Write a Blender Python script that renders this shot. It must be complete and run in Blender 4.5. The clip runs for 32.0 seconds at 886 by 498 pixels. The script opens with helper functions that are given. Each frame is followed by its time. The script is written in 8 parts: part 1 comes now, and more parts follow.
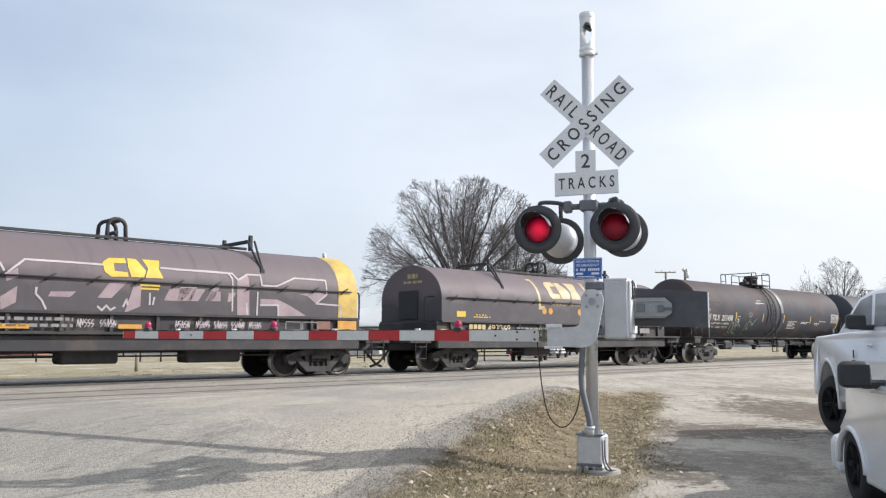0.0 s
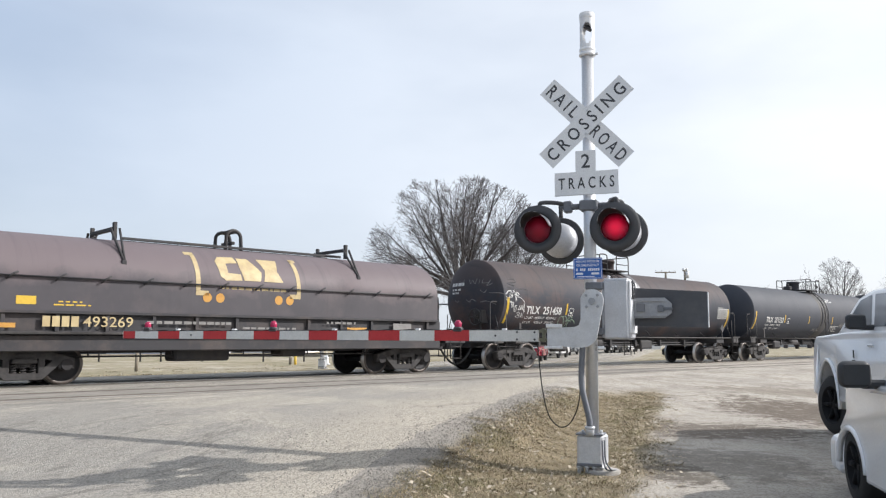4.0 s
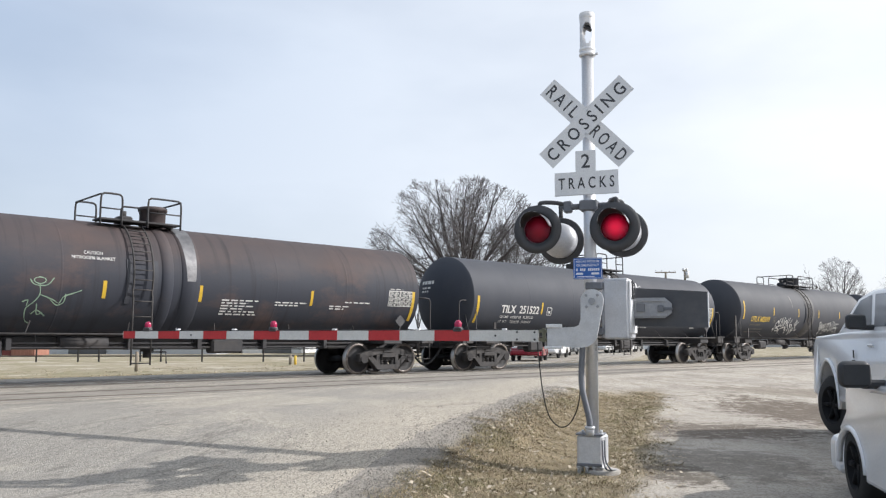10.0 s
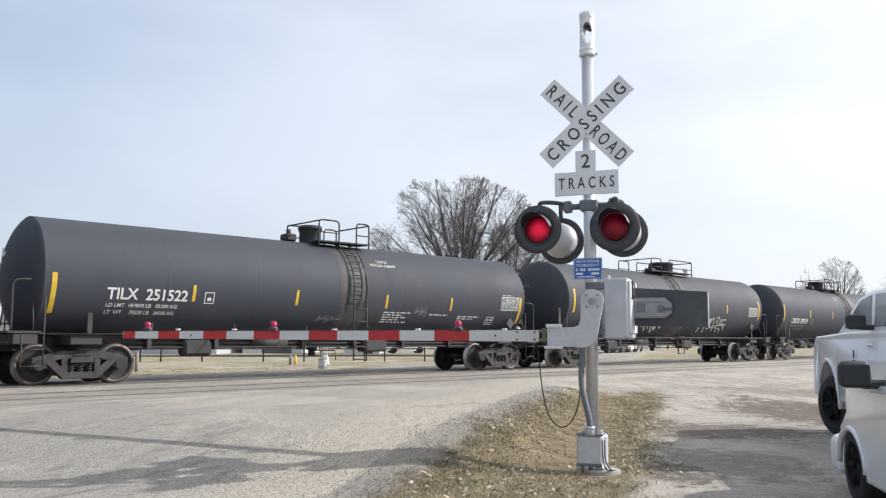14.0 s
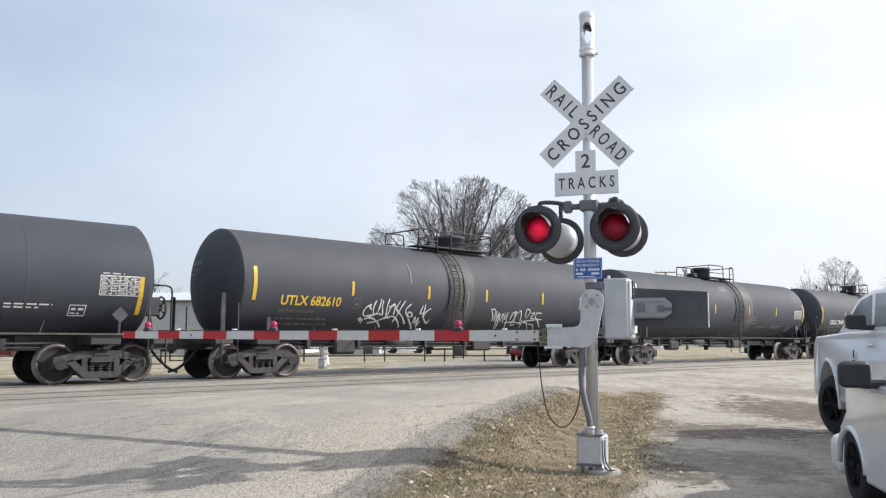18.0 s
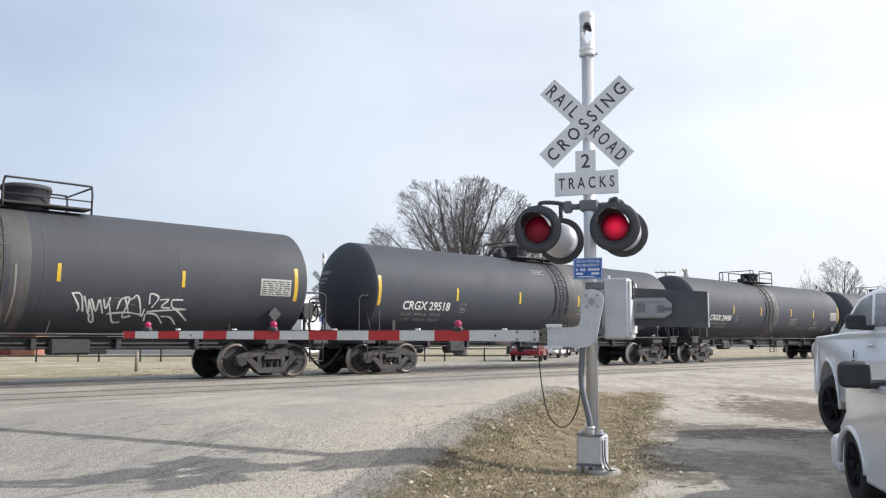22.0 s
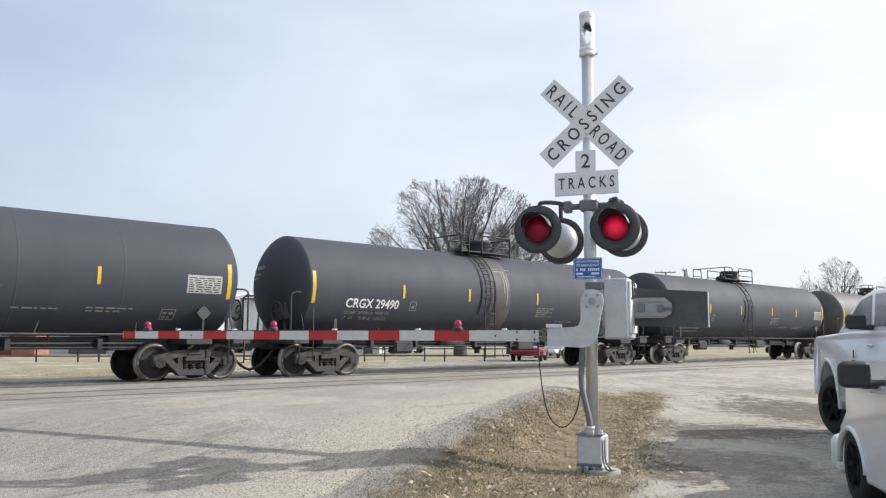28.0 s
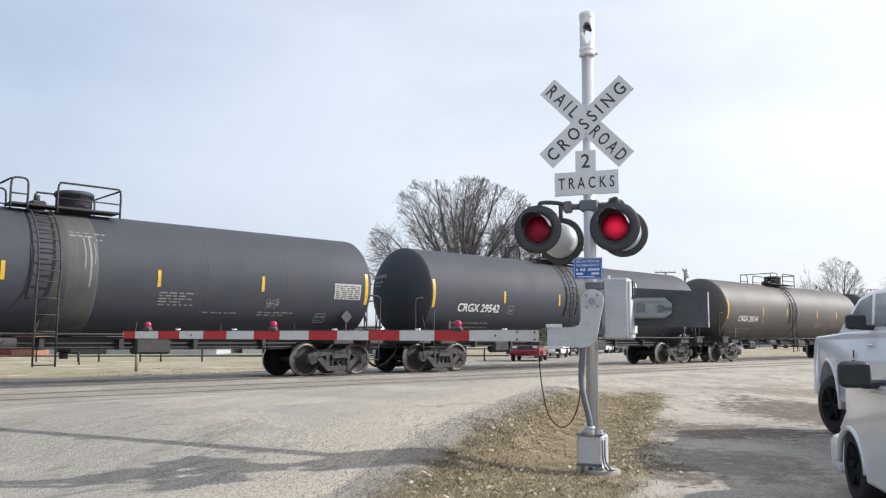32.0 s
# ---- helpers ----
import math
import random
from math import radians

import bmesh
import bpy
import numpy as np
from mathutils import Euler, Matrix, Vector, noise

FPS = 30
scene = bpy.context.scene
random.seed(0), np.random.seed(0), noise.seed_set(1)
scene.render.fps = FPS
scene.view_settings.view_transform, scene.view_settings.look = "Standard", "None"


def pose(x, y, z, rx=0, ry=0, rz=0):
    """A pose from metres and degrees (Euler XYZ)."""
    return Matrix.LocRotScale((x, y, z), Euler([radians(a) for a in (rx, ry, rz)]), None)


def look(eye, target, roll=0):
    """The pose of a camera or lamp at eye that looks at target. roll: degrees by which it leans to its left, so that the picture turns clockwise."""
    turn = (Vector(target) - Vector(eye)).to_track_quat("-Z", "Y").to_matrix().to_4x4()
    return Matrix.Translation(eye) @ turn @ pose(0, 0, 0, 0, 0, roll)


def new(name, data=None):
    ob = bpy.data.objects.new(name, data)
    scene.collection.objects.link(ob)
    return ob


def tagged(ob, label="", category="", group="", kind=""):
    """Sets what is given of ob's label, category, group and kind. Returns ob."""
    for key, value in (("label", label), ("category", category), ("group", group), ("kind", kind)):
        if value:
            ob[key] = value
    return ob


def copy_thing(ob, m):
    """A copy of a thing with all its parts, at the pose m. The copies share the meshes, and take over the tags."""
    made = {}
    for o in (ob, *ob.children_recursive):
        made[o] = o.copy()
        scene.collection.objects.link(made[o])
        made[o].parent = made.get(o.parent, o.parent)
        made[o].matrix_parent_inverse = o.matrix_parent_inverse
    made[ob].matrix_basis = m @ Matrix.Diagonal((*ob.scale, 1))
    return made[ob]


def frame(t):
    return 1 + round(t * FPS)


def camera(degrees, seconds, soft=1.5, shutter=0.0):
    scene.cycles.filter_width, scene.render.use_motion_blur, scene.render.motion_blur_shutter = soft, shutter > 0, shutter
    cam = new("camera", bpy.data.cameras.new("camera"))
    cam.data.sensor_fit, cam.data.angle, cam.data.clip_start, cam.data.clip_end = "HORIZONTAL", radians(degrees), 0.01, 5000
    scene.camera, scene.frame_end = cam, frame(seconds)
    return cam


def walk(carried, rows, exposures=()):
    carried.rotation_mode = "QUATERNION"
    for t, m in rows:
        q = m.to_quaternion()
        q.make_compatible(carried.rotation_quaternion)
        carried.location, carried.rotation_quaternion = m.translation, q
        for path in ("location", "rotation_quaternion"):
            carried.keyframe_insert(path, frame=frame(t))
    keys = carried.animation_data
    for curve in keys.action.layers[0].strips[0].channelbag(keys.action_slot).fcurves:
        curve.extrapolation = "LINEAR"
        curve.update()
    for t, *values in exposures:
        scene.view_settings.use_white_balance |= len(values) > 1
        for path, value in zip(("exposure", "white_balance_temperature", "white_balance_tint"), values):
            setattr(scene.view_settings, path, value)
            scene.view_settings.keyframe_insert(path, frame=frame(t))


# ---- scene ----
# Camera on a seat behind a windscreen, standing still
cam = camera(57.05, 32.0, soft=1.25)
walk(cam, [(0.0, pose(0, 0, 1.39, 96.479, 0, 0)), (32.0, pose(0, 0, 1.39, 96.479, 0, 0))],
     exposures=[(0.0, 0.04, 6220, 11), (32.0, 0.04, 6220, 11)])

# ---- light ----
SUN_EL, SUN_AZ = radians(31.3), math.atan2(0.997, 0.10)   # azimuth clockwise from +Y
world = bpy.data.worlds.new("sky")
scene.world = world
world.use_nodes = True
wn, wl = world.node_tree.nodes, world.node_tree.links
sky = wn.new("ShaderNodeTexSky")
sky.sky_type, sky.sun_disc = "NISHITA", False
sky.sun_elevation, sky.sun_rotation = SUN_EL, SUN_AZ
sky.air_density, sky.dust_density, sky.ozone_density = 1.0, 3.0, 1.0
wbg = wn["Background"]
wbg.inputs["Strength"].default_value = 0.13
# thin high cloud: a pale veil, brighter towards the sun as haze is
wtc, wmap = wn.new("ShaderNodeTexCoord"), wn.new("ShaderNodeMapping")
wmap.inputs["Scale"].default_value = (1.0, 1.0, 2.6)
wno = wn.new("ShaderNodeTexNoise")
wno.inputs["Scale"].default_value, wno.inputs["Detail"].default_value = 1.7, 5
wno.inputs["Roughness"].default_value = 0.5
wramp = wn.new("ShaderNodeMapRange")
for key, value in zip(("From Min", "From Max", "To Min", "To Max"), (0.32, 0.68, 0.58, 0.97)):
    wramp.inputs[key].default_value = value
sun_from = Vector((math.sin(SUN_AZ) * math.cos(SUN_EL), math.cos(SUN_AZ) * math.cos(SUN_EL), math.sin(SUN_EL)))
wdot = wn.new("ShaderNodeVectorMath")
wdot.operation = "DOT_PRODUCT"
wdot.inputs[1].default_value = sun_from
wglow = wn.new("ShaderNodeMapRange")
for key, value in zip(("From Min", "From Max", "To Min", "To Max"), (-0.15, 0.60, 0.0, 1.0)):
    wglow.inputs[key].default_value = value
wveil = wn.new("ShaderNodeMix")
wveil.data_type = "RGBA"
wveil.inputs[6].default_value, wveil.inputs[7].default_value = (4.45, 5.2, 6.25, 1), (8.0, 8.15, 8.2, 1)
# towards the horizon the veil whitens
wsep, wlow, wpale = wn.new("ShaderNodeSeparateXYZ"), wn.new("ShaderNodeMapRange"), wn.new("ShaderNodeMix")
for key, value in zip(("From Min", "From Max", "To Min", "To Max"), (0.02, 0.34, 1.0, 0.0)):
    wlow.inputs[key].default_value = value
wpale.data_type = "RGBA"
wpale.inputs[6].default_value, wpale.inputs[7].default_value = (4.45, 5.2, 6.25, 1), (6.1, 6.55, 6.95, 1)
wl.new(wtc.outputs["Generated"], wsep.inputs[0])
wl.new(wsep.outputs["Z"], wlow.inputs["Value"])
wl.new(wlow.outputs["Result"], wpale.inputs[0])
wl.new(wpale.outputs[2], wveil.inputs[6])
wmix = wn.new("ShaderNodeMix")
wmix.data_type = "RGBA"
wl.new(wtc.outputs["Generated"], wmap.inputs["Vector"])
wl.new(wtc.outputs["Generated"], wdot.inputs[0])
wl.new(wdot.outputs["Value"], wglow.inputs["Value"])
wl.new(wglow.outputs["Result"], wveil.inputs[0])
wl.new(wmap.outputs["Vector"], wno.inputs["Vector"])
wl.new(wno.outputs["Fac"], wramp.inputs["Value"])
# the veil thins out on the side away from the sun
wclear, wthin = wn.new("ShaderNodeMapRange"), wn.new("ShaderNodeMath")
for key, value in zip(("From Min", "From Max", "To Min", "To Max"), (-0.75, -0.22, 0.12, 1.0)):
    wclear.inputs[key].default_value = value
wthin.operation = "MULTIPLY"
wl.new(wdot.outputs["Value"], wclear.inputs["Value"])
wl.new(wramp.outputs["Result"], wthin.inputs[0])
wl.new(wclear.outputs["Result"], wthin.inputs[1])
wl.new(wthin.outputs[0], wmix.inputs[0])
wl.new(sky.outputs["Color"], wmix.inputs[6])
wl.new(wveil.outputs[2], wmix.inputs[7])
wl.new(wmix.outputs[2], wbg.inputs["Color"])

sun_data = bpy.data.lights.new("sun", "SUN")
sun_data.energy, sun_data.angle, sun_data.color = 5.0, radians(0.6), (1.0, 0.955, 0.895)
sun = new("sun", sun_data)
sun.matrix_world = look(sun_from * 60, (0, 0, 0))


# ---- small mesh helpers ----
def part(name, bm, material, parent=None, label=""):
    """Link a bmesh as one mesh object, under a thing or a part."""
    me = bpy.data.meshes.new(name)
    bm.to_mesh(me)
    bm.free()
    return mesh_part(name, me, material, parent, label)


def mesh_part(name, me, material, parent=None, label=""):
    if material and not me.materials:
        for m in (material if isinstance(material, (list, tuple)) else [material]):
            me.materials.append(m)
    ob = new(name, me)
    if parent:
        ob.parent = parent
    return tagged(ob, label)


def thing(name, m, label, category, group="", kind=""):
    ob = new(name)
    ob.empty_display_size = 0.2
    ob.matrix_basis = m
    return tagged(ob, label, category, group, kind)


def box(bm, c, s, bevel=0.0, rot=None):
    r = bmesh.ops.create_cube(bm, size=1.0)
    vs = r["verts"]
    m = Matrix.Translation(c) @ (rot if rot else Matrix()) @ Matrix.Diagonal((*s, 1))
    bmesh.ops.transform(bm, matrix=m, verts=vs)
    if bevel:
        es = list({e for v in vs for e in v.link_edges})
        bmesh.ops.bevel(bm, geom=es, offset=bevel, segments=1, affect="EDGES", profile=0.7)
    return bm


def boxes(*items, bevel=0.0):
    bm = bmesh.new()
    for c, s in items:
        box(bm, c, s, bevel)
    return bm


def rod(bm, a, b, r, seg=10, r2=None, caps=True):
    a, b = Vector(a), Vector(b)
    d = b - a
    m = Matrix.Translation((a + b) / 2) @ d.to_track_quat("Z", "Y").to_matrix().to_4x4()
    res = bmesh.ops.create_cone(bm, cap_ends=caps, segments=seg, radius1=r, radius2=r if r2 is None else r2, depth=d.length, matrix=m)
    for f in {f for v in res["verts"] for f in v.link_faces}:
        f.smooth = len(f.verts) == 4
    return bm


def pipe(bm, pts, r, seg=8):
    """A bent pipe through points."""
    pts = [Vector(p) for p in pts]
    rings = []
    up = Vector((0.13, 0.31, 0.94))
    for i, p in enumerate(pts):
        d = (pts[min(i + 1, len(pts) - 1)] - pts[max(i - 1, 0)]).normalized()
        if abs(d.dot(up)) > 0.95:
            up = Vector((1, 0.1, 0))
        u = d.cross(up).normalized()
        w = d.cross(u)
        rings.append([bm.verts.new(p + (u * math.cos(t) + w * math.sin(t)) * r) for t in [2 * math.pi * k / seg for k in range(seg)]])
    for A, B in zip(rings, rings[1:]):
        for k in range(seg):
            bm.faces.new((A[k], A[(k + 1) % seg], B[(k + 1) % seg], B[k])).smooth = True
    bm.faces.new(rings[0][::-1])
    bm.faces.new(rings[-1])
    return bm


def curve_pts(pts, n=6):
    """Smooth a poly-line (Catmull-Rom)."""
    P = [Vector(p) for p in pts]
    P = [P[0] * 2 - P[1]] + P + [P[-1] * 2 - P[-2]]
    out = []
    for i in range(1, len(P) - 2):
        for k in range(n):
            t = k / n
            a, b, c, d = P[i - 1:i + 3]
            out.append(0.5 * (2 * b + (c - a) * t + (2 * a - 5 * b + 4 * c - d) * t * t + (3 * b - a - 3 * c + d) * t ** 3))
    return out + [P[-2]]


def lathe(bm, prof, seg=32, m=None, smooth=True):
    """Turn (radius, height) pairs round z; m places the result."""
    rings, made = [], []
    for r, z in prof:
        if r < 1e-5:
            rings.append([bm.verts.new((0, 0, z))])
        else:
            rings.append([bm.verts.new((r * math.cos(2 * math.pi * k / seg), r * math.sin(2 * math.pi * k / seg), z)) for k in range(seg)])
        made += rings[-1]
    for A, B in zip(rings, rings[1:]):
        for k in range(seg):
            j = (k + 1) % seg
            if len(A) == 1 and len(B) == 1:
                continue
            vs = (A[0], B[j], B[k]) if len(A) == 1 else (A[k], A[j], B[0]) if len(B) == 1 else (A[k], A[j], B[j], B[k])
            bm.faces.new(vs).smooth = smooth
    if m:
        bmesh.ops.transform(bm, matrix=m, verts=made)
    return bm


def prism(bm, poly, y0, y1):
    """Extrude an (x, z) outline from y0 to y1."""
    A = [bm.verts.new((x, y0, z)) for x, z in poly]
    B = [bm.verts.new((x, y1, z)) for x, z in poly]
    bm.faces.new(A)
    bm.faces.new(B[::-1])
    for i in range(len(poly)):
        j = (i + 1) % len(poly)
        bm.faces.new((A[j], A[i], B[i], B[j]))
    return bm


def fixed(bm):
    bmesh.ops.recalc_face_normals(bm, faces=bm.faces)
    return bm


AX = Matrix.Rotation(math.pi / 2, 4, "Y")       # z axis -> +x
AY = Matrix.Rotation(math.pi / 2, 4, "X")       # z axis -> -y


def text_mesh(words, size, depth=0.002, spacing=1.0, align="LEFT", bold=0.0):
    """Flat letters in the x-z plane, facing -y."""
    cu = bpy.data.curves.new("letters", "FONT")
    cu.body, cu.size, cu.extrude, cu.space_character, cu.align_x = words, size, depth, spacing, align
    cu.offset, cu.resolution_u = bold, 3
    ob = bpy.data.objects.new("letters", cu)
    scene.collection.objects.link(ob)
    bpy.context.view_layer.update()
    me = bpy.data.meshes.new_from_object(ob.evaluated_get(bpy.context.evaluated_depsgraph_get()))
    bpy.data.objects.remove(ob)
    me.transform(Matrix.Rotation(math.pi / 2, 4, "X"))
    return me


# ---- materials ----
def material(name, a, b=None, scale=3.0, rough=(0.5, 0.8), metal=0.0, bump=0.15, fine=60.0, dirt=None, dirt_amount=0.35, dirt_scale=1.2, per_piece=0.0, stretch=(1, 1, 1), coat=0.0, bump_dist=0.01, spec=0.5, dust=None, drips=None):
    """Two-scale procedural surface: colours a-b by broad noise, grain by fine noise, stains of colour dirt."""
    m = bpy.data.materials.new(name)
    m.use_nodes = True
    n, l = m.node_tree.nodes, m.node_tree.links
    bs = n["Principled BSDF"]
    tc, mp = n.new("ShaderNodeTexCoord"), n.new("ShaderNodeMapping")
    mp.inputs["Scale"].default_value = stretch
    l.new(tc.outputs["Object"], mp.inputs["Vector"])

    def nz(s, detail, rough_=0.6):
        x = n.new("ShaderNodeTexNoise")
        x.inputs["Scale"].default_value, x.inputs["Detail"].default_value, x.inputs["Roughness"].default_value = s, detail, rough_
        l.new(mp.outputs["Vector"], x.inputs["Vector"])
        return x.outputs["Fac"]

    def rng(src, lo, hi, to0, to1):
        x = n.new("ShaderNodeMapRange")
        for k, v in zip(("From Min", "From Max", "To Min", "To Max"), (lo, hi, to0, to1)):
            x.inputs[k].default_value = v
        l.new(src, x.inputs["Value"])
        return x.outputs["Result"]

    def mix(fac, p, q, mode="MIX"):
        x = n.new("ShaderNodeMix")
        x.data_type, x.blend_type = "RGBA", mode
        for sock, v in ((x.inputs[0], fac), (x.inputs[6], p), (x.inputs[7], q)):
            if isinstance(v, (tuple, list)):
                sock.default_value = (*v, 1) if len(v) == 3 else v
            elif isinstance(v, (int, float)):
                sock.default_value = v
            else:
                l.new(v, sock)
        return x.outputs[2]

    b = b or tuple(c * 0.82 for c in a)
    broad, grain = nz(scale, 5), nz(fine, 3)
    col = mix(rng(broad, 0.35, 0.65, 0, 1), a, b)
    col = mix(rng(grain, 0.3, 0.7, 0.0, 0.35), col, tuple(c * 0.6 for c in b))
    if dirt:
        col = mix(rng(nz(dirt_scale, 8, 0.7), 0.48, 0.72, 0, dirt_amount), col, dirt)
    if dust:      # the upper half takes a second colour: (from height, to height, colour, amount)
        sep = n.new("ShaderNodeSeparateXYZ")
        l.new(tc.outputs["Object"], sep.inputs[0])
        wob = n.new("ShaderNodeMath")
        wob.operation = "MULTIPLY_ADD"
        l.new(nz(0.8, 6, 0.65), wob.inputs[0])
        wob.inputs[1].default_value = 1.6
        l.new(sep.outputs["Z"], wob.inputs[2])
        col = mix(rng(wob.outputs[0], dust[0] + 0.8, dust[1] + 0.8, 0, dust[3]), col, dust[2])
    if drips:     # narrow runs down the side: (colour, amount)
        sp = n.new("ShaderNodeMapping")
        sp.inputs["Scale"].default_value = (5.5, 0.3, 0.3)
        l.new(tc.outputs["Object"], sp.inputs["Vector"])
        x = n.new("ShaderNodeTexNoise")
        x.inputs["Scale"].default_value, x.inputs["Detail"].default_value, x.inputs["Roughness"].default_value = 1.0, 4, 0.6
        l.new(sp.outputs["Vector"], x.inputs["Vector"])
        col = mix(rng(x.outputs["Fac"], 0.54, 0.72, 0, drips[1]), col, drips[0])
    if per_piece:
        oi = n.new("ShaderNodeObjectInfo")
        col = mix(rng(oi.outputs["Random"], 0, 1, 0, per_piece), col, tuple(c * 0.45 for c in a))
    l.new(col, bs.inputs["Base Color"])
    l.new(rng(broad, 0.3, 0.7, rough[0], rough[1]), bs.inputs["Roughness"])
    bs.inputs["Metallic"].default_value = metal
    bs.inputs["Specular IOR Level"].default_value = spec
    bs.inputs["Coat Weight"].default_value = coat
    if bump:
        bp = n.new("ShaderNodeBump")
        bp.inputs["Strength"].default_value, bp.inputs["Distance"].default_value = bump, bump_dist
        l.new(grain, bp.inputs["Height"])
        l.new(bp.outputs["Normal"], bs.inputs["Normal"])
    return m


def plain(name, c, rough=0.5, metal=0.0, emit=0.0):
    m = bpy.data.materials.new(name)
    m.use_nodes = True
    bs = m.node_tree.nodes["Principled BSDF"]
    bs.inputs["Base Color"].default_value = (*c, 1)
    bs.inputs["Roughness"].default_value, bs.inputs["Metallic"].default_value = rough, metal
    if emit:
        bs.inputs["Emission Color"].default_value = (*c, 1)
        bs.inputs["Emission Strength"].default_value = emit
    return m


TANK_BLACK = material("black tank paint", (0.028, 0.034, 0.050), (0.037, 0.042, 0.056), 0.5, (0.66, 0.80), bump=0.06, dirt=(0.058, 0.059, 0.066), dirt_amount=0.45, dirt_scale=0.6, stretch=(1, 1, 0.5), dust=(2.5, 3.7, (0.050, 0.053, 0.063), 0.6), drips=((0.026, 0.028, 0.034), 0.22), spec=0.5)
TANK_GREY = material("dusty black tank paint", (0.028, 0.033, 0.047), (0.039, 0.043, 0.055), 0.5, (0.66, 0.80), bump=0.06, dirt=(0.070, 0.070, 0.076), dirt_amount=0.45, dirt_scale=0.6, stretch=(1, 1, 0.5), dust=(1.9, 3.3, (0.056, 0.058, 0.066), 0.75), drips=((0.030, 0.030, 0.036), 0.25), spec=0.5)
TANK_BROWN = material("brownish black tank paint", (0.066, 0.059, 0.055), (0.080, 0.069, 0.062), 0.5, (0.52, 0.65), bump=0.03, dirt=(0.13, 0.10, 0.08), dirt_amount=0.5, dirt_scale=0.4, spec=0.6)
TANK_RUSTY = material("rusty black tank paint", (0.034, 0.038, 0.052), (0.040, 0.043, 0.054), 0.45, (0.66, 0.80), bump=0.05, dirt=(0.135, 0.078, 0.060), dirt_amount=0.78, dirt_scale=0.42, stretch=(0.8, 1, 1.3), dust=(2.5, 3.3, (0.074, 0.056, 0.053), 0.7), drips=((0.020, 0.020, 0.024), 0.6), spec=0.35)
DUSTY_BAND = material("dust-stained band", (0.055, 0.053, 0.054), (0.085, 0.080, 0.077), 1.2, (0.6, 0.8), bump=0.05, dirt=(0.035, 0.035, 0.04), dirt_amount=0.7, dirt_scale=1.5, drips=((0.13, 0.125, 0.12), 0.5), spec=0.5)
BAND_PALE = material("scuffed bare steel band", (0.26, 0.26, 0.265), (0.13, 0.13, 0.14), 2.5, (0.4, 0.6), metal=0.3, bump=0.05, dirt=(0.06, 0.06, 0.06), dirt_amount=0.7, dirt_scale=1.5)
FRAME_BLACK = material("grimy black steel", (0.030, 0.030, 0.034), (0.040, 0.038, 0.040), 1.5, (0.6, 0.85), bump=0.1, dirt=(0.09, 0.075, 0.06), dirt_amount=0.5)
BOGIE_STEEL = material("dusty cast steel", (0.050, 0.047, 0.047), (0.032, 0.030, 0.030), 3, (0.65, 0.9), bump=0.25, dirt=(0.10, 0.085, 0.076), dirt_amount=0.5, dirt_scale=4)
WHEEL_STEEL = material("grimy wheel steel", (0.024, 0.023, 0.025), (0.017, 0.016, 0.018), 3, (0.55, 0.85), bump=0.15, dirt=(0.06, 0.05, 0.046), dirt_amount=0.4, dirt_scale=3)
RIM_STEEL = material("rubbed wheel rim", (0.155, 0.135, 0.122), (0.095, 0.078, 0.068), 5, (0.4, 0.6), metal=0.4, bump=0.05)
TREAD_STEEL = plain("polished tread steel", (0.40, 0.39, 0.38), 0.35, 1.0)
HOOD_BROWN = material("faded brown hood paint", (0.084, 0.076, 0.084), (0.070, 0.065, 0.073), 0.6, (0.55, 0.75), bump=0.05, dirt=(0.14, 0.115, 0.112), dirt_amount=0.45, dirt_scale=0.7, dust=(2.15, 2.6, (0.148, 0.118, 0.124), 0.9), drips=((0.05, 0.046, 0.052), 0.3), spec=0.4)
COIL_BODY = material("grey black body paint", (0.028, 0.028, 0.033), (0.038, 0.036, 0.040), 0.8, (0.55, 0.8), bump=0.08, dirt=(0.13, 0.10, 0.085), dirt_amount=0.5)
WHITE_INK = material("white stencil paint", (0.72, 0.72, 0.70), (0.6, 0.6, 0.58), 6, (0.5, 0.7), bump=0)
FADED_INK = material("faded yellow stencil paint", (0.24, 0.19, 0.10), (0.18, 0.14, 0.08), 6, (0.5, 0.7), bump=0)
DIM_INK = material("dirt-dulled stencil paint", (0.15, 0.14, 0.115), (0.11, 0.10, 0.085), 6, (0.5, 0.7), bump=0)
GREY_INK = material("faint grey stencil paint", (0.26, 0.25, 0.24), (0.2, 0.19, 0.18), 6, (0.5, 0.7), bump=0)
YELLOW_INK = material("yellow paint", (0.72, 0.50, 0.05), (0.62, 0.40, 0.04), 4, (0.45, 0.65), bump=0)
ORANGE_INK = material("orange paint", (0.62, 0.33, 0.06), (0.5, 0.25, 0.05), 4, (0.5, 0.7), bump=0)
REFLECTIVE_YELLOW = material("yellow reflective strip", (0.66, 0.45, 0.04), (0.54, 0.34, 0.035), 8, (0.3, 0.45), bump=0)
RUBBER = material("black rubber", (0.018, 0.018, 0.018), (0.03, 0.03, 0.03), 5, (0.7, 0.9), bump=0.1)
GALV = material("galvanised steel", (0.66, 0.67, 0.69), (0.57, 0.58, 0.60), 8, (0.35, 0.55), metal=0.35, bump=0.05, dirt=(0.33, 0.31, 0.29), dirt_amount=0.35, dirt_scale=5)
MAST_PAINT = material("bright aluminium paint", (0.74, 0.75, 0.77), (0.66, 0.67, 0.70), 5, (0.26, 0.4), metal=0.45, bump=0.04, dirt=(0.45, 0.44, 0.43), dirt_amount=0.25, dirt_scale=6)
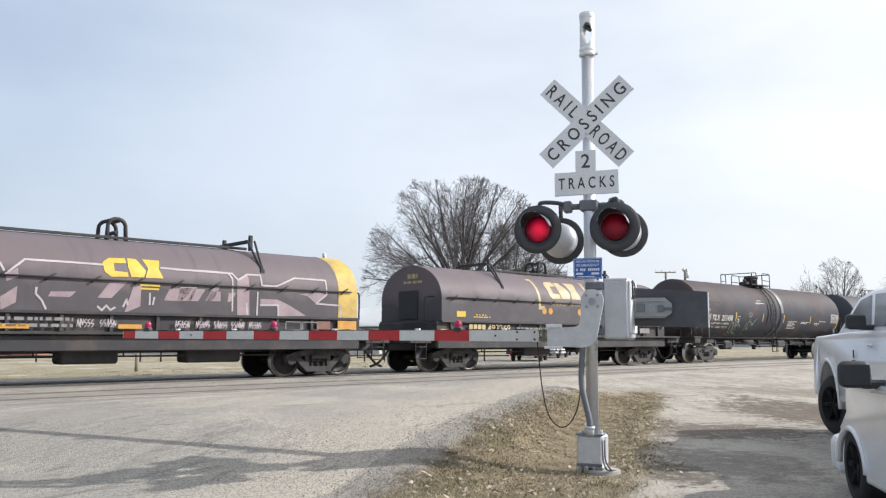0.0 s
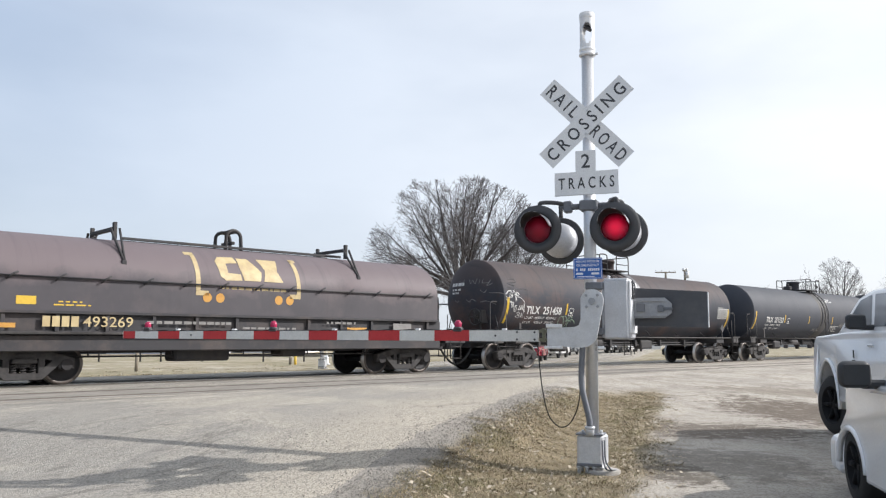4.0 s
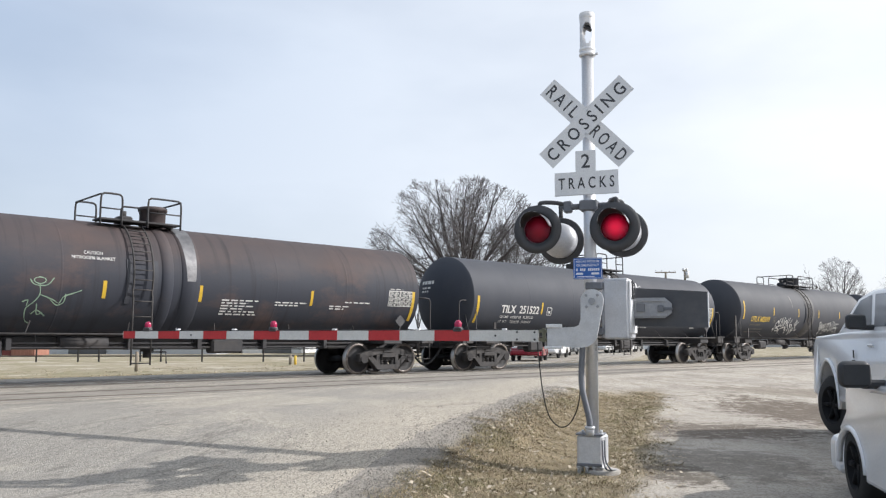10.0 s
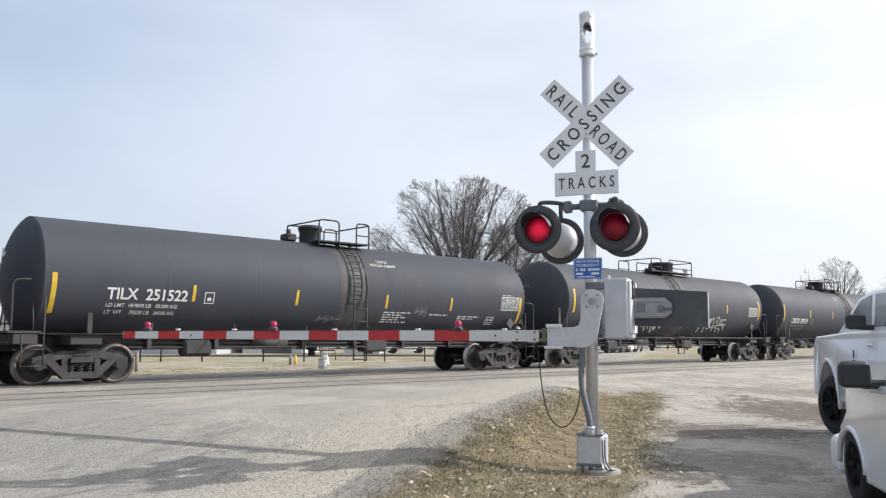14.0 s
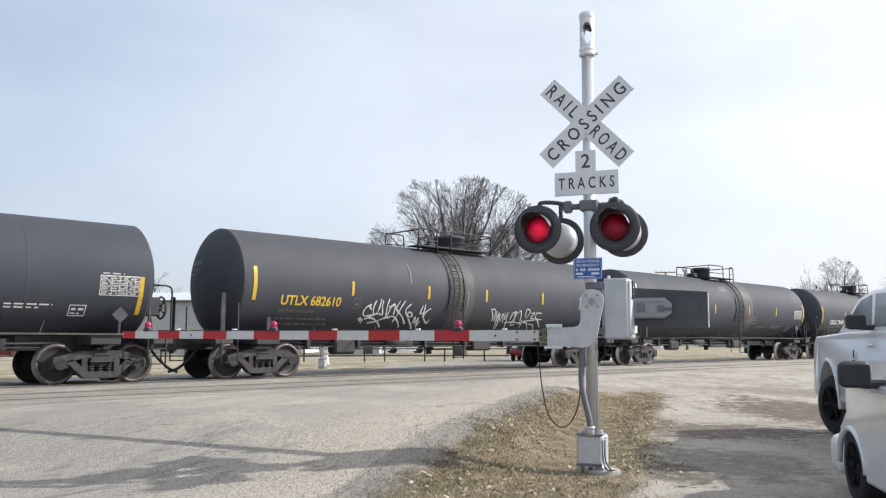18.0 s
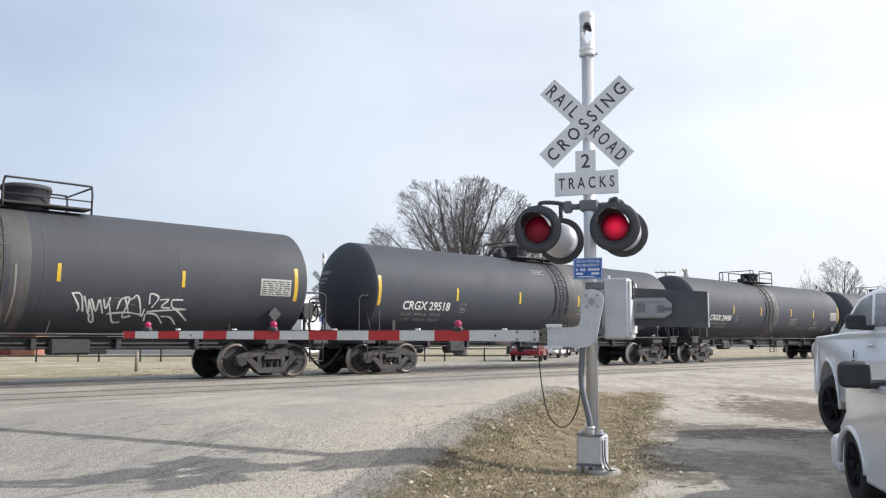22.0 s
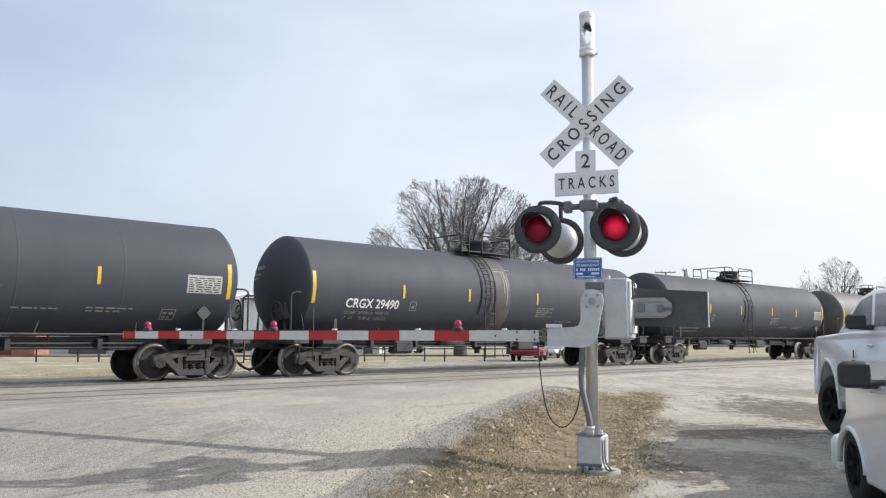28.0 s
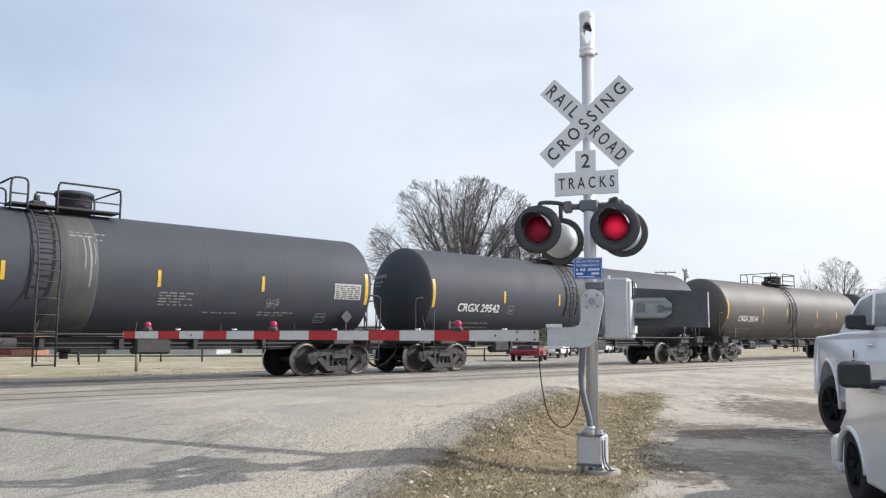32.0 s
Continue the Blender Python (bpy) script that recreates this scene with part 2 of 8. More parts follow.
ALU_PAINT = material("aluminium paint", (0.60, 0.61, 0.64), (0.52, 0.53, 0.56), 5, (0.35, 0.5), metal=0.3, bump=0.04, dirt=(0.36, 0.35, 0.34), dirt_amount=0.3, dirt_scale=6)
SIGN_WHITE = material("white reflective sheeting", (0.80, 0.81, 0.82), (0.74, 0.75, 0.77), 3, (0.4, 0.55), bump=0.02)
BLACK_PAINT = material("black signal paint", (0.050, 0.052, 0.058), (0.062, 0.063, 0.068), 5, (0.45, 0.65), bump=0.04)


# ---- plan: track frame (s along the rails, q towards the camera) and road frame ----
TH = radians(46.6673)
TRACK_D, TRACK_N = Vector((math.sin(TH), math.cos(TH), 0)), Vector((math.cos(TH), -math.sin(TH), 0))
RAIL_Z, TRACK_OFF = 0.425, 20.2385
ROAD_A = radians(16)
ROAD_C, ROAD_S = math.cos(ROAD_A), math.sin(ROAD_A)


def track_point(s, q, z=RAIL_Z):
    p = TRACK_D * s + TRACK_N * (q - TRACK_OFF)
    return Vector((p.x, p.y, z))


def road_e(x, y):
    """Metres to the right of the road's near edge."""
    return (x + 0.35) * ROAD_C - (y - 7.7) * ROAD_S


def road_point(e, g):
    return (-0.35 + e * ROAD_C + g * ROAD_S, 7.7 - e * ROAD_S + g * ROAD_C)


def smooth(a, b, x):
    t = max(0.0, min(1.0, (x - a) / (b - a)))
    return t * t * (3 - 2 * t)


def softly(v, w):
    """v where positive, easing to 0 below."""
    return 0.5 * (v + math.sqrt(v * v + w * w)) if v > -50 * w else 0.0


def ground_z(x, y):
    q = x * TRACK_N.x + y * TRACK_N.y + TRACK_OFF
    z = 0.405 * (1 - smooth(6.2, 13.5, q)) * smooth(-9, -2.6, q) + 0.2 * (1 - smooth(-9, -2.6, q))
    e = road_e(x, y)
    # the road climbs to the rails on a low bank
    g = (x + 0.35) * ROAD_S + (y - 7.7) * ROAD_C
    ramp = 0.17 * g + 0.04
    ramp = 0.405 - softly(0.405 - ramp, 0.10)
    ramp = -0.05 + softly(ramp + 0.05, 0.08)
    return z + (ramp - z) * (1 - smooth(-0.3, 1.25, e)) * smooth(3, 6.2, q)


def graded(lo, a, b, hi, step, grow=1.16):
    """Even steps from a to b, widening outwards to lo and hi."""
    mid = list(np.arange(a, b + step / 2, step))
    out, d, x = [], step, mid[0]
    while x > lo:
        d *= grow
        x -= d
        out.append(x)
    up, d, x = [], step, mid[-1]
    while x < hi:
        d *= grow
        x += d
        up.append(x)
    return out[::-1] + mid + up


def sheet(name, us, vs, place, lift, mat):
    """A height-following sheet over the grid us x vs; place(u, v) gives x, y."""
    verts, faces, nv = [], [], len(vs)
    for u in us:
        for v in vs:
            x, y = place(u, v)
            verts.append((x, y, ground_z(x, y) + lift))
    for i in range(len(us) - 1):
        for j in range(nv - 1):
            faces.append((i * nv + j, (i + 1) * nv + j, (i + 1) * nv + j + 1, i * nv + j + 1))
    me = bpy.data.meshes.new(name)
    me.from_pydata(verts, [], faces)
    me.polygons.foreach_set("use_smooth", [True] * len(faces))
    me.materials.append(mat)
    return new(name, me)


class Nodes:
    """Short-hand for building a node tree."""

    def __init__(self, name):
        self.m = bpy.data.materials.new(name)
        self.m.use_nodes = True
        self.n, self.l = self.m.node_tree.nodes, self.m.node_tree.links
        self.bs = self.n["Principled BSDF"]
        self.tc = self.n.new("ShaderNodeTexCoord").outputs["Object"]

    def put(self, sock, v):
        if isinstance(v, (tuple, list)):
            sock.default_value = (*v, 1) if len(v) == 3 and sock.type == "RGBA" else v
        elif isinstance(v, (int, float)):
            sock.default_value = v
        else:
            self.l.new(v, sock)

    def noise(self, scale, detail=4, rough=0.6, vec=None):
        x = self.n.new("ShaderNodeTexNoise")
        x.inputs["Scale"].default_value, x.inputs["Detail"].default_value, x.inputs["Roughness"].default_value = scale, detail, rough
        self.l.new(vec or self.tc, x.inputs["Vector"])
        return x.outputs["Fac"]

    def cells(self, scale, out="Distance", feature="F1"):
        x = self.n.new("ShaderNodeTexVoronoi")
        x.feature = feature
        x.inputs["Scale"].default_value = scale
        self.l.new(self.tc, x.inputs["Vector"])
        return x.outputs[out]

    def rng(self, src, lo, hi, to0=0.0, to1=1.0):
        x = self.n.new("ShaderNodeMapRange")
        x.interpolation_type = "SMOOTHSTEP"
        for k, v in zip(("From Min", "From Max", "To Min", "To Max"), (lo, hi, to0, to1)):
            x.inputs[k].default_value = v
        self.l.new(src, x.inputs["Value"])
        return x.outputs["Result"]

    def calc(self, op, a, b):
        x = self.n.new("ShaderNodeMath")
        x.operation = op
        self.put(x.inputs[0], a)
        self.put(x.inputs[1], b)
        return x.outputs[0]

    def dot(self, vec, off=0.0):
        x = self.n.new("ShaderNodeVectorMath")
        x.operation = "DOT_PRODUCT"
        self.l.new(self.tc, x.inputs[0])
        x.inputs[1].default_value = vec
        return self.calc("ADD", x.outputs["Value"], off)

    def mix(self, fac, p, q, mode="MIX"):
        x = self.n.new("ShaderNodeMix")
        x.data_type, x.blend_type = "RGBA", mode
        self.put(x.inputs[0], fac)
        self.put(x.inputs[6], p)
        self.put(x.inputs[7], q)
        return x.outputs[2]

    def done(self, col, rough, height=None, strength=0.4, dist=0.02, spec=0.3):
        self.put(self.bs.inputs["Base Color"], col)
        self.put(self.bs.inputs["Roughness"], rough)
        self.bs.inputs["Specular IOR Level"].default_value = spec
        if height is not None:
            b = self.n.new("ShaderNodeBump")
            b.inputs["Strength"].default_value, b.inputs["Distance"].default_value = strength, dist
            self.l.new(height, b.inputs["Height"])
            self.l.new(b.outputs["Normal"], self.bs.inputs["Normal"])
        return self.m


def ground_material():
    k = Nodes("dry grass, gravel and bare dirt")
    e = k.dot((ROAD_C, -ROAD_S, 0), 0.35 * ROAD_C + 7.7 * ROAD_S)
    q = k.dot((TRACK_N.x, TRACK_N.y, 0), TRACK_OFF)
    wob = k.calc("MULTIPLY", k.calc("SUBTRACT", k.noise(1.3, 6, 0.7), 0.5), 0.9)
    ew = k.calc("ADD", e, wob)
    # grit and pebbles
    grit = k.mix(k.rng(k.noise(34, 3), 0.35, 0.7), (0.35, 0.32, 0.277), (0.19, 0.173, 0.15))
    grit = k.mix(k.rng(k.cells(26), 0.1, 0.5, 0, 0.25), grit, (0.42, 0.385, 0.33))
    # dead turf
    turf = k.mix(k.rng(k.noise(2.2, 6), 0.35, 0.65), (0.345, 0.278, 0.172), (0.235, 0.188, 0.112))
    turf = k.mix(k.rng(k.noise(38, 4), 0.4, 0.65, 0, 0.65), turf, (0.185, 0.147, 0.095))
    turf = k.mix(k.rng(k.noise(70, 3, 0.7), 0.50, 0.62, 0, 0.6), turf, (0.10, 0.08, 0.052))
    turf = k.mix(k.rng(k.noise(7.5, 6, 0.75), 0.47, 0.60, 0, 0.6), turf, (0.14, 0.113, 0.077))
    # packed lot: pale dirt over old concrete
    lot = k.mix(k.rng(k.noise(0.45, 7, 0.65), 0.4, 0.62), (0.52, 0.475, 0.41), (0.40, 0.365, 0.318))
    lot = k.mix(k.rng(k.noise(1.5, 8, 0.75), 0.49, 0.62, 0, 0.45), lot, (0.22, 0.19, 0.155))
    lot = k.mix(k.rng(k.noise(0.55, 8, 0.7), 0.53, 0.64, 0, 0.5), lot, (0.235, 0.20, 0.16))
    lot = k.mix(k.rng(k.noise(30, 4, 0.75), 0.48, 0.62, 0, 0.6), lot, (0.15, 0.135, 0.115))
    # churned brown earth, and dark patches that paint in shadow of the parked vehicles
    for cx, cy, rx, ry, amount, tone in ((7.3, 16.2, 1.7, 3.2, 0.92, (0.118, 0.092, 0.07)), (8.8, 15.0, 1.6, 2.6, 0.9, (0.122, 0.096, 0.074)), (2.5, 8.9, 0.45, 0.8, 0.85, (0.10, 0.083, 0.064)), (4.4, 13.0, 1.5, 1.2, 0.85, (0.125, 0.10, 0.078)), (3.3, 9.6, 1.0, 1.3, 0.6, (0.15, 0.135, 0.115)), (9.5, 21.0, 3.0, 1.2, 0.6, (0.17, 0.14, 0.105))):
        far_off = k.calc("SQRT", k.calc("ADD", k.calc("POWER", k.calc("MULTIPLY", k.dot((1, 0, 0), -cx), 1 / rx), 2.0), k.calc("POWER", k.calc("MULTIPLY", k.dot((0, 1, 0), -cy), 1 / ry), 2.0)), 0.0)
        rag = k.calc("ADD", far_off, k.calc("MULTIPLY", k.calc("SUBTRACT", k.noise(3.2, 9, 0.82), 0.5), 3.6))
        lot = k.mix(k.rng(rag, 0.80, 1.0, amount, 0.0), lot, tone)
    lot = k.mix(k.rng(k.noise(21, 5, 0.8), 0.50, 0.60, 0, 0.35), lot, (0.13, 0.11, 0.09))
    lot = k.mix(k.rng(k.noise(7.5, 6, 0.78), 0.50, 0.60, 0, 0.3), lot, (0.19, 0.168, 0.14))
    lot = k.mix(k.rng(k.noise(4.2, 6, 0.75), 0.54, 0.62, 0, 0.45), lot, (0.50, 0.455, 0.385))
    lot = k.mix(k.rng(k.cells(17), 0.04, 0.3, 0.6, 0), lot, (0.52, 0.47, 0.39))
    g = k.dot((ROAD_S, ROAD_C, 0), 0.35 * ROAD_S - 7.7 * ROAD_C)
    col = k.mix(k.rng(k.calc("ADD", k.calc("ADD", e, k.rng(g, -1.5, 2.5, 0.3, 0.0)), k.calc("MULTIPLY", wob, 0.45)), 0.0, 0.22), grit, turf)
    col = k.mix(k.rng(ew, 1.8, 2.2), col, lot)
    # close to the rails the strip of turf gives way to the lot
    col = k.mix(k.rng(k.calc("ADD", q, wob), 8.8, 10.2, 1, 0), col, lot)
    # far side: winter grass
    far = k.mix(k.rng(k.noise(0.12, 6), 0.4, 0.62), (0.42, 0.37, 0.285), (0.30, 0.265, 0.175))
    far = k.mix(k.rng(k.noise(14, 4), 0.35, 0.75, 0, 0.55), far, (0.23, 0.19, 0.125))
    far = k.mix(k.rng(k.noise(0.9, 7, 0.7), 0.50, 0.60, 0, 0.7), far, (0.215, 0.20, 0.105))
    far = k.mix(k.rng(k.noise(2.6, 7, 0.75), 0.52, 0.60, 0, 0.6), far, (0.19, 0.155, 0.105))
    far = k.mix(k.rng(k.noise(0.35, 6, 0.7), 0.55, 0.63, 0, 0.7), far, (0.50, 0.45, 0.36))
    col = k.mix(k.rng(k.calc("ADD", q, wob), -6.5, -4.5, 1, 0), col, far)
    hgt = k.calc("ADD", k.noise(42, 4), k.calc("MULTIPLY", k.noise(7, 4), 1.4))
    return k.done(col, 0.92, hgt, 0.55, 0.035, 0.2)


def asphalt_material():
    k = Nodes("worn pale asphalt")
    e = k.dot((ROAD_C, -ROAD_S, 0), 0.35 * ROAD_C + 7.7 * ROAD_S)
    q = k.dot((TRACK_N.x, TRACK_N.y, 0), TRACK_OFF)

    def stretched(angle, sx, sy):
        mp = k.n.new("ShaderNodeMapping")
        mp.vector_type = "TEXTURE"
        mp.inputs["Rotation"].default_value = (0, 0, -angle)
        mp.inputs["Scale"].default_value = (sx, sy, 1)
        k.l.new(k.tc, mp.inputs["Vector"])
        return mp.outputs["Vector"]

    along = stretched(ROAD_A, 1.0, 7.0)
    wob = k.calc("MULTIPLY", k.calc("SUBTRACT", k.noise(0.5, 6), 0.5), 1.6)
    col = k.mix(k.rng(k.noise(0.32, 7, 0.65), 0.42, 0.56), (0.50, 0.452, 0.376), (0.36, 0.335, 0.295))
    col = k.mix(k.rng(k.noise(0.9, 5, 0.6, stretched(ROAD_A, 0.55, 12.0)), 0.45, 0.62, 0, 0.45), col, (0.262, 0.247, 0.228))
    col = k.mix(k.rng(k.noise(1.1, 4, 0.6, stretched(ROAD_A, 0.4, 14.0)), 0.52, 0.64, 0, 0.4), col, (0.45, 0.415, 0.355))
    col = k.mix(k.rng(k.noise(6.5, 6, 0.78), 0.50, 0.60, 0, 0.35), col, (0.23, 0.212, 0.185))
    shoulder = k.rng(k.calc("ADD", e, k.calc("MULTIPLY", wob, 0.6)), -2.8, -1.0, 0, 0.85)
    col = k.mix(shoulder, col, (0.50, 0.445, 0.36))
    ravel = k.rng(k.calc("ADD", e, k.calc("MULTIPLY", wob, 0.3)), -0.28, 0.0, 0, 0.85)
    col = k.mix(ravel, col, (0.25, 0.226, 0.193))
    # ravelled strips beside the rails
    joint = k.rng(k.noise(1.2, 5, 0.65, stretched(TH - math.pi / 2, 9.0, 0.7)), 0.53, 0.62)
    col = k.mix(k.calc("MULTIPLY", joint, k.rng(k.calc("ADD", q, wob), 5.0, 8.5, 0.85, 0.0)), col, (0.17, 0.155, 0.135))
    col = k.mix(k.rng(k.noise(46, 5, 0.8), 0.47, 0.58, 0, 0.85), col, (0.135, 0.125, 0.108))
    col = k.mix(k.rng(k.noise(19, 4, 0.75), 0.54, 0.66, 0, 0.5), col, (0.15, 0.138, 0.12))
    col = k.mix(k.rng(k.cells(52), 0.05, 0.38, 0.5, 0), col, (0.70, 0.65, 0.56))
    # wandering cracks, mostly along the lane
    for vec, wide in ((along, 0.004), (stretched(TH - math.pi / 2, 7.0, 1.0), 0.005)):
        n1 = k.calc("ABSOLUTE", k.calc("SUBTRACT", k.noise(0.45, 5, 0.55, vec), 0.5), 0.0)
        col = k.mix(k.calc("MULTIPLY", k.rng(n1, 0.0, wide, 0.42, 0.0), k.rng(k.noise(0.3, 2), 0.42, 0.56)), col, (0.09, 0.08, 0.07))
    return k.done(col, k.rng(k.noise(3, 4), 0.3, 0.7, 0.78, 0.92), k.calc("ADD", k.noise(90, 3), k.cells(60)), 0.4, 0.012, 0.25)


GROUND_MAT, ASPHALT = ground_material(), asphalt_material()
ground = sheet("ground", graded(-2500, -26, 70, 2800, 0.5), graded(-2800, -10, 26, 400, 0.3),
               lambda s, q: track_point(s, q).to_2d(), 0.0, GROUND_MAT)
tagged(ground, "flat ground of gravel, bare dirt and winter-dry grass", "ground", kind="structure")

# the road: a crumbling right edge, ramped up to the rails
ROAD_EDGE = {}


def road_place(g, e):
    """The outer half metre bends with the ragged edge, and narrows towards the viewer."""
    if e > -0.7:
        ragged = ROAD_EDGE.setdefault(round(g, 3), 0.13 * (noise.noise((g * 0.55, 3.1, 0)) + 0.5 * noise.noise((g * 2.3, 1.7, 0)) + 0.25 * noise.noise((g * 7, 0.2, 0))))
        e += (ragged - 0.3 * (1 - smooth(-1.5, 2.5, g))) * (e + 0.7) / 0.5
    return road_point(e, g)


road = sheet("road", graded(-40, -9, 34, 520, 0.16), [-11.5, -9, -7, -5.5, -4.5, -3.5, -2.7, -2, -1.4, -0.9, -0.6, -0.4, -0.26, -0.2], road_place, 0.006, ASPHALT)
for v in road.data.vertices:        # the edge sinks into the grit
    g = (v.co.x + 0.35) * ROAD_S + (v.co.y - 7.7) * ROAD_C
    v.co.z -= 0.05 * smooth(-0.46, -0.22, road_e(v.co.x, v.co.y) + 0.3 * (1 - smooth(-1.5, 2.5, g)))
tagged(road, "worn pale grey asphalt road with a crumbling edge", "road", kind="structure")

RAIL_MAT = material("rusty rail steel", (0.11, 0.075, 0.055), (0.16, 0.13, 0.11), 4, (0.4, 0.7), metal=0.4, bump=0.1)
RAIL_DULL = material("dust-caked rail steel", (0.17, 0.148, 0.122), (0.12, 0.104, 0.086), 3, (0.6, 0.85), bump=0.1)
RAIL_TOP = plain("bright rail head", (0.42, 0.40, 0.38), 0.28, 1.0)
WORN_PANEL = material("asphalt-grey crossing panel", (0.33, 0.30, 0.26), (0.22, 0.20, 0.175), 1.3, (0.8, 0.95), bump=0.4, per_piece=0.25, dirt=(0.14, 0.125, 0.105), dirt_amount=0.5, dirt_scale=2.5)
PLANK = material("oily crossing timber", (0.17, 0.15, 0.125), (0.10, 0.09, 0.076), 2, (0.7, 0.9), bump=0.3, per_piece=0.4, stretch=(1, 6, 6))
TRACK_ROT = Matrix.Rotation(math.pi / 2 - TH, 4, "Z")
for centre, word in ((0.0, "polished"), (4.42, "dull rusty")):
    tr = thing("railway_track", Matrix.Translation(track_point(0, centre, RAIL_Z)) @ TRACK_ROT, word + " steel rails set in the road crossing", "railway track", "railway tracks", "structure")
    for side in (-0.7525, 0.7525):
        bm = bmesh.new()
        box(bm, (60, side, -0.055), (420, 0.068, 0.09), 0.008)
        r = part("rail", bm, RAIL_MAT if centre == 0 else RAIL_DULL, tr)
        part("rail_head", boxes(((60, side, -0.004), (420, 0.05, 0.010))), RAIL_TOP if centre == 0 else RAIL_DULL, r)
    for k, y in enumerate((-1.16, -0.97, -0.52, -0.26, 0.0, 0.26, 0.52, 0.97, 1.16)):
        for seg in range(5):
            x0 = 3.0 + seg * 4.6
            part("plank", boxes(((x0 + 2.3, y, -0.024), (4.57, 0.24 if abs(y) < 0.6 else 0.18, 0.035)), bevel=0.006), PLANK if centre == 0 else WORN_PANEL, tr)


# ---- the train ----
def wheelset_mesh():
    bm = bmesh.new()
    prof = [(0.0, -0.03), (0.10, -0.03), (0.135, 0.0), (0.17, 0.045), (0.36, 0.045), (0.385, 0.0), (0.457, 0.0), (0.457, 0.10), (0.485, 0.112), (0.485, 0.138), (0.39, 0.14), (0.35, 0.09), (0.16, 0.09), (0.12, 0.16), (0.0, 0.16)]
    lathe(bm, prof, 40, Matrix.Translation((0, -0.80, 0)) @ Matrix.Rotation(-math.pi / 2, 4, "X"))
    lathe(bm, prof, 40, Matrix.Translation((0, 0.80, 0)) @ Matrix.Rotation(math.pi / 2, 4, "X"))
    rod(bm, (0, -1.08, 0), (0, 1.08, 0), 0.085, 16)
    for y in (-1.0, 1.0):     # bearing end caps with three bolts
        rod(bm, (0, y - 0.13, 0), (0, y + 0.13, 0), 0.125, 20)
        for a in (0, 120, 240):
            c = Vector((0.07 * math.cos(radians(a)), 0, 0.07 * math.sin(radians(a))))
            rod(bm, c + Vector((0, y * 1.09, 0)), c + Vector((0, y * 1.13, 0)), 0.02, 6)
    for f in bm.faces:        # the bright tread
        c = f.calc_center_median()
        r = math.hypot(c.x, c.z)
        f.material_index = 1 if 0.44 < r < 0.47 and 0.68 < abs(c.y) < 0.81 else 2 if 0.41 < r < 0.46 and abs(c.y) > 0.79 else 0
    me = bpy.data.meshes.new("wheelset")
    fixed(bm).to_mesh(me)
    bm.free()
    me.materials.append(WHEEL_STEEL)
    me.materials.append(TREAD_STEEL)
    me.materials.append(RIM_STEEL)
    return me


def side_frame_mesh():
    """Cast bogie side frame in the x-z plane: arched top member, raked struts, open windows."""
    bm = bmesh.new()
    top = [(-1.05, 0.60), (-0.72, 0.69), (-0.45, 0.76), (0.45, 0.76), (0.72, 0.69), (1.05, 0.60), (1.05, 0.46), (0.70, 0.51), (0.42, 0.60), (-0.42, 0.60), (-0.70, 0.51), (-1.05, 0.46)]
    prism(bm, top, -0.11, 0.11)
    low = [(-0.80, 0.52), (-0.38, 0.13), (0.38, 0.13), (0.80, 0.52), (0.62, 0.58), (0.29, 0.27), (-0.29, 0.27), (-0.62, 0.58)]
    prism(bm, low, -0.11, 0.11)
    for x in (-0.36, 0.36):
        prism(bm, [(x - 0.07, 0.20), (x + 0.07, 0.20), (x + 0.07, 0.68), (x - 0.07, 0.68)], -0.10, 0.10)
    prism(bm, [(-0.27, 0.49), (0.27, 0.49), (0.24, 0.60), (-0.24, 0.60)], -0.16, 0.02)
    prism(bm, [(-0.20, 0.64), (0.20, 0.64), (0.17, 0.71), (-0.17, 0.71)], -0.135, -0.1)
    for x in (-0.889, 0.889):
        prism(bm, [(x - 0.17, 0.36), (x - 0.17, 0.60), (x + 0.17, 0.60), (x + 0.17, 0.36), (x + 0.12, 0.36), (x + 0.10, 0.50), (x - 0.10, 0.50), (x - 0.12, 0.36)], -0.09, 0.09)
    bmesh.ops.bevel(bm, geom=bm.edges[:], offset=0.012, segments=1, affect="EDGES")
    me = bpy.data.meshes.new("side_frame")
    fixed(bm).to_mesh(me)
    bm.free()
    me.materials.append(BOGIE_STEEL)
    return me


def spring_mesh():
    bm = bmesh.new()
    pts = [(0.062 * math.cos(a), 0.062 * math.sin(a), 0.0085 * a) for a in np.linspace(0, 2 * math.pi * 4.2, 50)]
    pipe(bm, pts, 0.016, 6)
    me = bpy.data.meshes.new("spring")
    bm.to_mesh(me)
    bm.free()
    me.materials.append(BOGIE_STEEL)
    return me


WHEELSET, SIDE_FRAME, SPRING = wheelset_mesh(), side_frame_mesh(), spring_mesh()


def bogie(car, x):
    bm = boxes(((x, 0, 0.50), (0.36, 2.1, 0.20)), ((x, 0, 0.66), (0.42, 0.7, 0.14)), bevel=0.02)
    for sx in (-1, 1):      # brake beams
        rod(bm, (x + sx * 0.42, -0.75, 0.38), (x + sx * 0.42, 0.75, 0.38), 0.045, 8)
    b = part("bogie", bm, BOGIE_STEEL, car)
    for y in (-1.0, 1.0):
        mesh_part("side_frame", SIDE_FRAME, None, b).location = (x, y, 0)
        for dx in (-0.2, 0.0, 0.2):
            mesh_part("spring", SPRING, None, b).location = (x + dx, y - 0.02, 0.25)
    for dx in (-0.889, 0.889):
        w = mesh_part("wheelset", WHEELSET, None, b)
        w.location = (x + dx, 0, 0.457)
        WHEELS.append((w, x + dx))
    return b


WHEELS = []       # every turning wheelset, keyed in motions()
TRAIN = []        # every car and the place of its middle along the track at 22 s


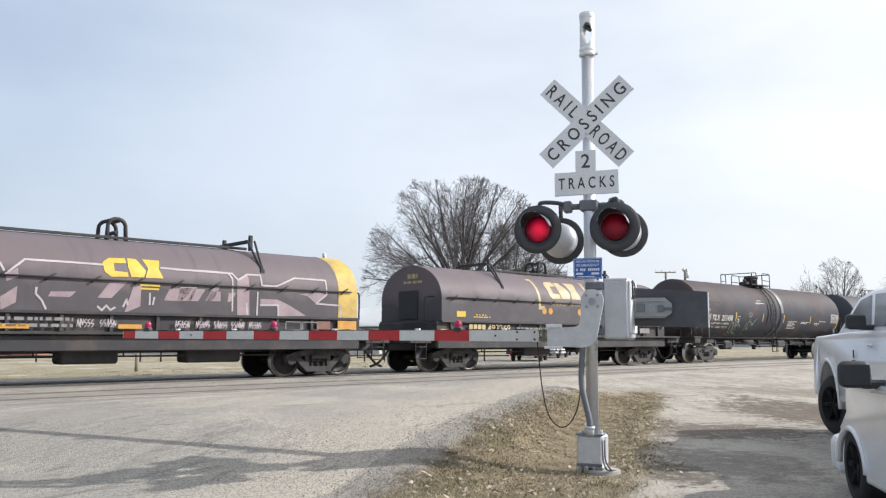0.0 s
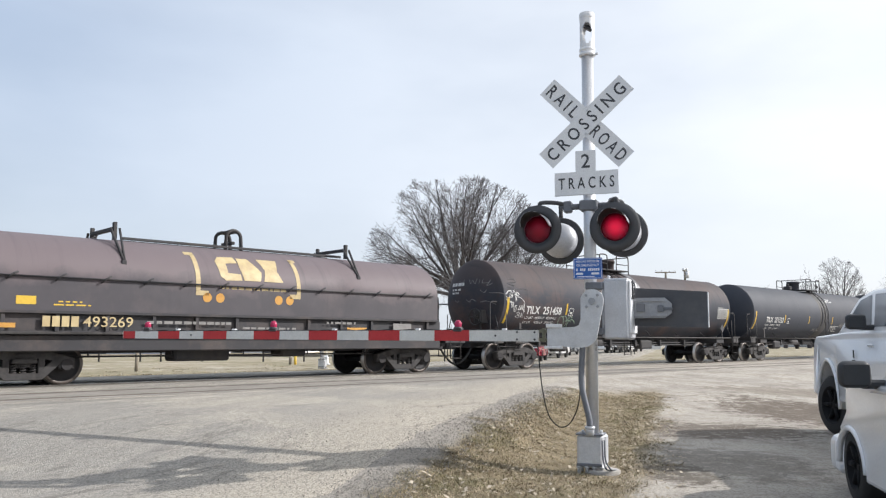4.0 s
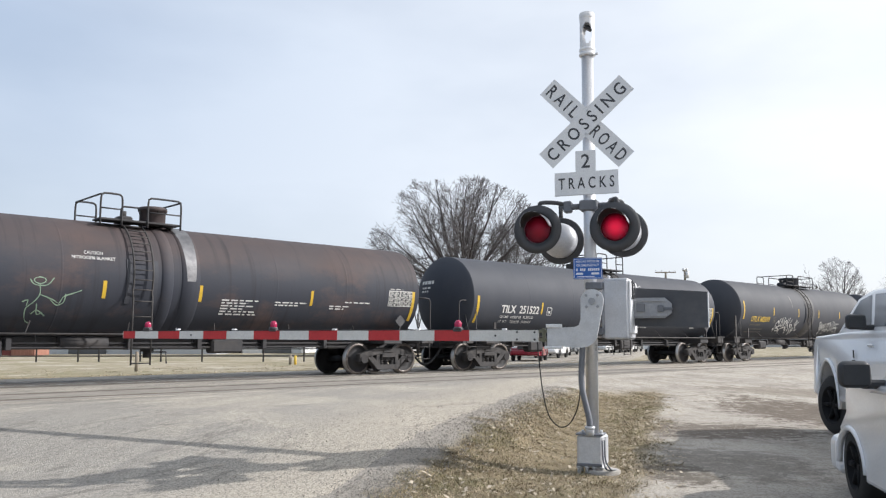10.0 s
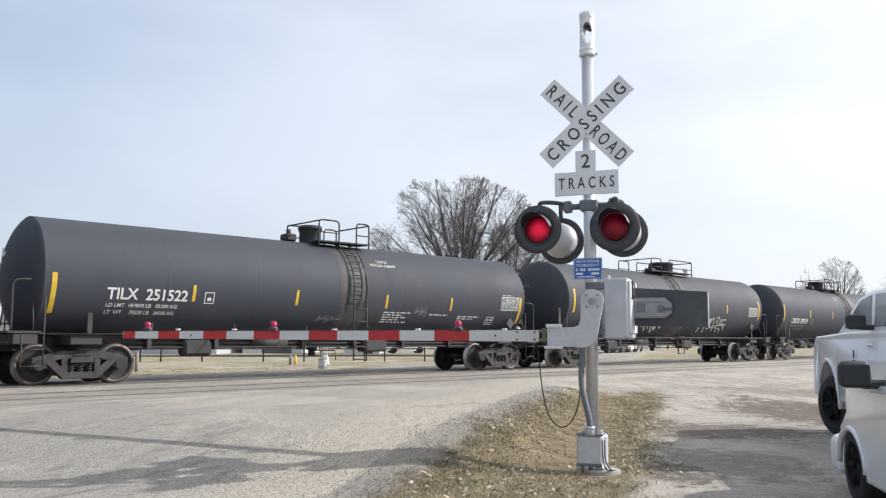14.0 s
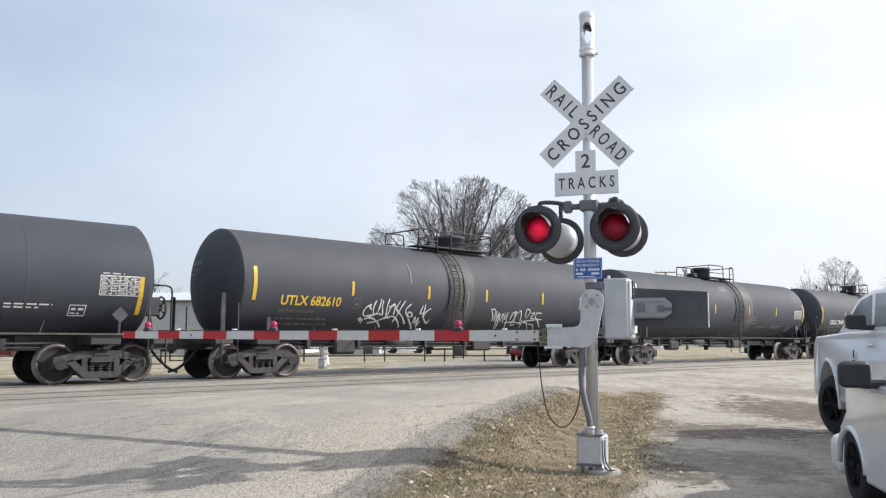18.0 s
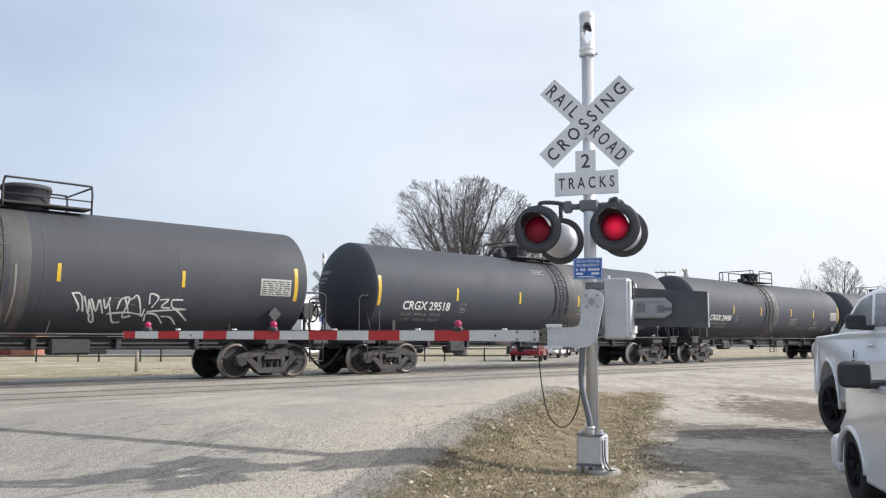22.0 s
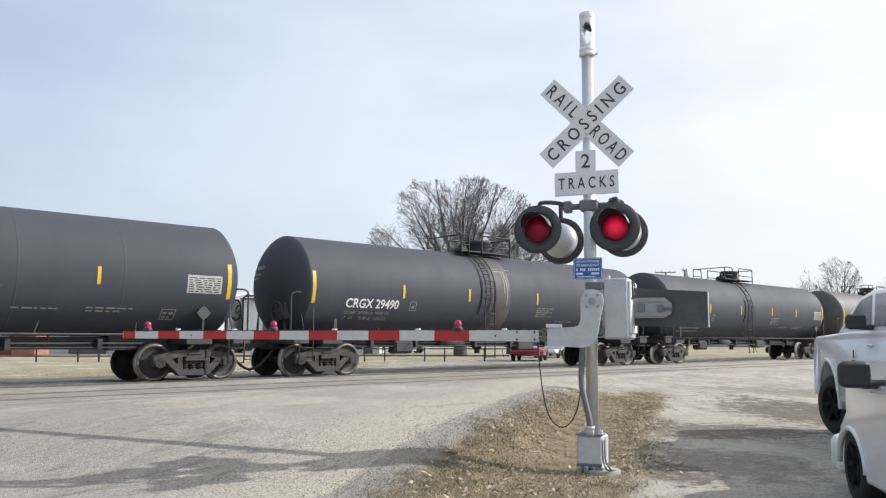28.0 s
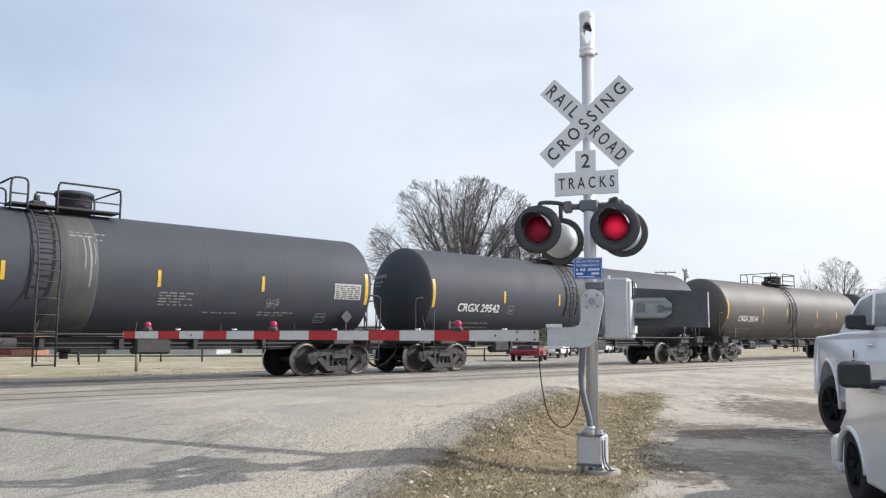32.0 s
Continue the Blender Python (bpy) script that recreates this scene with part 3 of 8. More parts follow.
def coupler(car, x, sx):
    bm = boxes(((x + sx * 0.25, 0, 0.86), (0.55, 0.14, 0.14)), ((x + sx * 0.55, 0, 0.86), (0.26, 0.26, 0.30)), bevel=0.03)
    part("coupler", bm, FRAME_BLACK, car)
    bm = bmesh.new()
    pipe(bm, curve_pts([(x - sx * 0.1, -0.35, 0.74), (x + sx * 0.10, -0.36, 0.52), (x + sx * 0.36, -0.34, 0.30), (x + sx * 0.62, -0.3, 0.20)]), 0.036, 8)
    part("air_hose", bm, RUBBER, car)


def head_reach(r, radius, depth):
    """How far the dished head stands out at distance r from its axis."""
    return depth * max(0.0, 1 - (r / radius) ** 2.3) ** 0.82


def tank_shell(radius, zc, length, depth):
    bm = bmesh.new()
    h, prof = length / 2, []
    for k in range(15):
        r = radius * math.sin(math.pi / 2 * k / 14)
        prof.append((r, -h - head_reach(r, radius, depth)))
    prof[0] = (0.0, prof[0][1])
    body = [(radius, x) for x in np.linspace(-h, h, 13)[1:-1]]
    prof = prof + body + [(r, -z) for r, z in prof[::-1]]
    lathe(bm, prof, 72, Matrix.Translation((0, 0, zc)) @ AX)
    fixed(bm)
    for e in bm.edges:        # crisp knuckle where the heads are welded on
        if all(abs(abs(v.co.x) - h) < 1e-3 for v in e.verts):
            e.smooth = False
    return bm


class Skin:
    """A tank's outside, on which paint is laid."""

    def __init__(self, radius, zc):
        self.r, self.zc = radius, zc

    def at(self, x, z, lift):
        a = math.asin(max(-1, min(1, (z - self.zc) / self.r)))
        r = self.r + lift
        return Vector((x, -r * math.cos(a), self.zc + r * math.sin(a)))


class HeadSkin:
    """The dished left head of a tank; x runs from its far side to its near side."""

    def __init__(self, length, radius, zc, depth):
        self.l, self.r, self.zc, self.d = length, radius, zc, depth

    def at(self, x, z, lift):
        return Vector((-self.l / 2 - head_reach(min(self.r, math.hypot(x, z - self.zc)), self.r, self.d) - lift, -x, z))


class HoodSkin:
    """A coil car hood's outside: upright sides under a round top."""
    W, Z0, RISE = 1.5, 2.35, 1.10

    def at(self, x, z, lift):
        if z <= self.Z0:
            return Vector((x, -self.W - lift, z))
        a = math.asin(max(-1, min(1, (z - self.Z0) / self.RISE)))
        return Vector((x, -(self.W + lift) * math.cos(a), self.Z0 + (self.RISE + lift) * math.sin(a)))


class EndSkin:
    """The flat left end of a coil car hood; x runs from its far side to its near side."""

    def at(self, x, z, lift):
        return Vector((-6.42 - lift, -x, z))


class FlatSkin:
    def __init__(self, y):
        self.y = y

    def at(self, x, z, lift):
        return Vector((x, self.y - lift, z))


def painted(name, skin, polys, mat, parent, lift=0.005, step=0.06, kind=""):
    """Flat (x, z) outlines laid on a skin as thin paint."""
    bm = bmesh.new()
    for poly in polys:
        bm.faces.new([bm.verts.new((x, 0, z)) for x, z in poly])
    zs = [v.co.z for v in bm.verts]
    k = min(zs) + step
    while k < max(zs):
        bmesh.ops.bisect_plane(bm, geom=bm.verts[:] + bm.edges[:] + bm.faces[:], plane_co=(0, 0, k), plane_no=(0, 0, 1))
        k += step
    for v in bm.verts:
        v.co = skin.at(v.co.x, v.co.z, lift)
    bmesh.ops.recalc_face_normals(bm, faces=bm.faces)
    return tagged(part(name, bm, mat, parent), kind=kind)


def rect(x0, x1, z0, z1):
    return [(x0, z0), (x1, z0), (x1, z1), (x0, z1)]


def ring_rect(x0, x1, z0, z1, w):
    return [rect(x0, x1, z0, z0 + w), rect(x0, x1, z1 - w, z1), rect(x0, x0 + w, z0, z1), rect(x1 - w, x1, z0, z1)]


def letters(name, words, skin, x, z, width, cap, mat, parent, bold=0.0, lift=0.006):
    """Words laid on a skin from x on, stretched to that width and cap height."""
    me = text_mesh(words, 1.0, 0.0, 1.0, "LEFT", bold)
    co = [v.co for v in me.vertices]
    x0, x1 = min(c.x for c in co), max(c.x for c in co)
    z0, z1 = min(c.z for c in co), max(c.z for c in co)
    bm = bmesh.new()
    bm.from_mesh(me)
    for v in bm.verts:
        v.co = Vector((x + (v.co.x - x0) / (x1 - x0) * width, 0, z + (v.co.z - z0) / (z1 - z0) * cap))
    k = z + 0.05
    while k < z + cap:
        bmesh.ops.bisect_plane(bm, geom=bm.verts[:] + bm.edges[:] + bm.faces[:], plane_co=(0, 0, k), plane_no=(0, 0, 1))
        k += 0.05
    for v in bm.verts:
        v.co = skin.at(v.co.x, v.co.z, lift)
    bm.to_mesh(me)
    bm.free()
    return mesh_part(name, me, mat, parent)


def dashes(x, z, length, h, seed):
    """One unreadable line: bars of uneven length."""
    rr, out, t = random.Random(seed), [], 0.0
    while t < length:
        w = min(rr.uniform(0.06, 0.22), length - t)
        out.append(rect(x + t, x + t + w, z, z + h))
        t += w + rr.uniform(0.03, 0.07)
    return out


def spray(skin, car, runs, width, mat, name="graffiti", lift=0.004):
    """Spray-can strokes along (x, z) runs, swelling and thinning."""
    bm = bmesh.new()
    for i, pts in enumerate(runs):
        line = curve_pts([(x, 0, z) for x, z in pts], 5)
        prev = None
        for j, p in enumerate(line):
            d = (line[min(j + 1, len(line) - 1)] - line[max(j - 1, 0)]).normalized()
            nrm = Vector((-d.z, 0, d.x)) * width * (0.6 + 0.4 * abs(math.sin(j * 0.37 + i))) / 2
            row = [bm.verts.new(skin.at(q.x, q.z, lift + i * 0.0003)) for q in (p - nrm, p + nrm)]
            if prev:
                bm.faces.new((prev[0], prev[1], row[1], row[0]))
            prev = row
    return tagged(part(name, bm, mat, car), kind="stuff")


def scrawl(skin, car, x0, z0, w, h, seed, mat, loops=7, width=0.035):
    """Scribble that spells nothing: a row of uneven upright strokes and loops with a line through it."""
    rr = random.Random(seed)
    runs = []
    for i in range(loops):
        x, w1 = x0 + w * i / loops, w / loops
        lean = rr.uniform(-0.1, 0.3) * w1
        if rr.random() < 0.5:
            runs.append([(x, z0 + h * rr.uniform(0.0, 0.15)), (x + w1 * 0.3 + lean, z0 + h * rr.uniform(0.8, 1.0)), (x + w1 * 0.6, z0 + h * rr.uniform(0.1, 0.3)), (x + w1 * 0.95 + lean, z0 + h * rr.uniform(0.7, 1.0))])
        else:
            runs.append([(x + w1 * 0.8, z0 + h * 0.9), (x + w1 * 0.1, z0 + h * rr.uniform(0.5, 0.7)), (x + w1 * 0.75, z0 + h * 0.4), (x + w1 * 0.2, z0 + h * rr.uniform(0.0, 0.1))])
    runs.append([(x0, z0 + h * 0.45), (x0 + w * 0.5, z0 + h * 0.52), (x0 + w, z0 + h * 0.4)])
    return spray(skin, car, runs, width, mat)


def line_paint(name, skin, car, pts, width, mat, lift=0.006):
    """A broad painted line along (x, z) points."""
    polys = []
    for (x0, z0), (x1, z1) in zip(pts, pts[1:]):
        d = Vector((x1 - x0, z1 - z0)).normalized()
        n, e = Vector((-d.y, d.x)) * width / 2, d * width * 0.3
        a, b = Vector((x0, z0)) - e, Vector((x1, z1)) + e
        polys.append([tuple(a - n), tuple(b - n), tuple(b + n), tuple(a + n)])
    return painted(name, skin, polys, mat, car, lift, kind="stuff")


def brake_wheel(car, x, y, z, sx):
    bm = bmesh.new()
    ring = [(x, y + 0.27 * math.cos(a), z + 0.27 * math.sin(a)) for a in np.linspace(0, 2 * math.pi, 25)]
    pipe(bm, ring, 0.027, 6)
    for k in range(5):
        a = k * 2 * math.pi / 5
        pipe(bm, [(x, y, z), (x - sx * 0.03, y + 0.14 * math.cos(a), z + 0.14 * math.sin(a)), (x, y + 0.27 * math.cos(a), z + 0.27 * math.sin(a))], 0.019, 6)
    rod(bm, (x - sx * 0.2, y, z), (x + sx * 0.03, y, z), 0.055, 10)
    w = part("brake_wheel", bm, FRAME_BLACK, car)
    part("brake_housing", boxes(((x - sx * 0.28, y, z + 0.02), (0.32, 0.40, 0.46)), ((x - sx * 0.28, y, (z + 1.15) / 2), (0.08, 0.08, z - 1.15)), bevel=0.02), FRAME_BLACK, w)


def frame_parts(car, half, axle, rail_to, tall=2.30, sill=True, brake=0, rails=True, posts=False):
    """Draft sills, end platforms, hand rails, ladders, couplers and bogies."""
    for sx in (-1, 1):
        if sill:
            bm = boxes(((sx * (half - 1.7), 0, 0.93), (3.2, 0.62, 0.36)), ((sx * (half - 0.35), 0, 1.02), (0.5, 2.9, 0.24)), bevel=0.02)
            box(bm, (sx * (axle - 0.889), 0, 1.02), (0.7, 2.7, 0.26), 0.02)
            part("stub_sill", bm, FRAME_BLACK, car)
            part("end_platform", boxes(((sx * (half - 0.32), 0, 1.17), (0.66, 2.95, 0.05))), FRAME_BLACK, car)
        coupler(car, sx * (half - 0.05), sx)
        for y in (-1.28, 1.28) if rails and not (posts and sx < 0) else ():
            bm = bmesh.new()
            pipe(bm, curve_pts([(sx * (half - 0.1), y, 1.17), (sx * (half - 0.1), y, 1.8), (sx * (half - 0.1), y, tall - 0.1), (sx * (half - 0.2), y, tall), (sx * (half - 0.4), y, tall + 0.01), (sx * rail_to, y * 0.8, tall + 0.02)], 4), 0.024)
            pipe(bm, [(sx * (half - 0.55), y, 1.17), (sx * rail_to, y * 0.85, 1.85)], 0.018)
            part("hand_rail", bm, FRAME_BLACK, car)
        for y in (-1.45, 1.45):       # corner ladder down to the stirrup
            bm = bmesh.new()
            for dx in (0.28, 0.72):
                pipe(bm, [(sx * (half - dx), y, 1.95 if dx > 0.5 and rails else 1.2), (sx * (half - dx), y, 0.42)], 0.018, 6)
            for z in (0.44, 0.80, 1.14):
                pipe(bm, [(sx * (half - 0.28), y, z), (sx * (half - 0.72), y, z)], 0.014, 6)
            part("ladder", bm, BOGIE_STEEL if y < 0 else FRAME_BLACK, car)
        if posts and sx < 0:          # upright grab plates in place of the loop
            for y in (-1.42, 1.42):
                part("grab_post", boxes(((sx * (half - 0.30), y, 1.42), (0.13, 0.05, 1.55)), bevel=0.01), BOGIE_STEEL, car)
        # uncoupling lever across the end
        bm = bmesh.new()
        pipe(bm, [(sx * (half - 0.02), -1.4, 0.95), (sx * (half + 0.02), -0.7, 1.0), (sx * (half + 0.05), -0.15, 0.95)], 0.014, 6)
        part("uncoupling_lever", bm, FRAME_BLACK, car)
        bogie(car, sx * (axle - 0.889))
        if brake == sx:
            brake_wheel(car, sx * (half - 0.06), -0.6, 1.80, sx)


def tank_car(s22, paint, label, style):
    R, ZC, L = style["radius"], style["axis"], style["length"]
    axle, half = style["axle"], 8.62
    top, skin = ZC + R, Skin(R, ZC)
    car = thing("tank_car", Matrix.Translation(track_point(s22, 0)) @ TRACK_ROT, label, "tank car", "cars of the goods train")
    depth = style.get("head", 0.44)
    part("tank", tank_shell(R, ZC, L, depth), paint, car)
    frame_parts(car, half, axle, L / 2 + 0.12, brake=style.get("brake", 1), posts=style.get("posts", False))
    for y in (-1.40, 1.40):
        bm = bmesh.new()
        pipe(bm, [(-half + 0.6, y, 1.13), (half - 0.6, y, 1.13)], 0.026, 6)
        for x in np.linspace(-5.5, 5.5, 6):
            pipe(bm, [(x, y, 1.13), (x + 0.2, y * 0.72, 1.42)], 0.014, 6)
        part("safety_rail", bm, BOGIE_STEEL, car)
    bm = bmesh.new()
    pipe(bm, [(-6.2, -0.5, 0.92), (6.2, -0.5, 0.92)], 0.025, 6)
    for x in (-4.2, -2.8, 2.4, 3.9):
        pipe(bm, [(x, -0.5, 0.92), (x, -0.4, 1.2)], 0.02, 6)
    part("brake_pipe", bm, FRAME_BLACK, car)
    bm = boxes(((0, 0.1, 0.95), (12.6, 0.55, 0.26)), ((0, -0.55, 0.82), (11.8, 0.06, 0.05)), bevel=0.02)
    for x in (-5.2, -3.4, -0.7, 1.1, 3.0, 5.0):
        box(bm, (x, -0.5, 0.90), (0.12, 0.30, 0.26), 0.01)
    part("belly_rigging", bm, FRAME_BLACK, car)
    part("air_reservoir", boxes(((-3.9, -0.45, 0.80), (0.8, 0.4, 0.42)), bevel=0.08), FRAME_BLACK, car)
    bm = boxes(((1.9, -0.45, 0.84), (0.9, 0.4, 0.36)), bevel=0.05)
    part("brake_valve", bm, FRAME_BLACK, car)
    bm = bmesh.new()
    rod(bm, (-2.3, -0.45, 0.94), (-1.2, -0.45, 0.94), 0.15, 16)
    part("brake_cylinder", bm, FRAME_BLACK, car)
    bm = bmesh.new()
    rod(bm, (0, 0, 0.72), (0, 0, 1.2), 0.16, 16)
    rod(bm, (0, 0, 0.56), (0, 0, 0.74), 0.10, 12)
    pipe(bm, [(0.0, -0.1, 0.7), (-0.1, -1.3, 0.72), (-0.12, -1.38, 0.45)], 0.018, 6)
    part("outlet_valve", bm, FRAME_BLACK, car)
    # raised girth bands, ladder with its cage plates
    for x in style["bands"]:
        bm = bmesh.new()
        bw = 0.21 if x == style.get("pale_band") else 0.12
        lathe(bm, [(R + 0.001, -bw - 0.03), (R + 0.03, -bw), (R + 0.03, bw), (R + 0.001, bw + 0.03)], 72, Matrix.Translation((x, 0, ZC)) @ AX)
        band = part("girth_band", fixed(bm), paint, car)
        if x == style.get("pale_band"):      # pale strip paints the sun's gleam over the steel band's top
            bm = bmesh.new()
            rows = [[bm.verts.new((x + e * bw * (0.55 + 0.4 * math.sin(a)), -(R + 0.034) * math.cos(a), ZC + (R + 0.034) * math.sin(a))) for e in (-1, -0.3, 0.3, 1)] for a in np.linspace(-0.02, math.pi + 0.02, 40)]
            for A, B in zip(rows, rows[1:]):
                for k in range(3):
                    bm.faces.new((A[k], A[k + 1], B[k + 1], B[k])).smooth = True
            part("worn_patch", fixed(bm), BAND_PALE, band, "pale gleam on the steel band")
    if "dust_band" in style:
        bm = bmesh.new()
        lathe(bm, [(R + 0.0005, -0.50), (R + 0.006, -0.48), (R + 0.006, 0.48), (R + 0.0005, 0.50)], 72, Matrix.Translation((style["dust_band"], 0, ZC)) @ AX)
        part("girth_band", fixed(bm), DUSTY_BAND, car)
    lx = style["ladder"]
    bm = bmesh.new()
    for dx in (-0.23, 0.23):
        pts = [(lx + dx, -R * 1.04 * math.cos(a) - 0.05, ZC + R * 1.04 * math.sin(a)) for a in np.linspace(-0.25, 1.25, 12)]
        pipe(bm, [(lx + dx, -1.50, 0.42), (lx + dx, -1.50, 2.0)] + pts, 0.022, 6)
    for k in range(9):
        a = -0.2 + k * 0.16
        y, z = -R * 1.04 * math.cos(a) - 0.05, ZC + R * 1.04 * math.sin(a)
        pipe(bm, [(lx - 0.23, y, z), (lx + 0.23, y, z)], 0.015, 6)
    for z in (0.46, 0.82, 1.18, 1.54, 1.9):
        pipe(bm, [(lx - 0.23, -1.50, z), (lx + 0.23, -1.50, z)], 0.015, 6)
    part("side_ladder", bm, BOGIE_STEEL, car)
    for dx in (-0.36, 0.28):
        bm = bmesh.new()
        prev = None
        for a in np.linspace(-0.45, 0.30, 9):
            row = [bm.verts.new((lx + dx + e, -(R + r) * math.cos(a), ZC + (R + r) * math.sin(a))) for e, r in ((0, 0.0), (0, 0.022), (0.11, 0.022), (0.11, 0.0))]
            if prev:
                for k in range(3):
                    bm.faces.new((prev[k], prev[k + 1], row[k + 1], row[k]))
            prev = row
        part("ladder_plate", fixed(bm), TANK_GREY, car)
    pl, pr = style["platform"]
    for y in (-0.58, 0.58):
        part("top_platform", boxes((((pl + pr) / 2, y, top + 0.01), (pr - pl, 0.5, 0.05)), bevel=0.01), FRAME_BLACK, car)
    mx, mr = style["manway"]
    bm = bmesh.new()
    lathe(bm, [(0.0, 0.56), (mr, 0.54), (mr + 0.03, 0.50), (mr + 0.03, 0.44), (mr - 0.01, 0.43), (mr - 0.01, -0.1)], 30, Matrix.Translation((mx, 0, top - 0.02)))
    mw = part("manway", fixed(bm), paint, car)
    for a in range(8):
        c = Vector((mx + mr * math.cos(a * math.pi / 4), mr * math.sin(a * math.pi / 4), top + 0.36))
        bm = bmesh.new()
        rod(bm, c, c + Vector((0, 0, 0.15)), 0.022, 6)
        part("cover_bolt", bm, FRAME_BLACK, mw)
    bm = boxes(((mx - mr - 0.42, 0.0, top + 0.11), (0.34, 0.4, 0.22)), bevel=0.04)
    rod(bm, (mx - mr - 0.42, 0, top + 0.2), (mx - mr - 0.42, 0, top + 0.36), 0.07, 10)
    part("valve_box", bm, FRAME_BLACK, car)
    zl, zh = top - 0.12, top + style.get("rail_h", 0.62)
    a0, a1 = lx - 0.32, lx + 0.32
    for y in (-0.84, 0.84):
        for k, (x0, x1) in enumerate(((pl, a0), (a1, pr))):
            bm = bmesh.new()
            pipe(bm, curve_pts([(x0, y, zl), (x0, y, zh - 0.14), (x0 + 0.05, y, zh - 0.02), (x0 + 0.16, y, zh), (x1 - 0.16, y, zh), (x1 - 0.05, y, zh - 0.02), (x1, y, zh - 0.14), (x1, y, zl)], 4), 0.024, 6)
            pipe(bm, [(x0, y, zh - 0.36), (x1, y, zh - 0.36)], 0.018, 6)
            part("crash_rail", bm, FRAME_BLACK, car)
    for x in (pl, pr):
        bm = bmesh.new()
        pipe(bm, [(x, -0.84, zh - 0.03), (x, 0.84, zh - 0.03)], 0.022, 6)
        part("crash_rail", bm, FRAME_BLACK, car)
    for x in style.get("seams", (-5.1, -2.6, 2.9, 5.2)):
        bm = bmesh.new()
        lathe(bm, [(R + 0.0005, -0.025), (R + 0.006, 0.0), (R + 0.0005, 0.025)], 72, Matrix.Translation((x, 0, ZC)) @ AX)
        part("weld_seam", fixed(bm), paint, car)
    low_end, low = style.get("strip_drop", (0.0, 0.0))
    for x in (-style["end_strip"], style["end_strip"]):
        painted("reflective_strip", skin, [rect(x - 0.055, x + 0.055, ZC - 0.52 + low_end, ZC + 0.36 + low_end)], REFLECTIVE_YELLOW, car, 0.007)
    for x in style["strips"]:
        painted("reflective_strip", skin, [rect(x - 0.042, x + 0.042, ZC - 0.29 + low, ZC + 0.11 + low)], REFLECTIVE_YELLOW, car, 0.007)
    mk, mz = style["mark_x"], ZC - style.get("mark_drop", 0.62)
    ink, pale = style.get("ink", WHITE_INK), style.get("print_ink", GREY_INK)
    letters("reporting_mark", style["mark"], skin, mk, mz, 1.97, style.get("cap", 0.27), ink, car, 0.020)
    for k, (words, wid) in enumerate(style.get("limits", ())):
        tagged(letters("weight_lettering", words, skin, mk + 0.02, mz - 0.17 - 0.16 * k, wid, 0.085, pale, car, 0.010), kind="stuff")
    if not style.get("limits"):
        painted("small_print", skin, dashes(mk, mz - 0.38, 1.7, 0.05, 3) + dashes(mk, mz - 0.52, 1.75, 0.05, 4), pale, car, kind="stuff")
    if style.get("motto"):
        tagged(letters("motto_lettering", style["motto"], skin, mk, mz - 0.19, 1.12, 0.075, FADED_INK, car), kind="stuff")
    bx = mk + 2.42
    painted("plate_mark", skin, ring_rect(bx, bx + 0.26, mz - 0.03, mz + 0.25, 0.02) + [rect(bx + 0.08, bx + 0.18, mz + 0.04, mz + 0.12)], pale, car, kind="stuff")
    if style.get("caution"):
        letters("caution_lettering", "CAUTION", skin, *style["caution"][0], 0.42, 0.075, WHITE_INK, car)
        letters("caution_lettering", "NITROGEN BLANKET", skin, *style["caution"][1], 0.98, 0.075, WHITE_INK, car)
    px = style.get("panel", 6.75)
    if style.get("panel_grid"):      # white ruled table straight on the paint
        z0, w = ZC - 0.44, 0.98
        panel = painted("data_panel", skin, ring_rect(px, px + w, z0, z0 + 0.46, 0.016) + [rect(px, px + w, z0 + 0.115 * k, z0 + 0.115 * k + 0.012) for k in (1, 2, 3)] + [rect(px + x, px + x + 0.014, z0, z0 + 0.46) for x in (0.26, 0.44, 0.62, 0.80)], WHITE_INK, car, 0.006)
        painted("panel_print", skin, [r for k in range(4) for r in dashes(px + 0.03, z0 + 0.03 + 0.115 * k, 0.9, 0.035, k + 9) + dashes(px + 0.03, z0 + 0.078 + 0.115 * k, 0.9, 0.025, k + 19)] + dashes(px + 0.05, z0 + 0.49, 0.5, 0.03, 5), DATA_PANEL, panel, 0.008, kind="stuff")
    else:
        panel = painted("data_panel", skin, [rect(px, px + 0.92, ZC - 0.40, ZC + 0.04)], pale if style.get("dim_panel") else DATA_PANEL, car, 0.006)
        painted("panel_print", skin, [r for k in range(7) for r in dashes(px + 0.04, ZC - 0.37 + 0.055 * k, 0.84, 0.026, k + 9)], LETTER_DARK, panel, 0.009, kind="stuff")
    bm = bmesh.new()        # hazard placard in its holder, low on the end
    x, y, z = px + 0.52, -1.30, ZC - 0.88
    prism(bm, [(x - 0.19, z), (x, z - 0.19), (x + 0.19, z), (x, z + 0.19)], y - 0.012, y)
    holder = part("placard", fixed(bm), PLACARD, car, "weathered grey diamond placard")
    part("holder", boxes(((x, y + 0.03, (z + 1.0) / 2 - 0.05), (0.06, 0.04, z - 0.9)), ((x, y + 0.012, z), (0.24, 0.02, 0.24)), bevel=0.005), FRAME_BLACK, holder)
    part("plate_post", boxes(((mk - 0.36, -1.36, 1.36), (0.11, 0.03, 0.50)), bevel=0.005), BOGIE_STEEL, car)
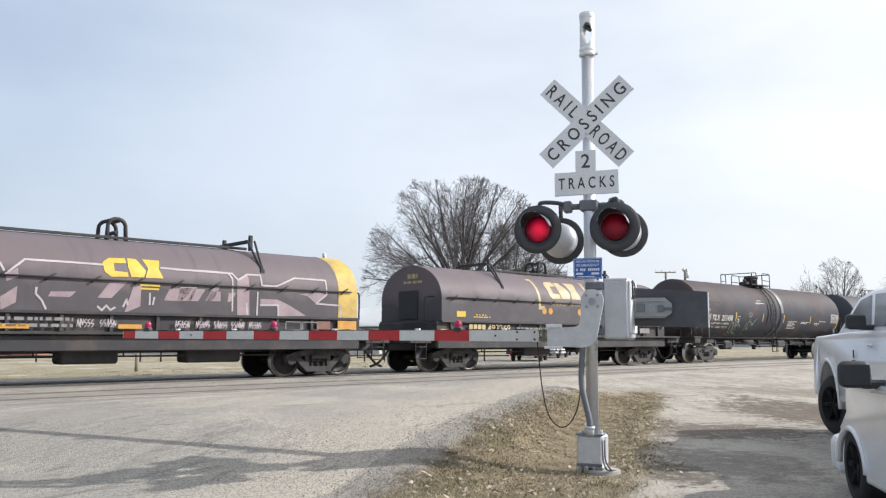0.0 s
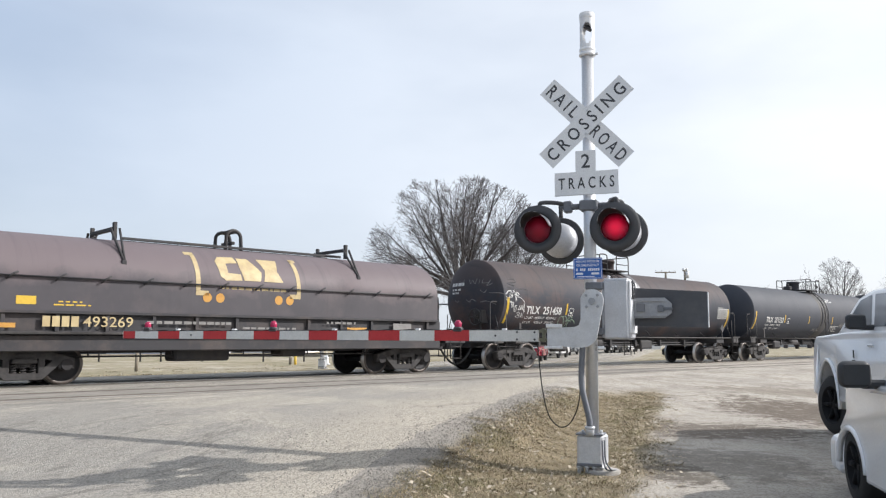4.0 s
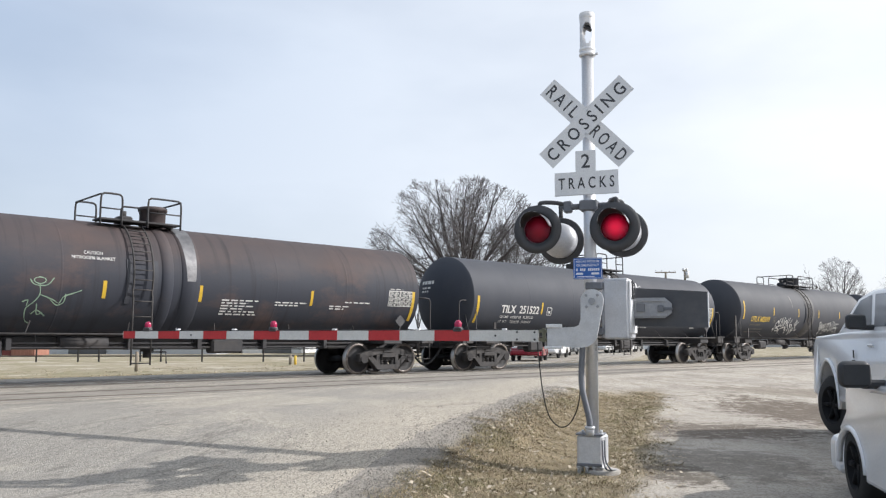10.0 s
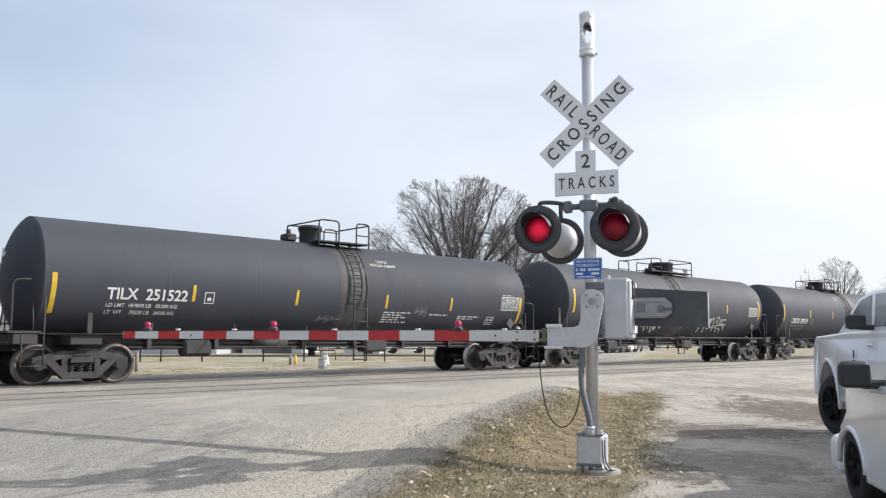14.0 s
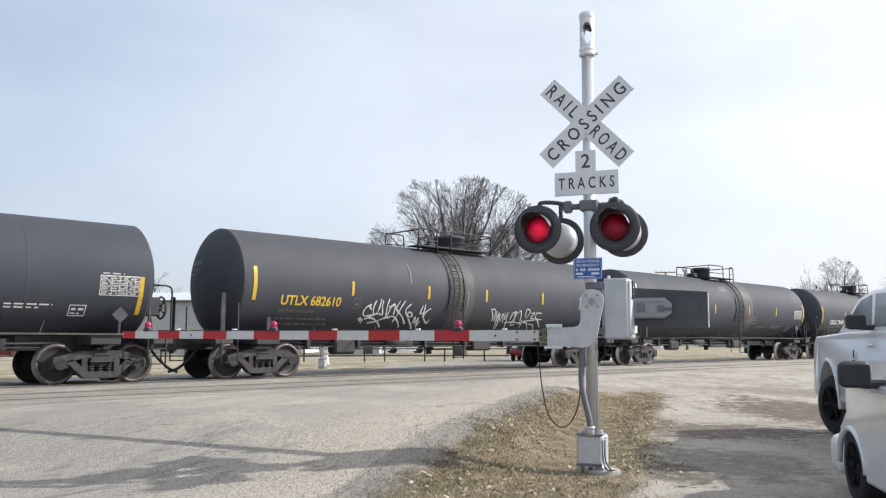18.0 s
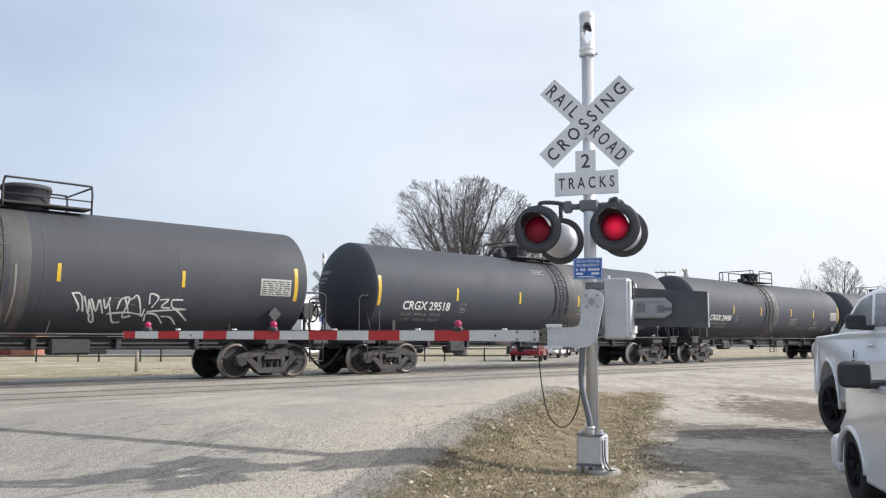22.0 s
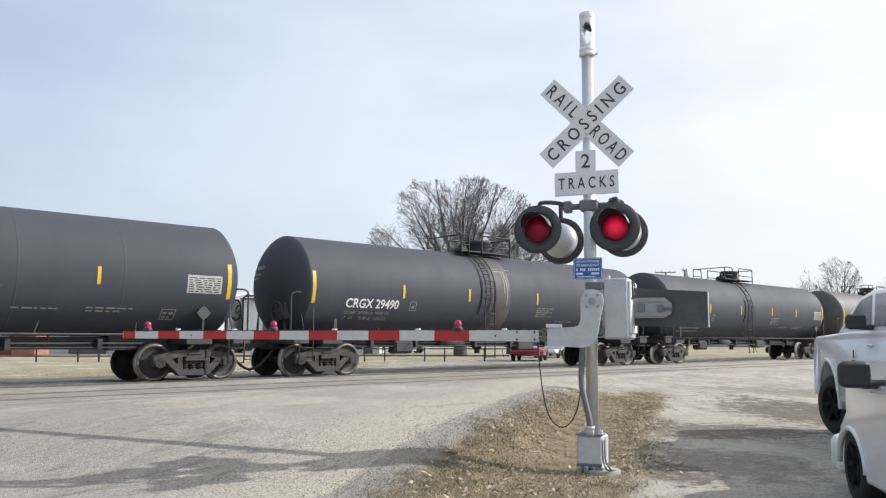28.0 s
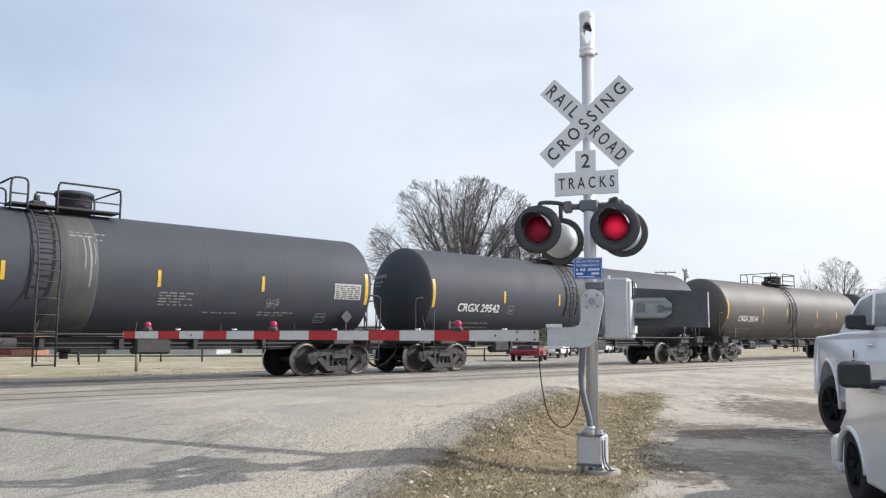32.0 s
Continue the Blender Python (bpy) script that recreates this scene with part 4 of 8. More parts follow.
    for k, (x, z, w, lines) in enumerate(style.get("prints", ((2.3, ZC - 0.62, 0.9, 4), (4.4, ZC - 0.66, 0.9, 2)))):
        painted("small_print", skin, [r for j in range(lines) for r in dashes(x, z - 0.07 * j, w * (1.0, 0.72, 0.9, 0.6, 0.95)[j % 5], 0.032, k * 7 + j + 20)], pale, car, kind="stuff")
    for x, z in style.get("tags", ()):
        tag = painted("frame_mark", skin, ring_rect(x, x + 0.37, z, z + 0.25, 0.02), pale, car, kind="stuff")
        painted("frame_print", skin, dashes(x + 0.05, z + 0.13, 0.27, 0.05, 3) + dashes(x + 0.05, z + 0.05, 0.2, 0.03, 4), pale, tag, 0.008, kind="stuff")
    for x, z0, z1, w in style.get("runs", ()):
        line_paint("paint_run", skin, car, [(x, z0), (x + 0.02, (z0 + z1) / 2), (x, z1)], w, GREY_INK, 0.012)
    # number on the left head
    hs = HeadSkin(L, R, ZC, depth)
    painted("head_number", hs, dashes(-0.85, ZC + 0.46, 0.72, 0.11, 81) + dashes(-0.8, ZC + 0.30, 0.5, 0.06, 82) + dashes(-0.8, ZC + 0.18, 0.4, 0.06, 83), pale, car, 0.006, kind="stuff")
    for g in style.get("graffiti", ()):
        scrawl(skin, car, *g)
    for runs, width, mat in style.get("tags_sprayed", ()):
        spray(skin, car, runs, width, mat)
    for runs, width, mat in style.get("head_tags", ()):
        spray(hs, car, runs, width, mat)
    TRAIN.append((car, s22))
    return car


PLACARD = material("weathered placard", (0.065, 0.065, 0.07), (0.05, 0.05, 0.055), 7, (0.6, 0.8), bump=0.02, dirt=(0.05, 0.05, 0.055), dirt_amount=0.7, dirt_scale=6)
DATA_PANEL = material("printed data panel", (0.46, 0.46, 0.44), (0.36, 0.36, 0.34), 9, (0.5, 0.7), bump=0)
LETTER_DARK = plain("dark print", (0.03, 0.03, 0.032), 0.6)
GREEN_SPRAY = material("pale green spray paint", (0.30, 0.42, 0.30), (0.22, 0.32, 0.24), 6, (0.5, 0.7), bump=0)
TILX = dict(panel_grid=True, strip_drop=(-0.34, -0.22), mark_drop=0.52, radius=1.40, axis=2.46, length=15.85, axle=7.85, bands=(0.02, 0.62), pale_band=0.62, ladder=-0.62, platform=(-1.45, 0.55), manway=(0.18, 0.33), strips=(-4.28, -1.47, 0.9, 4.2), end_strip=7.72, mark_x=-6.55, rail_h=0.62)
CRGX = dict(head=0.60, radius=1.455, axis=2.555, length=15.95, axle=8.05, bands=(-0.30,), ladder=-0.90, platform=(-2.0, 0.85), manway=(0.06, 0.42), strips=(-4.6, -1.65, 1.65, 4.45), end_strip=7.88, mark_x=-6.78, rail_h=0.58, notes=1.85)
UTLX = dict(radius=1.46, axis=2.57, length=15.5, axle=7.82, bands=(), ladder=-0.25, platform=(-1.2, 2.15), manway=(0.95, 0.52), strips=(-4.25, -1.3, 1.3, 4.2), end_strip=7.43, mark_x=-6.6, rail_h=0.55, ink=YELLOW_INK, posts=True, panel=6.35, seams=(-3.6, 1.0, 4.1))
tank_car(-31.64, TANK_RUSTY, "rust-stained black tank car with white marks and graffiti", dict(TILX, mark="TILX  251458", brake=-1, bands=(-0.16, 0.44), pale_band=0.44, ladder=-0.80, platform=(-1.63, 0.37), manway=(0.0, 0.33), strips=(-4.46, -1.65, 0.72, 4.02), mark_x=-6.73, print_ink=WHITE_INK, prints=((1.32, 2.0, 1.05, 6), (2.88, 1.99, 1.0, 2), (4.65, 1.94, 0.7, 2), (5.16, 2.06, 0.9, 1)), limits=(("LD LMT  188500 LB   85500 KG", 1.72), ("LT  WT     74500 LB   33800 KG", 1.68)),
         caution=((-2.13, 2.94), (-2.40, 2.82)), head_tags=[([[(-0.4, 3.09), (-0.24, 3.01), (-0.16, 3.12)], [(0.09, 3.12), (0.18, 2.98), (0.25, 3.09), (0.38, 2.96), (0.43, 3.14)], [(0.56, 3.11), (0.54, 2.97)], [(0.69, 3.12), (0.67, 2.99), (0.9, 2.99)], [(0.95, 3.07), (0.85, 2.88), (1.03, 2.96)]], 0.022, GREY_INK), ([[(1.58, 3.07), (1.82, 3.07), (1.89, 2.95), (1.53, 2.94), (1.85, 2.83)], [(1.49, 2.83), (1.74, 2.77), (1.51, 2.72)], [(1.79, 2.81), (1.87, 2.68), (2.1, 2.72), (2.4, 2.67)], [(0.96, 2.63), (1.34, 2.61), (1.61, 2.41)], [(1.7, 2.61), (2.03, 2.43)], [(0.62, 2.74), (0.76, 2.64), (0.87, 2.75)], [(-0, 2.42), (0.15, 2.34), (0.27, 2.43), (0.45, 2.35)], [(0.62, 2.32), (0.87, 2.35), (1.17, 2.24)], [(-0.64, 2.43), (-0.48, 2.35), (-0.38, 2.42)]], 0.022, GREY_INK)],
         tags_sprayed=[([[(-7.86, 2.55), (-7.79, 2.63), (-7.65, 2.71), (-7.63, 2.61), (-7.68, 2.47), (-7.81, 2.49), (-7.86, 2.55)], [(-7.75, 2.68), (-7.59, 2.72), (-7.52, 2.63), (-7.6, 2.5), (-7.73, 2.47)], [(-7.55, 2.45), (-7.4, 2.76), (-7.33, 2.36)], [(-7.5, 2.58), (-7.19, 2.56)], [(-7.31, 2.39), (-7.29, 2.67), (-7.13, 2.59)], [(-7.38, 2.52), (-7.07, 2.48), (-6.88, 2.34)], [(-7.86, 2.41), (-7.72, 2.36), (-7.45, 2.31)]], 0.024, WHITE_INK),
                       ([[(-7.65, 2.32), (-7.44, 2.28)], [(-7.56, 2.31), (-7.52, 2.12)], [(-7.49, 2.12), (-7.47, 2.27), (-7.37, 2.06), (-7.35, 2.23)], [(-7.26, 2.21), (-7.34, 2.18), (-7.27, 2.1), (-7.32, 2), (-7.38, 2.04)], [(-7.16, 2.07), (-7.11, 2.22), (-7.04, 2.08), (-7, 2.24), (-6.93, 2.08), (-6.89, 2.29), (-6.84, 1.96)], [(-7.18, 2.06), (-6.98, 2.1), (-6.8, 2.01)], [(-7.23, 1.95), (-7.14, 1.99), (-7.14, 1.88), (-7.22, 1.83), (-7.09, 1.79)], [(-7.06, 1.81), (-7.05, 1.97), (-6.95, 1.81), (-6.93, 1.96), (-6.85, 1.8)]], 0.022, WHITE_INK),
                       ([[(-4.42, 1.64), (-4.38, 1.46), (-4.45, 1.38), (-4.61, 1.46), (-4.75, 1.64), (-4.77, 1.81), (-4.68, 1.89), (-4.54, 1.82), (-4.42, 1.64)], [(-4.07, 1.48), (-4.15, 1.58), (-4.16, 1.69), (-4.1, 1.76), (-3.99, 1.78), (-3.87, 1.74), (-3.76, 1.65)], [(-4.58, 1.87), (-4.46, 1.91), (-4.26, 1.72), (-4.26, 1.42)], [(-4.39, 1.71), (-4.23, 1.76), (-4.03, 1.72)], [(-4.26, 1.72), (-4.18, 1.88), (-4.03, 1.86)], [(-4.45, 1.53), (-4.13, 1.4), (-3.76, 1.36)]], 0.028, GREEN_SPRAY),
                       ([[(-2.92, 2.3), (-2.95, 2.25), (-3.04, 2.22), (-3.12, 2.24), (-3.17, 2.29), (-3.13, 2.34), (-3.05, 2.36), (-2.96, 2.34), (-2.92, 2.3)], [(-3.25, 2.31), (-3.17, 2.21), (-3.03, 2.18), (-2.87, 2.21), (-2.76, 2.36)], [(-3.04, 2.21), (-3.02, 1.99), (-3.11, 1.83), (-3.25, 1.67), (-3.2, 1.44), (-3.07, 1.36)], [(-3.02, 1.99), (-2.75, 1.89), (-2.59, 1.8)], [(-3.05, 1.79), (-3, 1.57), (-2.89, 1.6)], [(-2.58, 1.82), (-2.51, 1.96), (-2.29, 2.05), (-2.15, 2.11)], [(-2.79, 1.88), (-2.63, 1.77), (-2.5, 1.84), (-2.48, 2.02)], [(-3.35, 1.82), (-3.24, 1.86), (-3.25, 1.74)], [(-3.12, 1.57), (-3.01, 1.65), (-2.82, 1.53)]], 0.024, GREEN_SPRAY)]))
tank_car(-13.32, TANK_BLACK, "clean black tank car with white reporting marks", dict(TILX, mark="TILX  251522", bands=(), dust_band=0.50, seams=(-5.1, -2.6, 0.02, 2.45, 5.2), ladder=0.64, platform=(-0.39, 1.43), manway=(-0.13, 0.33), strips=(-4.42, -1.42, 1.73, 4.40),
         print_ink=WHITE_INK, limits=(("LD LMT  187800 LB   85200 KG", 1.72), ("LT  WT     75200 LB   34100 KG", 1.68)), caution=((1.50, 3.31), (1.22, 3.19)), prints=((1.69, 1.82, 1.05, 5), (3.53, 1.79, 0.8, 1), (4.81, 1.76, 0.98, 2)), tags=[(6.16, 1.54)],
         graffiti=[(2.88, 1.72, 0.56, 0.34, 15, GREY_INK, 4, 0.02), (-0.62, 1.5, 0.85, 0.22, 16, GREY_INK, 4, 0.022)]))
tank_car(4.82, TANK_GREY, "dusty black tank car with yellow stencilled marks and white graffiti", dict(UTLX, ladder=-0.08, mark="UTLX 682610", motto="THE TANK CAR PEOPLE", print_ink=DIM_INK, prints=((2.3, 1.95, 0.9, 3),), runs=[(-2.05, 3.35, 2.75, 0.03), (0.42, 2.6, 1.4, 0.04)],
         dust_band=0.22, tags_sprayed=[([[(-3.84, 1.62), (-3.74, 1.65), (-3.75, 1.58), (-3.65, 1.61), (-3.65, 1.5)], [(-3.49, 2.05), (-3.65, 1.98), (-3.73, 1.84), (-3.65, 1.72), (-3.41, 1.74)], [(-3.69, 1.95), (-3.59, 2), (-3.45, 1.9)], [(-3.6, 1.65), (-3.33, 1.66), (-3.05, 1.55), (-2.82, 1.4)], [(-3.35, 2.17), (-3.4, 1.96), (-3.32, 1.77), (-3.2, 1.84), (-3.18, 2.02), (-3.17, 2.22)], [(-3.09, 2.18), (-3.08, 1.98), (-2.99, 1.76), (-3.14, 1.8)], [(-3.12, 1.8), (-3.36, 1.74), (-3.58, 1.61)], [(-3.41, 1.52), (-3.11, 1.57), (-2.82, 1.69), (-2.67, 1.67)], [(-2.87, 2.23), (-2.9, 1.98), (-2.83, 1.72)], [(-2.79, 1.74), (-2.75, 1.99), (-2.62, 2.08), (-2.56, 1.77)], [(-2.82, 1.99), (-2.62, 2.08)], [(-2.86, 1.67), (-2.54, 1.72), (-2.24, 1.55), (-2.08, 1.41)], [(-2.44, 2.18), (-2.52, 1.95), (-2.2, 1.73), (-1.94, 1.51)], [(-2.23, 2.21), (-2.37, 1.95), (-2.47, 1.56)], [(-1.98, 2.11), (-2.14, 1.94), (-2.01, 1.76), (-1.8, 1.74), (-1.89, 1.85), (-2.01, 1.85), (-1.93, 1.69), (-1.49, 1.35)], [(-1.65, 1.53), (-1.66, 1.72), (-1.53, 1.51), (-1.52, 1.7), (-1.42, 1.42), (-1.4, 1.61)], [(-1.48, 2.08), (-1.52, 1.84), (-1.37, 1.87)], [(-1.39, 2.11), (-1.37, 1.71)], [(-1.12, 2), (-1.28, 1.9), (-1.32, 1.73), (-1.07, 1.55), (-1.02, 1.67)]], 0.05, WHITE_INK),
                       ([[(1.62, 2.06), (1.83, 1.76), (1.82, 1.65)], [(1.62, 2.04), (1.82, 2.02), (1.95, 1.65)], [(1.9, 1.99), (2.08, 1.6), (2.02, 1.92)], [(2.02, 1.92), (2.26, 1.45), (2.17, 1.45), (2.11, 1.6)], [(2.07, 1.94), (2.24, 1.66), (2.25, 1.92), (2.41, 1.61)], [(2.35, 1.93), (2.44, 1.72), (2.49, 1.98)], [(2.47, 1.88), (2.69, 1.45), (2.89, 1.43)], [(2.71, 1.72), (2.75, 1.94), (2.94, 1.97), (2.88, 1.56), (3.08, 1.57)], [(2.83, 1.99), (3.01, 1.62)], [(2.98, 1.94), (3.13, 2.03), (3.33, 1.57), (3.36, 1.74)], [(2.51, 1.61), (2.96, 1.65), (3.34, 1.6)], [(3.44, 1.85), (3.42, 2.09), (3.63, 2.02), (3.52, 1.77)], [(3.68, 1.96), (3.89, 1.97), (3.75, 1.8), (3.98, 1.78)], [(4.26, 1.98), (3.99, 1.96), (4.06, 1.78), (4.36, 1.76)], [(3.45, 1.46), (3.43, 1.63), (3.69, 1.61), (3.93, 1.41)], [(3.82, 1.58), (4.06, 1.56), (4.29, 1.39)], [(3.43, 1.68), (3.83, 1.72), (4.4, 1.76)], [(4.14, 1.75), (4.53, 1.48)]], 0.042, WHITE_INK)]))
CRGX_PRINTS = ((1.66, 2.12, 0.95, 5), (2.87, 1.68, 1.0, 1), (4.44, 1.72, 1.1, 2))
tank_car(23.05, TANK_BLACK, "plain black tank car with white reporting marks", dict(CRGX, mark="CRGX 29518", bands=(), mark_x=-6.92, ladder=0.68, platform=(-1.05, 1.36), manway=(-0.24, 0.42), strips=(-4.67, -1.63, 1.68, 4.61), dust_band=1.60,
         limits=(("LD LMT  207000 LB   93850 KG", 1.65), ("LT  WT     75000 LB   35200 KG", 1.62)), prints=CRGX_PRINTS + ((-0.67, 3.50, 0.75, 3),), tags=[(6.22, 1.5)]))
tank_car(41.4, TANK_BLACK, "black tank car with white reporting marks and paint runs", dict(CRGX, mark="CRGX 29490", brake=-1, bands=(), mark_x=-6.74, platform=(-1.57, 0.85), strips=(-4.62, -1.80, 1.62, 4.45), dust_band=-0.32,
         limits=(("LD LMT  206900 LB   93800 KG", 1.65), ("LT  WT     78100 LB   36000 KG", 1.62)), prints=CRGX_PRINTS + ((-0.42, 3.40, 0.8, 3),), tags=[(6.27, 1.5)], runs=[(-0.12, 3.3, 2.6, 0.03), (0.0, 3.32, 2.2, 0.045), (0.1, 3.2, 2.7, 0.025)], graffiti=[(4.6, 1.82, 0.4, 0.3, 44, GREY_INK, 4, 0.02)]))
tank_car(59.85, TANK_BLACK, "dull black tank car with a white number", dict(CRGX, mark="CRGX 29542", bands=(), prints=CRGX_PRINTS))
tank_car(78.75, TANK_BROWN, "brownish black tank car with dim white lettering", dict(CRGX, mark="CRGX 29514", strips=(-4.3, -1.6, 2.2, 4.9)))
tank_car(97.2, TANK_GREY, "black tank car far back in the train", dict(CRGX, mark="CRGX 29530"))

SPRAY_PINK = material("faded mauve spray paint", (0.36, 0.28, 0.295), (0.28, 0.22, 0.235), 3, (0.6, 0.8), bump=0.0)
SPRAY_WHITE = material("faded white spray paint", (0.52, 0.46, 0.47), (0.42, 0.37, 0.38), 3, (0.6, 0.8), bump=0.0)
HOOD_YELLOW = material("weathered yellow paint", (0.62, 0.44, 0.10), (0.52, 0.36, 0.09), 3, (0.5, 0.7), bump=0.03, dirt=(0.25, 0.18, 0.10), dirt_amount=0.7, dirt_scale=1.5)
FADED_YELLOW = material("sun-faded yellow lettering", (0.58, 0.47, 0.25), (0.46, 0.36, 0.19), 4, (0.5, 0.7), bump=0.0, dirt=(0.3, 0.2, 0.14), dirt_amount=0.5, dirt_scale=3)


def hood_shell(x0, x1, lift=0.0, ends=True):
    bm = bmesh.new()
    sk = HoodSkin()
    angles = np.linspace(0, math.pi, 30)
    sec = [(-(sk.W + lift), 1.60), (-(sk.W + lift), 2.0)] + [(-(sk.W + lift) * math.cos(a), sk.Z0 + (sk.RISE + lift) * math.sin(a)) for a in angles] + [(sk.W + lift, 2.0), (sk.W + lift, 1.60)]
    rings = [[bm.verts.new((x, y, z)) for y, z in sec] for x in np.linspace(x0, x1, 9)]
    for A, B in zip(rings, rings[1:]):
        for k in range(len(sec) - 1):
            bm.faces.new((A[k], A[k + 1], B[k + 1], B[k])).smooth = True
    if ends:
        for ring in (rings[0], rings[-1]):
            for e in bm.faces.new(ring).edges:
                e.smooth = False
    return fixed(bm)


def coil_car(s22, label, style, half=7.75, axle=6.3):
    car = thing("coil_car", Matrix.Translation(track_point(s22, 0)) @ TRACK_ROT, label, "coil car", "cars of the goods train")
    frame_parts(car, half, axle, 6.5, 2.28, sill=False, rails=False)
    L, sk = 6.42, HoodSkin()
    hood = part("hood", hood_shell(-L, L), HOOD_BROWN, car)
    bm = boxes(((0, 0, 1.19), (13.2, 2.88, 0.80)), ((0, 0, 0.90), (2 * half - 0.2, 0.9, 0.42)), bevel=0.03)
    for sx in (-1, 1):
        box(bm, (sx * (half - 0.5), 0, 1.02), (0.9, 2.9, 0.22), 0.02)
    part("body", bm, COIL_BODY, car)
    for y in (-1.52, 1.52):
        part("side_ledge", boxes(((0, y, 1.15), (2 * half - 0.4, 0.16, 0.06)), bevel=0.01), BOGIE_STEEL, car)
        part("hood_flange", boxes(((0, y * 0.99, 1.60), (12.9, 0.10, 0.07)), bevel=0.01), COIL_BODY, car)
        part("side_sill", boxes(((0, y * 0.93, 0.93), (2 * half - 2.4, 0.10, 0.36)), bevel=0.02), COIL_BODY, car)
        for k in range(12):
            part("stake", boxes(((-6.0 + k * 1.09, y * 0.975, 1.38), (0.09, 0.07, 0.40)), bevel=0.01), COIL_BODY, car)
    for sx in (-1, 1):
        part("end_platform", boxes(((sx * (half - 0.55), 0, 1.16), (1.1, 2.95, 0.05))), FRAME_BLACK, car)
        part("end_door", boxes(((sx * (L + 0.02), 0.1, 2.15), (0.05, 0.95, 0.95)), bevel=0.02), FRAME_BLACK, hood)
        bm = bmesh.new()
        y = -1.12
        pipe(bm, curve_pts([(sx * (L + 0.02), y, 1.62), (sx * (L + 0.35), y, 1.6), (sx * (L + 0.38), y, 1.75), (sx * (L + 0.38), y, 2.28), (sx * (L + 0.3), y, 2.38), (sx * L, y, 2.4)], 4), 0.026)
        part("end_hand_rail", bm, FRAME_BLACK, hood)
    # clamp rod with hooks
    bm = bmesh.new()
    pipe(bm, [(-6.2, -1.545, 2.36), (6.2, -1.545, 2.36)], 0.02, 6)
    rod_ob = part("clamp_rod", bm, FRAME_BLACK, hood)
    for k in range(13):
        x = -5.9 + k * 0.985
        bm = bmesh.new()
        pipe(bm, [(x - 0.09, -1.55, 2.28), (x + 0.05, -1.58, 2.40), (x + 0.14, -1.55, 2.44)], 0.022, 6)
        part("hook", bm, FRAME_BLACK, rod_ob)
    # ridge rail, stacking brackets, lifting lugs
    top = sk.Z0 + sk.RISE
    for y in (-0.34, 0.34):
        part("ridge_rail", boxes(((0.2, y, top + 0.04), (6.6, 0.06, 0.07)), bevel=0.01), FRAME_BLACK, hood)
    for x in (-3.45, 3.4):
        bm = bmesh.new()
        for y in (-0.72, 0.72):
            sgn = -1 if y < 0 else 1
            box(bm, (x, y, top + 0.16), (0.09, 0.10, 0.42), 0.01)
            pipe(bm, [(x - 0.10, y, top + 0.22), (x, sgn * 1.36, 2.83)], 0.032, 6)
            pipe(bm, [(x + 0.12, y, top + 0.22), (x + 0.02, sgn * 1.36, 2.83)], 0.032, 6)
            box(bm, (x, sgn * 1.37, 2.80), (0.12, 0.06, 0.10), 0.01)
        box(bm, (x, 0, top + 0.21), (0.10, 1.5, 0.09), 0.01)
        part("stacking_bracket", bm, FRAME_BLACK, hood)
    for y in (-0.30, 0.30):
        bm = bmesh.new()
        pts = [(-0.30, y, top - 0.12), (-0.28, y, top + 0.25)] + [(-0.06 - 0.22 * math.cos(a), y, top + 0.32 + 0.2 * math.sin(a)) for a in np.linspace(0.2, math.pi - 0.2, 8)] + [(0.16, y, top + 0.25), (0.18, y, top - 0.12)]
        pipe(bm, pts, 0.05, 8)
        part("lifting_lug", bm, FRAME_BLACK, hood)
    bm = boxes(((-0.06, 0, top + 0.18), (0.10, 0.6, 0.08)), bevel=0.01)
    part("lug_tie", boxes(((-0.06, 0, top + 0.49), (0.34, 0.66, 0.05)), bevel=0.01), FRAME_BLACK, hood)
    part("lug_web", bm, FRAME_BLACK, hood)
    # equipment below
    for x, w, h in style["gear"]:
        part("under_box", boxes(((x, -0.7, 0.80 - h / 2 + 0.1), (w, 0.6, h)), bevel=0.05), FRAME_BLACK, car)
    bm = bmesh.new()
    pipe(bm, [(-5.0, -0.9, 0.62), (5.0, -0.9, 0.62)], 0.022, 6)
    for k in range(5):
        pipe(bm, [(-4.0 + 2 * k, -0.9, 0.62), (-4.0 + 2 * k, -0.9, 0.82)], 0.02, 6)
    part("brake_pipe", bm, FRAME_BLACK, car)
    TRAIN.append((car, s22))
    return car, hood, sk


# car with the clean hood: emblem as plain blocks, a bracket to each side, four dots
carB, hoodB, sk = coil_car(-49.2, "coil car with a faded brown hood and pale yellow markings", dict(gear=((-1.2, 1.5, 0.42), (1.5, 0.8, 0.34))))
painted("emblem", sk, [[(-1.02, 2.60), (-0.88, 2.50), (-0.42, 2.52), (-0.45, 2.68), (-0.80, 2.70), (-0.80, 2.95), (-0.45, 2.98), (-0.50, 3.14), (-0.95, 3.12), (-1.08, 3.0)],
                       [(-0.36, 2.52), (0.12, 2.52), (0.18, 2.76), (-0.10, 3.12), (-0.42, 3.12), (-0.44, 2.86)],
                       [(0.22, 2.52), (0.80, 2.52), (0.66, 2.82), (0.78, 3.13), (0.18, 3.13), (0.30, 2.82)]], FADED_YELLOW, hoodB, 0.008)
painted("emblem_line", sk, dashes(-1.05, 2.28, 1.95, 0.10, 41), FADED_YELLOW, hoodB, 0.006, kind="stuff")
painted("emblem_bracket", sk, [rect(-1.70, -1.58, 2.20, 3.18), rect(-1.70, -1.36, 2.10, 2.22), rect(-1.84, -1.58, 3.12, 3.20)], FADED_YELLOW, hoodB, 0.006)
